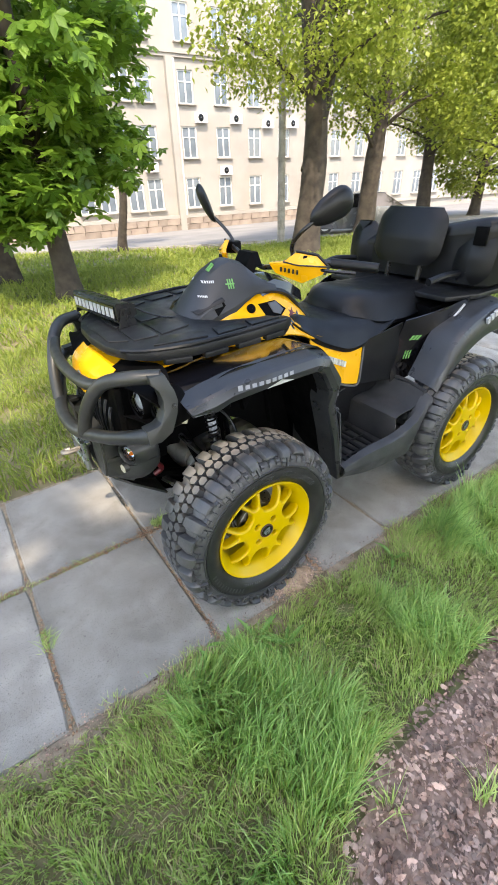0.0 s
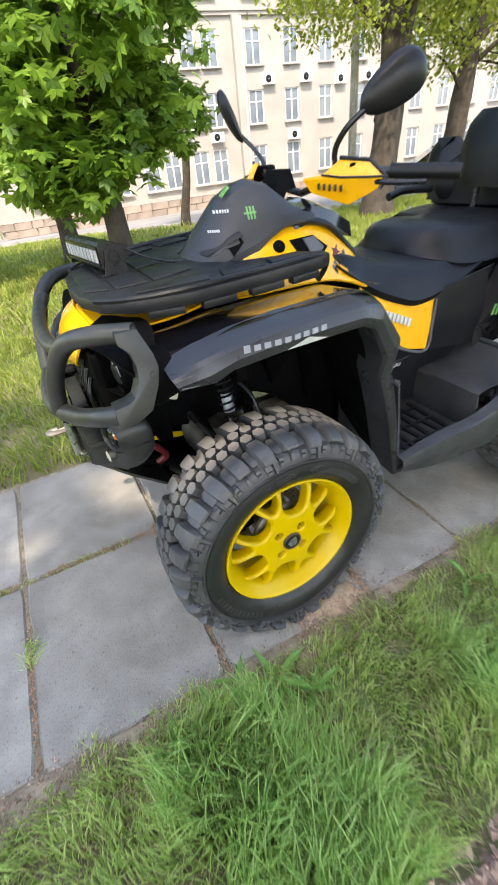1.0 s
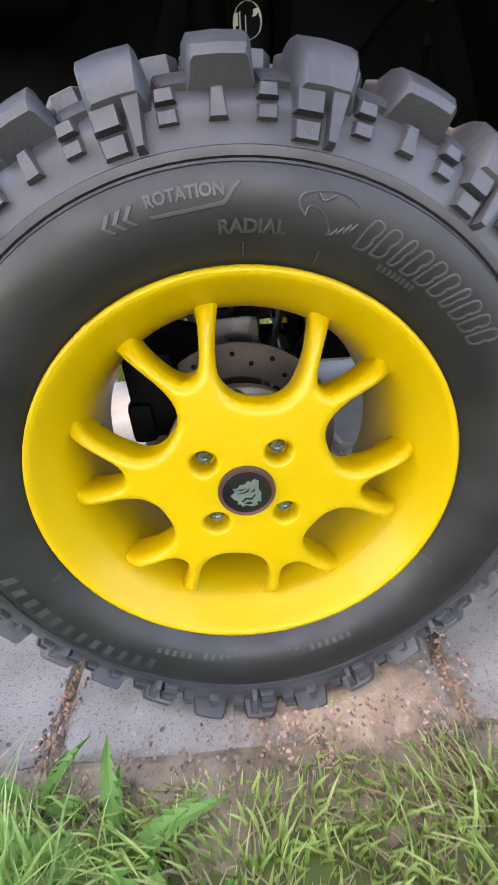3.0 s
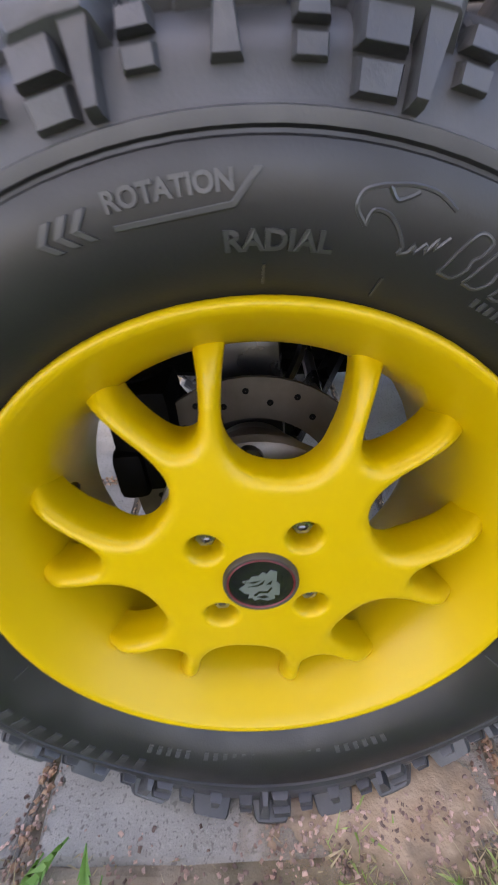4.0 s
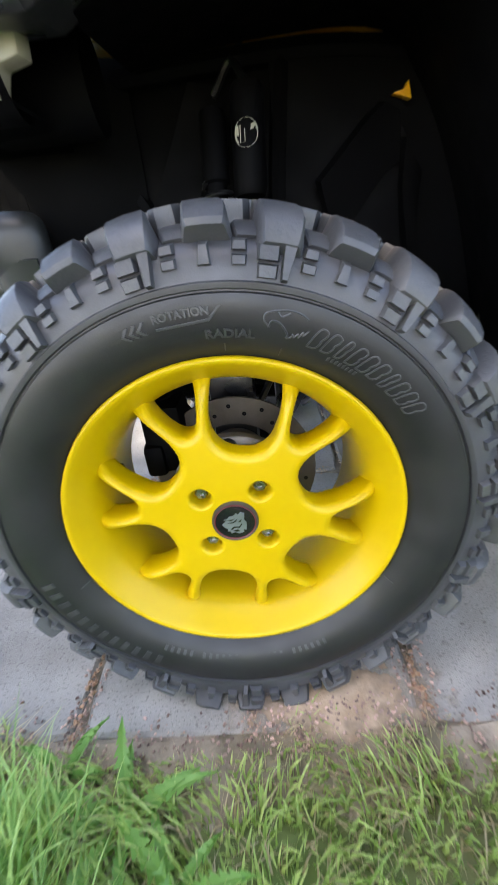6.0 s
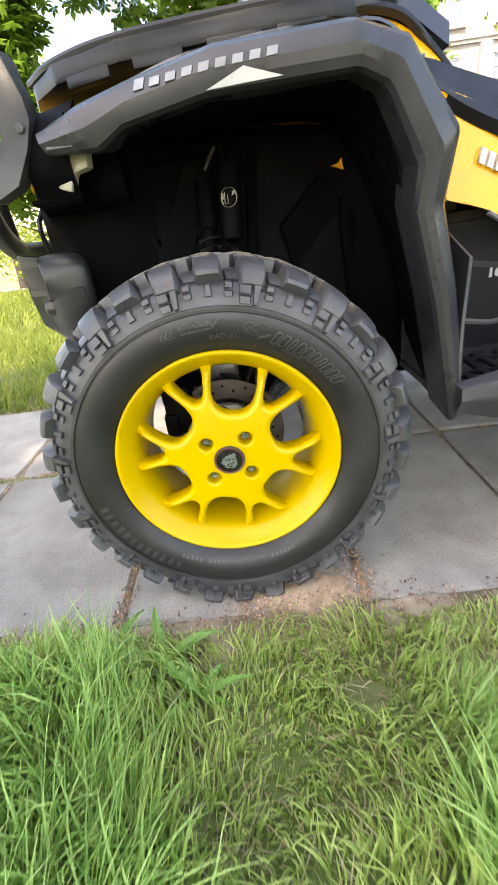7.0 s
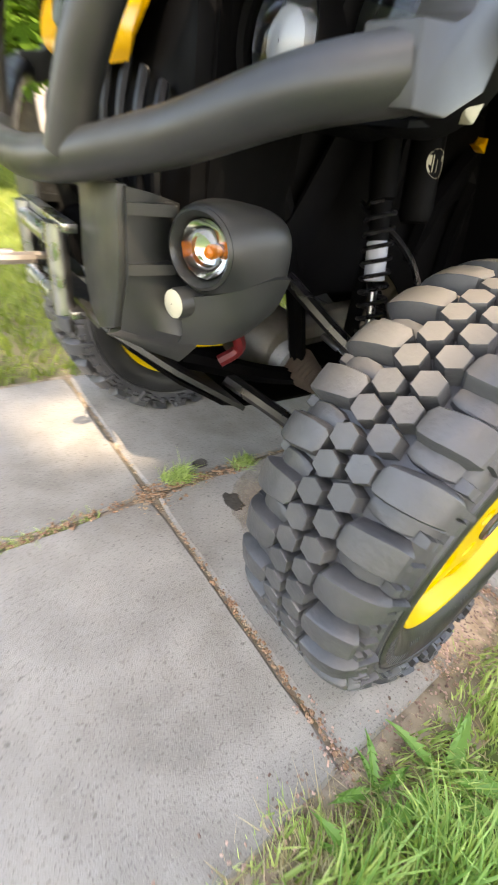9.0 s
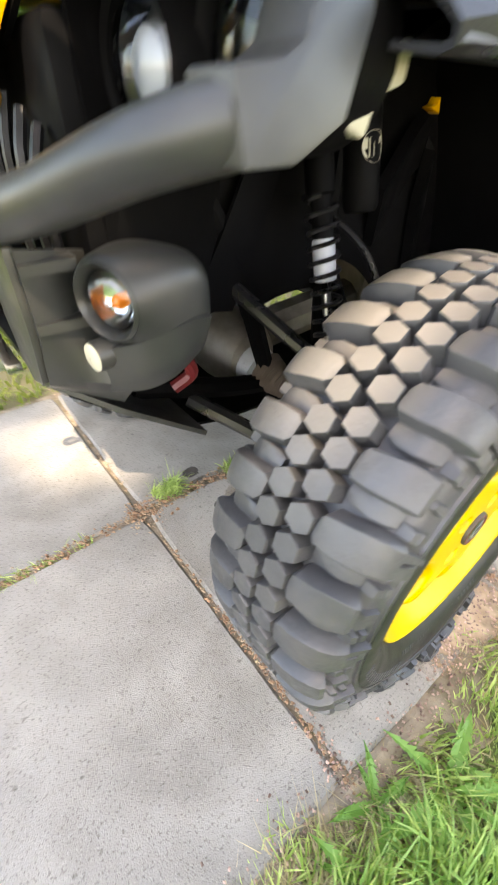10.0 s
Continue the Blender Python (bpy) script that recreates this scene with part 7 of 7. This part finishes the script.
for s in (0, 1):
    fl = other_side if s else (lambda b: b)
    a, b = (.005, .415, .815), (-.005, .312, .445)
    L = (Vector(b) - Vector(a)).length
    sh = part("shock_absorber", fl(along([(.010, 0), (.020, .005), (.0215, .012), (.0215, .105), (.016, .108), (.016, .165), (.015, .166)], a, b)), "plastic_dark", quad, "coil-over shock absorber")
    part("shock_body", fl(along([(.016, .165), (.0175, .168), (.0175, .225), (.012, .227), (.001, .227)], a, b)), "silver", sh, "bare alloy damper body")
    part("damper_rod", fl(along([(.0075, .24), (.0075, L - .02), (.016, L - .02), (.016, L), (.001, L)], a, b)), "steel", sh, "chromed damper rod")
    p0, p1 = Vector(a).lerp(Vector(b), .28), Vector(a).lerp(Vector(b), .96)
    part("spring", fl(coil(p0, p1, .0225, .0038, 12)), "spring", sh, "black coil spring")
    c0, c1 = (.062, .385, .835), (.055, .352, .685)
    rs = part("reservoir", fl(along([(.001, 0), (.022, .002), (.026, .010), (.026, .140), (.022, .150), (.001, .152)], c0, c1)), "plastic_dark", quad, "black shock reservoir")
    emblem = flat_shape([[(.019 * math.cos(q), .019 * math.sin(q)) for q in (2 * math.pi * k / 36 for k in range(36))], [(-.008, -.012), (-.008, .010), (.008, .010), (.008, .005), (-.002, .005), (-.002, -.012)]], .0004, .0001)
    ax_ = (Vector(c1) - Vector(c0)).normalized()
    for v in emblem.verts:
        q = v.co.x / .0264 + radians(-8)
        v.co = Vector(c0) - ax_ * (v.co.y - .066) + Vector((math.sin(q), -math.cos(q), 0)) * (.0264 + v.co.z)
    part("reservoir_emblem", fl(emblem), "beige", rs, "pale round emblem")
    part("hose", fl(tube([(.06, .39, .84), (.04, .42, .87), (.01, .42, .83)], .006, 6, 14)), "spring", quad)
    part("upper_arm", fl(join(tube([(-.11, .465, .585), (-.05, .34, .50), (.0, .205, .440)], .013, 8, 14), tube([(.12, .465, .585), (.06, .34, .50), (.0, .205, .440)], .013, 8, 14))), "spring", quad, "black steel suspension arm")
    part("lower_arm", fl(join(tube([(-.20, .47, .395), (-.10, .34, .325), (.0, .190, .262)], .015, 8, 14), tube([(.17, .47, .385), (.09, .34, .325), (.0, .190, .262)], .015, 8, 14), box((-.01, .30, .305), (.13, .10, .012), .004))), "spring", quad, "black steel suspension arm")
    part("knuckle", fl(join(box((.0, .205, .345), (.07, .05, .24), .012), box((-.06, .195, .33), (.10, .03, .05), .01))), "spring", quad, "black steering knuckle")
    part("half_shaft", fl(tube([(-.012, .52, .385), (.0, .21, .338)], .013, 10, 8)), "steel", quad)
    part("shaft_boot", fl(along([q for k in range(8) for q in ((.034 - .0023 * k, .010 * k), (.042 - .0026 * k, .010 * k + .005))] + [(.014, .082)], (-.014, .478, .386), (.0, .21, .338))), "brown_rubber", quad, "ribbed brown rubber boot")
    part("shaft_cup", fl(along([(.001, 0), (.040, .0), (.046, .012), (.046, .045), (.043, .05), (.043, .062), (.030, .064)], (-.022, .545, .392), (.0, .21, .338))), "silver", quad, "machined steel joint cup")
    part("tie_rod", fl(tube([(.075, .50, .43), (.075, .20, .37)], .008, 8, 8)), "steel", quad)
    part("brake_hose", fl(tube([(.03, .45, .70), (.08, .34, .62), (.07, .25, .46), (.03, .21, .38)], .006, 6, 24)), "spring", quad)
    part("caliper", fl(join(box((-.095, .140, .400), (.060, .075, .105), .016), box((-.112, .120, .372), (.03, .05, .05), .01), turned([(.024, -.03), (.028, -.02), (.028, .03), (.001, .03)], 24, (-.105, .15, .425), Matrix.Rotation(radians(90), 3, "X")))), "plastic_dark", quad, "black brake caliper")
    part("tow_hook", fl(join(tube([(-.262, .425, .535), (-.235, .415, .515), (-.215, .425, .475), (-.245, .435, .452)], .011, 8, 14))), "red_mark", quad, "red painted tow hook")
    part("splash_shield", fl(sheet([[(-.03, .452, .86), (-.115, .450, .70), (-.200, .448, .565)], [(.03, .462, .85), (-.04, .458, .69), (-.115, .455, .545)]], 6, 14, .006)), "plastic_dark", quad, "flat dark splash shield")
    # no known part: black sheet added so the gaps round the nose stay dark
    part("nose_liner", fl(sheet([[(-.335, .37, .90), (-.335, .37, .72), (-.325, .40, .585)], [(-.25, .40, .90), (-.24, .40, .72), (-.24, .425, .56)], [(-.13, .46, .90), (-.13, .46, .72), (-.14, .46, .55)]], 14, 12, .005)), "plastic_dark", quad, "black filler sheet added behind the nose")
    part("rear_arm", fl(tube([(1.05, .47, .38), (1.18, .30, .33), (1.29, .20, .30)], .016, 8, 14)), "spring", quad)
    part("rear_shaft", fl(tube([(1.295, .50, .42), (1.295, .20, .338)], .014, 8, 8)), "steel", quad)
part("differential", join(turned([(.001, -.10), (.055, -.09), (.075, -.05), (.080, 0), (.075, .05), (.055, .09), (.001, .10)], 30, (-.02, .60, .400)), tube([(.0, .60, .400), (.35, .60, .42)], .045, 10, 6)), "cast", quad, "cast front differential")
part("rear_differential", turned([(.001, -.10), (.06, -.09), (.085, 0), (.06, .09), (.001, .10)], 30, (1.295, .60, .42)), "cast", quad)

# --- nose: grille, lamps, bull bar, lower bumper, winch
part("nose", sheet([[(-.315, .42, .925), (-.330, .60, .940), (-.315, .78, .925)], [(-.360, .415, .888), (-.385, .60, .890), (-.360, .785, .888)], [(-.380, .44, .842), (-.402, .60, .836), (-.380, .76, .842)],
                    [(-.372, .48, .820), (-.396, .60, .808), (-.372, .72, .820)]], 20, 18, .006), "body_yellow", quad, "yellow pointed nose panel")
part("nose_badge", turned([(.001, -.004), (.022, -.003), (.026, .002)], 20, (-.405, .60, .865), facing((1, 0, -.25))), "steel", quad)
part("grille_frame", join(box((-.33, .60, .76), (.05, .46, .24), .01), ), "plastic_dark", quad, "black grille backing")
for k in range(9):
    y = .42 + .045 * k
    part("grille_slat", tube([(-.362, y, .85 - .05 * abs(k - 4) / 4), (-.378, y + .004 * (k - 4), .76), (-.370, y, .66)], .006, 6, 10), "plastic", quad)
for s in (0, 1):
    fl = other_side if s else (lambda b: b)
    hl = part("headlight", fl(join(along([(.062, .16), (.062, .02), (.056, -.004), (.050, .0), (.048, .012)], (-.302, .315, .842), (-.10, .325, .842), 32),
                                   along([(.066, .07), (.068, .02), (.064, -.002), (.058, .004), (.056, .014)], (-.270, .197, .852), (-.07, .225, .852), 32))), "plastic_dark", quad, "twin round headlight in a black housing")
    part("reflector_bowl", fl(join(along([(.048, .010), (.034, .045), (.018, .055), (.001, .056)], (-.302, .315, .842), (-.10, .325, .842), 32), along([(.056, .012), (.04, .045), (.02, .06), (.001, .06)], (-.270, .197, .852), (-.07, .225, .852), 32))), "steel", hl, "bright reflector")
    part("lamp_glass", fl(join(along([(.048, .008), (.036, -.006), (.018, -.012), (.001, -.013)], (-.302, .315, .842), (-.10, .325, .842), 32), along([(.056, .010), (.042, -.006), (.02, -.013), (.001, -.014)], (-.270, .197, .852), (-.07, .225, .852), 32))), "lens", hl, "clear domed lens")
    part("projector", fl(along([(.026, .03), (.026, .010), (.018, .004), (.001, .002)], (-.302, .315, .842), (-.10, .325, .842), 24)), "silver", hl, "pale projector lens")
    part("lamp_shroud", fl(sheet([[(-.31, .165, .905), (-.27, .155, .86), (-.25, .16, .80)], [(-.33, .25, .915), (-.26, .27, .93), (-.20, .27, .94)], [(-.35, .36, .90), (-.30, .38, .93), (-.24, .38, .945)], [(-.36, .45, .86), (-.35, .46, .90), (-.28, .46, .94)]], 16, 10, .005)), "plastic_dark", quad)
    part("lamp_floor", fl(sheet([[(-.28, .16, .79), (-.20, .17, .80)], [(-.31, .28, .785), (-.20, .28, .79)], [(-.35, .40, .775), (-.22, .40, .78)]], 12, 6, .005)), "plastic_dark", quad)

near_half = [(-.335, .128, .816), (-.378, .185, .797), (-.414, .28, .763), (-.440, .36, .742), (-.462, .44, .724), (-.478, .51, .714), (-.482, .60, .712)]
lower_tube = near_half + [(x, 2 * YC - y, z) for x, y, z in near_half[-2::-1]]
bull = part("bull_bar", tube(lower_tube, .0235, 14, 80), "bumper", quad, "matt grey tubular steel bull bar")
for f in (lambda b: b, other_side):
    part("upright_tube", f(tube([(-.262, .172, .972), (-.345, .225, .970), (-.398, .30, .942), (-.430, .355, .885), (-.452, .395, .815), (-.466, .432, .730)], .0225, 14, 50)), "bumper", bull)
part("cross_tube", tube([(-.402, .312, .930), (-.428, .42, .912), (-.440, .60, .906), (-.428, .78, .912), (-.402, .888, .930)], .0205, 14, 40), "bumper", bull)
plate = [(-.305, .985), (-.258, .985), (-.238, .930), (-.234, .900), (-.246, .862), (-.273, .814), (-.315, .795), (-.352, .795), (-.352, .838), (-.318, .842), (-.302, .850), (-.285, .880), (-.280, .910), (-.286, .940), (-.305, .962)]


def leaned_plate():
    bm = prism(plate, .152, .198, "y", .0025)
    for v in bm.verts:
        v.co.y -= .046 * (.985 - v.co.z) / .187
    return bm


for s in (0, 1):
    fl = other_side if s else (lambda b: b)
    part("bar_plate", fl(leaned_plate()), "bumper", bull, "bent steel side plate")
    part("plate_bolt", fl(turned([(.007, 0), (.007, -.005), (.001, -.006)], 6, (-.250, .127, .890))), "powder", bull)

def bumper_side():
    face = prism([(.372, .712), (.490, .702), (.502, .605), (.484, .550), (.452, .528), (.400, .548), (.376, .62)], -.438, -.426, "x", .003)
    side = sheet([[(-.430, .374, .710), (-.430, .374, .62), (-.428, .400, .548), (-.428, .448, .526)], [(-.400, .376, .705), (-.402, .378, .62), (-.392, .376, .545), (-.385, .43, .505)],
                  [(-.345, .402, .69), (-.345, .400, .62), (-.345, .340, .545), (-.34, .40, .490)]], 12, 13, .006, False, False)
    skirt = sheet([[(-.378, .345, .600), (-.372, .338, .566), (-.372, .350, .544)], [(-.340, .296, .622), (-.338, .304, .580), (-.340, .320, .550)], [(-.300, .276, .640), (-.302, .288, .590), (-.308, .308, .562)], [(-.272, .275, .64), (-.276, .290, .60), (-.285, .310, .575)]], 14, 10, .006)
    low_web = sheet([[(-.428, .440, .532), (-.428, .52, .530)], [(-.345, .405, .470), (-.345, .53, .468)], [(-.225, .372, .392), (-.225, .53, .390)]], 12, 6, .008, False, False)
    return [face, side, skirt, low_web]


low = part("lower_bumper", box((-.41, .60, .694), (.04, .24, .014), .003), "bumper", quad, "grey-green painted lower bumper and winch mount")
part("cross_plate", box((-.41, .60, .520), (.04, .24, .014), .003), "bumper", low)


def outward(bm):
    """Turns a lamp a little outwards."""
    bmesh.ops.rotate(bm, cent=(-.338, .334, .66), matrix=Matrix.Rotation(radians(24), 3, "Z"), verts=bm.verts)
    return bm


def lamp_pod():
    """A moulded lamp carrier: a round bezel in front that runs back into a flat-sided body, deeper below."""
    def blunt(v, p):
        return math.copysign(abs(v) ** p, v)
    secs = []
    for x, y, ry, top, low, zc, p in ((-.371, .332, .043, .043, .043, .660, 1.0), (-.364, .331, .047, .046, .047, .660, .95), (-.345, .326, .054, .049, .060, .659, .80), (-.325, .322, .060, .051, .074, .657, .68), (-.305, .320, .063, .051, .080, .655, .64),
                                      (-.290, .320, .061, .048, .076, .653, .66), (-.281, .322, .055, .042, .066, .651, .74), (-.277, .325, .042, .032, .050, .649, .88)):
        secs.append([(x, y + ry * blunt(math.cos(q), p), zc + (top if math.sin(q) > 0 else low) * blunt(math.sin(q), p)) for q in (2 * math.pi * k / 40 for k in range(40))])
    return join(loft(secs, n=34, smooth=True, closed=False), along([(.030, .030), (.0315, .014), (.0345, .002), (.039, -.004), (.0425, -.001), (.0435, .004)], (-.371, .332, .660), (-.17, .332, .660), 40))


for s in (0, 1):
    fl = other_side if s else (lambda b: b)
    for name, bm in zip(("face_plate", "side_plate", "lamp_skirt", "lower_web"), bumper_side()):
        part(name, fl(bm), "bumper", low, angle=25)
    pod = part("marker_lamp", fl(outward(lamp_pod())), "bumper", low, "round lamp pod with an amber bulb")
    part("marker_bowl", fl(outward(along([(.0315, .008), (.027, .018), (.018, .026), (.001, .029)], (-.371, .332, .660), (-.17, .332, .660), 14))), "chrome", pod, "bright reflector bowl")
    part("marker_bulb", fl(outward(along([(.0065, .026), (.0085, .013), (.006, .007), (.001, .005)], (-.371, .326, .658), (-.17, .326, .658), 20))), "amber", pod, "small amber bulb")
    part("marker_glass", fl(outward(along([(.0325, .007), (.028, .001), (.016, -.003), (.001, -.0045)], (-.371, .332, .660), (-.17, .332, .660), 32))), "lens", pod, "clear domed glass")
    part("round_reflector", fl(along([(.018, .060), (.018, .004), (.0165, .0), (.001, -.0005)], (-.388, .336, .597), (-.2, .372, .597), 24)), "bumper", low)
    part("reflector_face", fl(along([(.0165, -.001), (.012, -.0030), (.001, -.0035)], (-.388, .336, .597), (-.2, .372, .597), 24)), "beige", low, "pale round reflector")
    for z in (.690, .628):
        part("strut", fl(loft([[(x, y, z + dz) for y, dz in ((y0, -.006), (y0 + .03, -.006), (y0 + .03, .006), (y0, .006))] for x, y0 in ((-.430, .3655), (-.374, .360))])), "bumper", low)
fairlead = part("fairlead", box((-.450, .60, .528), (.02, .20, .012), .002), "steel", quad, "bare steel winch roller fairlead")
part("fairlead_plate", box((-.450, .60, .642), (.02, .20, .012), .002), "steel", fairlead)
for y in (.525, .675):
    part("roller", turned([(.001, -.06), (.014, -.06), (.014, .06), (.001, .06)], 16, (-.462, y, .585), Matrix.Rotation(radians(90), 3, "X")), "steel", fairlead)
for z in (.545, .625):
    part("roller", turned([(.001, -.06), (.012, -.06), (.012, .06), (.001, .06)], 16, (-.466, .60, z)), "steel", fairlead)
part("winch_hook", join(tube([(-.478, .588, .585), (-.505, .586, .585), (-.528, .592, .584), (-.532, .606, .583), (-.518, .614, .583), (-.500, .610, .584)], .008, 8, 30), tube([(-.44, .60, .585), (-.50, .60, .585)], .006, 6, 6)), "cast", quad, "steel winch hook on a cable")
part("winch", join(turned([(.001, -.16), (.045, -.15), (.045, -.06), (.03, -.055), (.03, .055), (.045, .06), (.045, .15), (.001, .16)], 24, (-.36, .60, .585))), "plastic_dark", quad, "black winch drum")

# --- light bar on the rack
lb_a, lb_b = Vector((-.195, .585, 1.062)), Vector((-.238, .965, 1.052))
lb_d = (lb_b - lb_a).normalized()
lb_f = Vector((-lb_d.y, lb_d.x, 0)).normalized()


def lb(u, f, z):
    return lb_a + lb_d * u + lb_f * f + Vector((0, 0, z))


LBL = (lb_b - lb_a).length
bar_light = part("light_bar", loft([[lb(u, f, z) for f, z in ((.028, -.036), (.034, -.030), (.034, .030), (.028, .036), (-.02, .030), (-.036, .014), (-.036, -.014), (-.02, -.030))] for u in (0, .006, LBL - .006, LBL)]), "spring", quad, "black light bar with clear lenses")
part("bar_lens", loft([[lb(u, f, z) for f, z in ((.0345, -.026), (.0375, -.024), (.0375, .024), (.0345, .026))] for u in (.012, LBL - .012)]), "gloss_black", bar_light, "glossy lens strip")
for k in range(10):
    u = .03 + (LBL - .06) * k / 9
    part("diode", loft([[lb(u + du, .0376 + d, z) for du, z in ((-.012, -.016), (.012, -.016), (.012, .016), (-.012, .016))] for d in (0, .002)]), "silver", bar_light, flat=True)
for u in (-.006, LBL + .006):
    part("bar_bracket", join(loft([[lb(u + d, f, z) for f, z in ((-.02, .016), (.02, .016), (.035, -.050), (-.035, -.050))] for d in (-.003, .003)]), along([(.014, -.008), (.014, .006), (.001, .007)], lb(u, 0, 0), lb(u + .01, 0, 0), 16)), "spring", bar_light, flat=True)
for k in range(8):
    part("cooling_fin", loft([[lb(.02 + (LBL - .04) * k / 7 + d, f, z) for f, z in ((-.03, -.026), (-.052, -.018), (-.052, .018), (-.03, .026))] for d in (-.004, .004)]), "spring", bar_light, flat=True)
part("bar_cable", tube([lb(.0, -.04, .01), lb(-.02, -.09, -.02), lb(-.03, -.16, -.045), lb(-.02, -.24, -.05)], .0035, 6, 24), "spring", quad)

# --- cargo box on the rear rack
def sunk(bm):
    """The box falls away in a rounded shoulder on its far side."""
    for v in bm.verts:
        q = min(1.0, max(0.0, (v.co.y - .78) / .27))
        v.co.z = .957 + (v.co.z - .957) * (1 - .52 * q * q * (3 - 2 * q))
    return bm


crate = thing("cargo_box", (1.68, YC, .957), "black plastic cargo box strapped on the rear rack", "cargo box")
part("box_body", sunk(loft([[(1.68 + dx * kx, YC + dy * ky, z) for dx, dy in ((-.26, -.40), (-.20, -.45), (.20, -.45), (.26, -.40), (.26, .40), (.20, .45), (-.20, .45), (-.26, .40))] for z, kx, ky in ((.957, .86, .90), (.975, .94, .96), (1.10, .99, 1.0), (1.215, 1.0, 1.0))])), "plastic", crate, angle=40)
part("lid", sunk(loft([[(1.68 + dx * kx, YC + dy * ky, z) for dx, dy in ((-.27, -.41), (-.21, -.465), (.21, -.465), (.27, -.41), (.27, .41), (.21, .465), (-.21, .465), (-.27, .41))] for z, kx, ky in ((1.216, 1.0, 1.0), (1.245, 1.0, 1.0), (1.268, .96, .97), (1.275, .90, .92))])), "plastic", crate, "black moulded lid", angle=40)
part("latch", box((1.405, .22, 1.20), (.018, .06, .08), .005), "plastic_dark", crate)
for s in (0, 1):
    fl = other_side if s else (lambda b: b)
    part("arm_pad", fl(pad(1.43, .15, .36, .985, 1.225, .03, .05)), "seat_vinyl", crate, "black side cushion", angle=50)
    part("arm_rest", fl(tube([(1.36, .27, 1.035), (1.22, .25, 1.045), (1.12, .26, 1.03)], .017, 10, 14)), "seat_vinyl", quad, "black padded armrest")


# ---- the many pieces of path and plinth ----
lay_slabs()
plinth_stones()
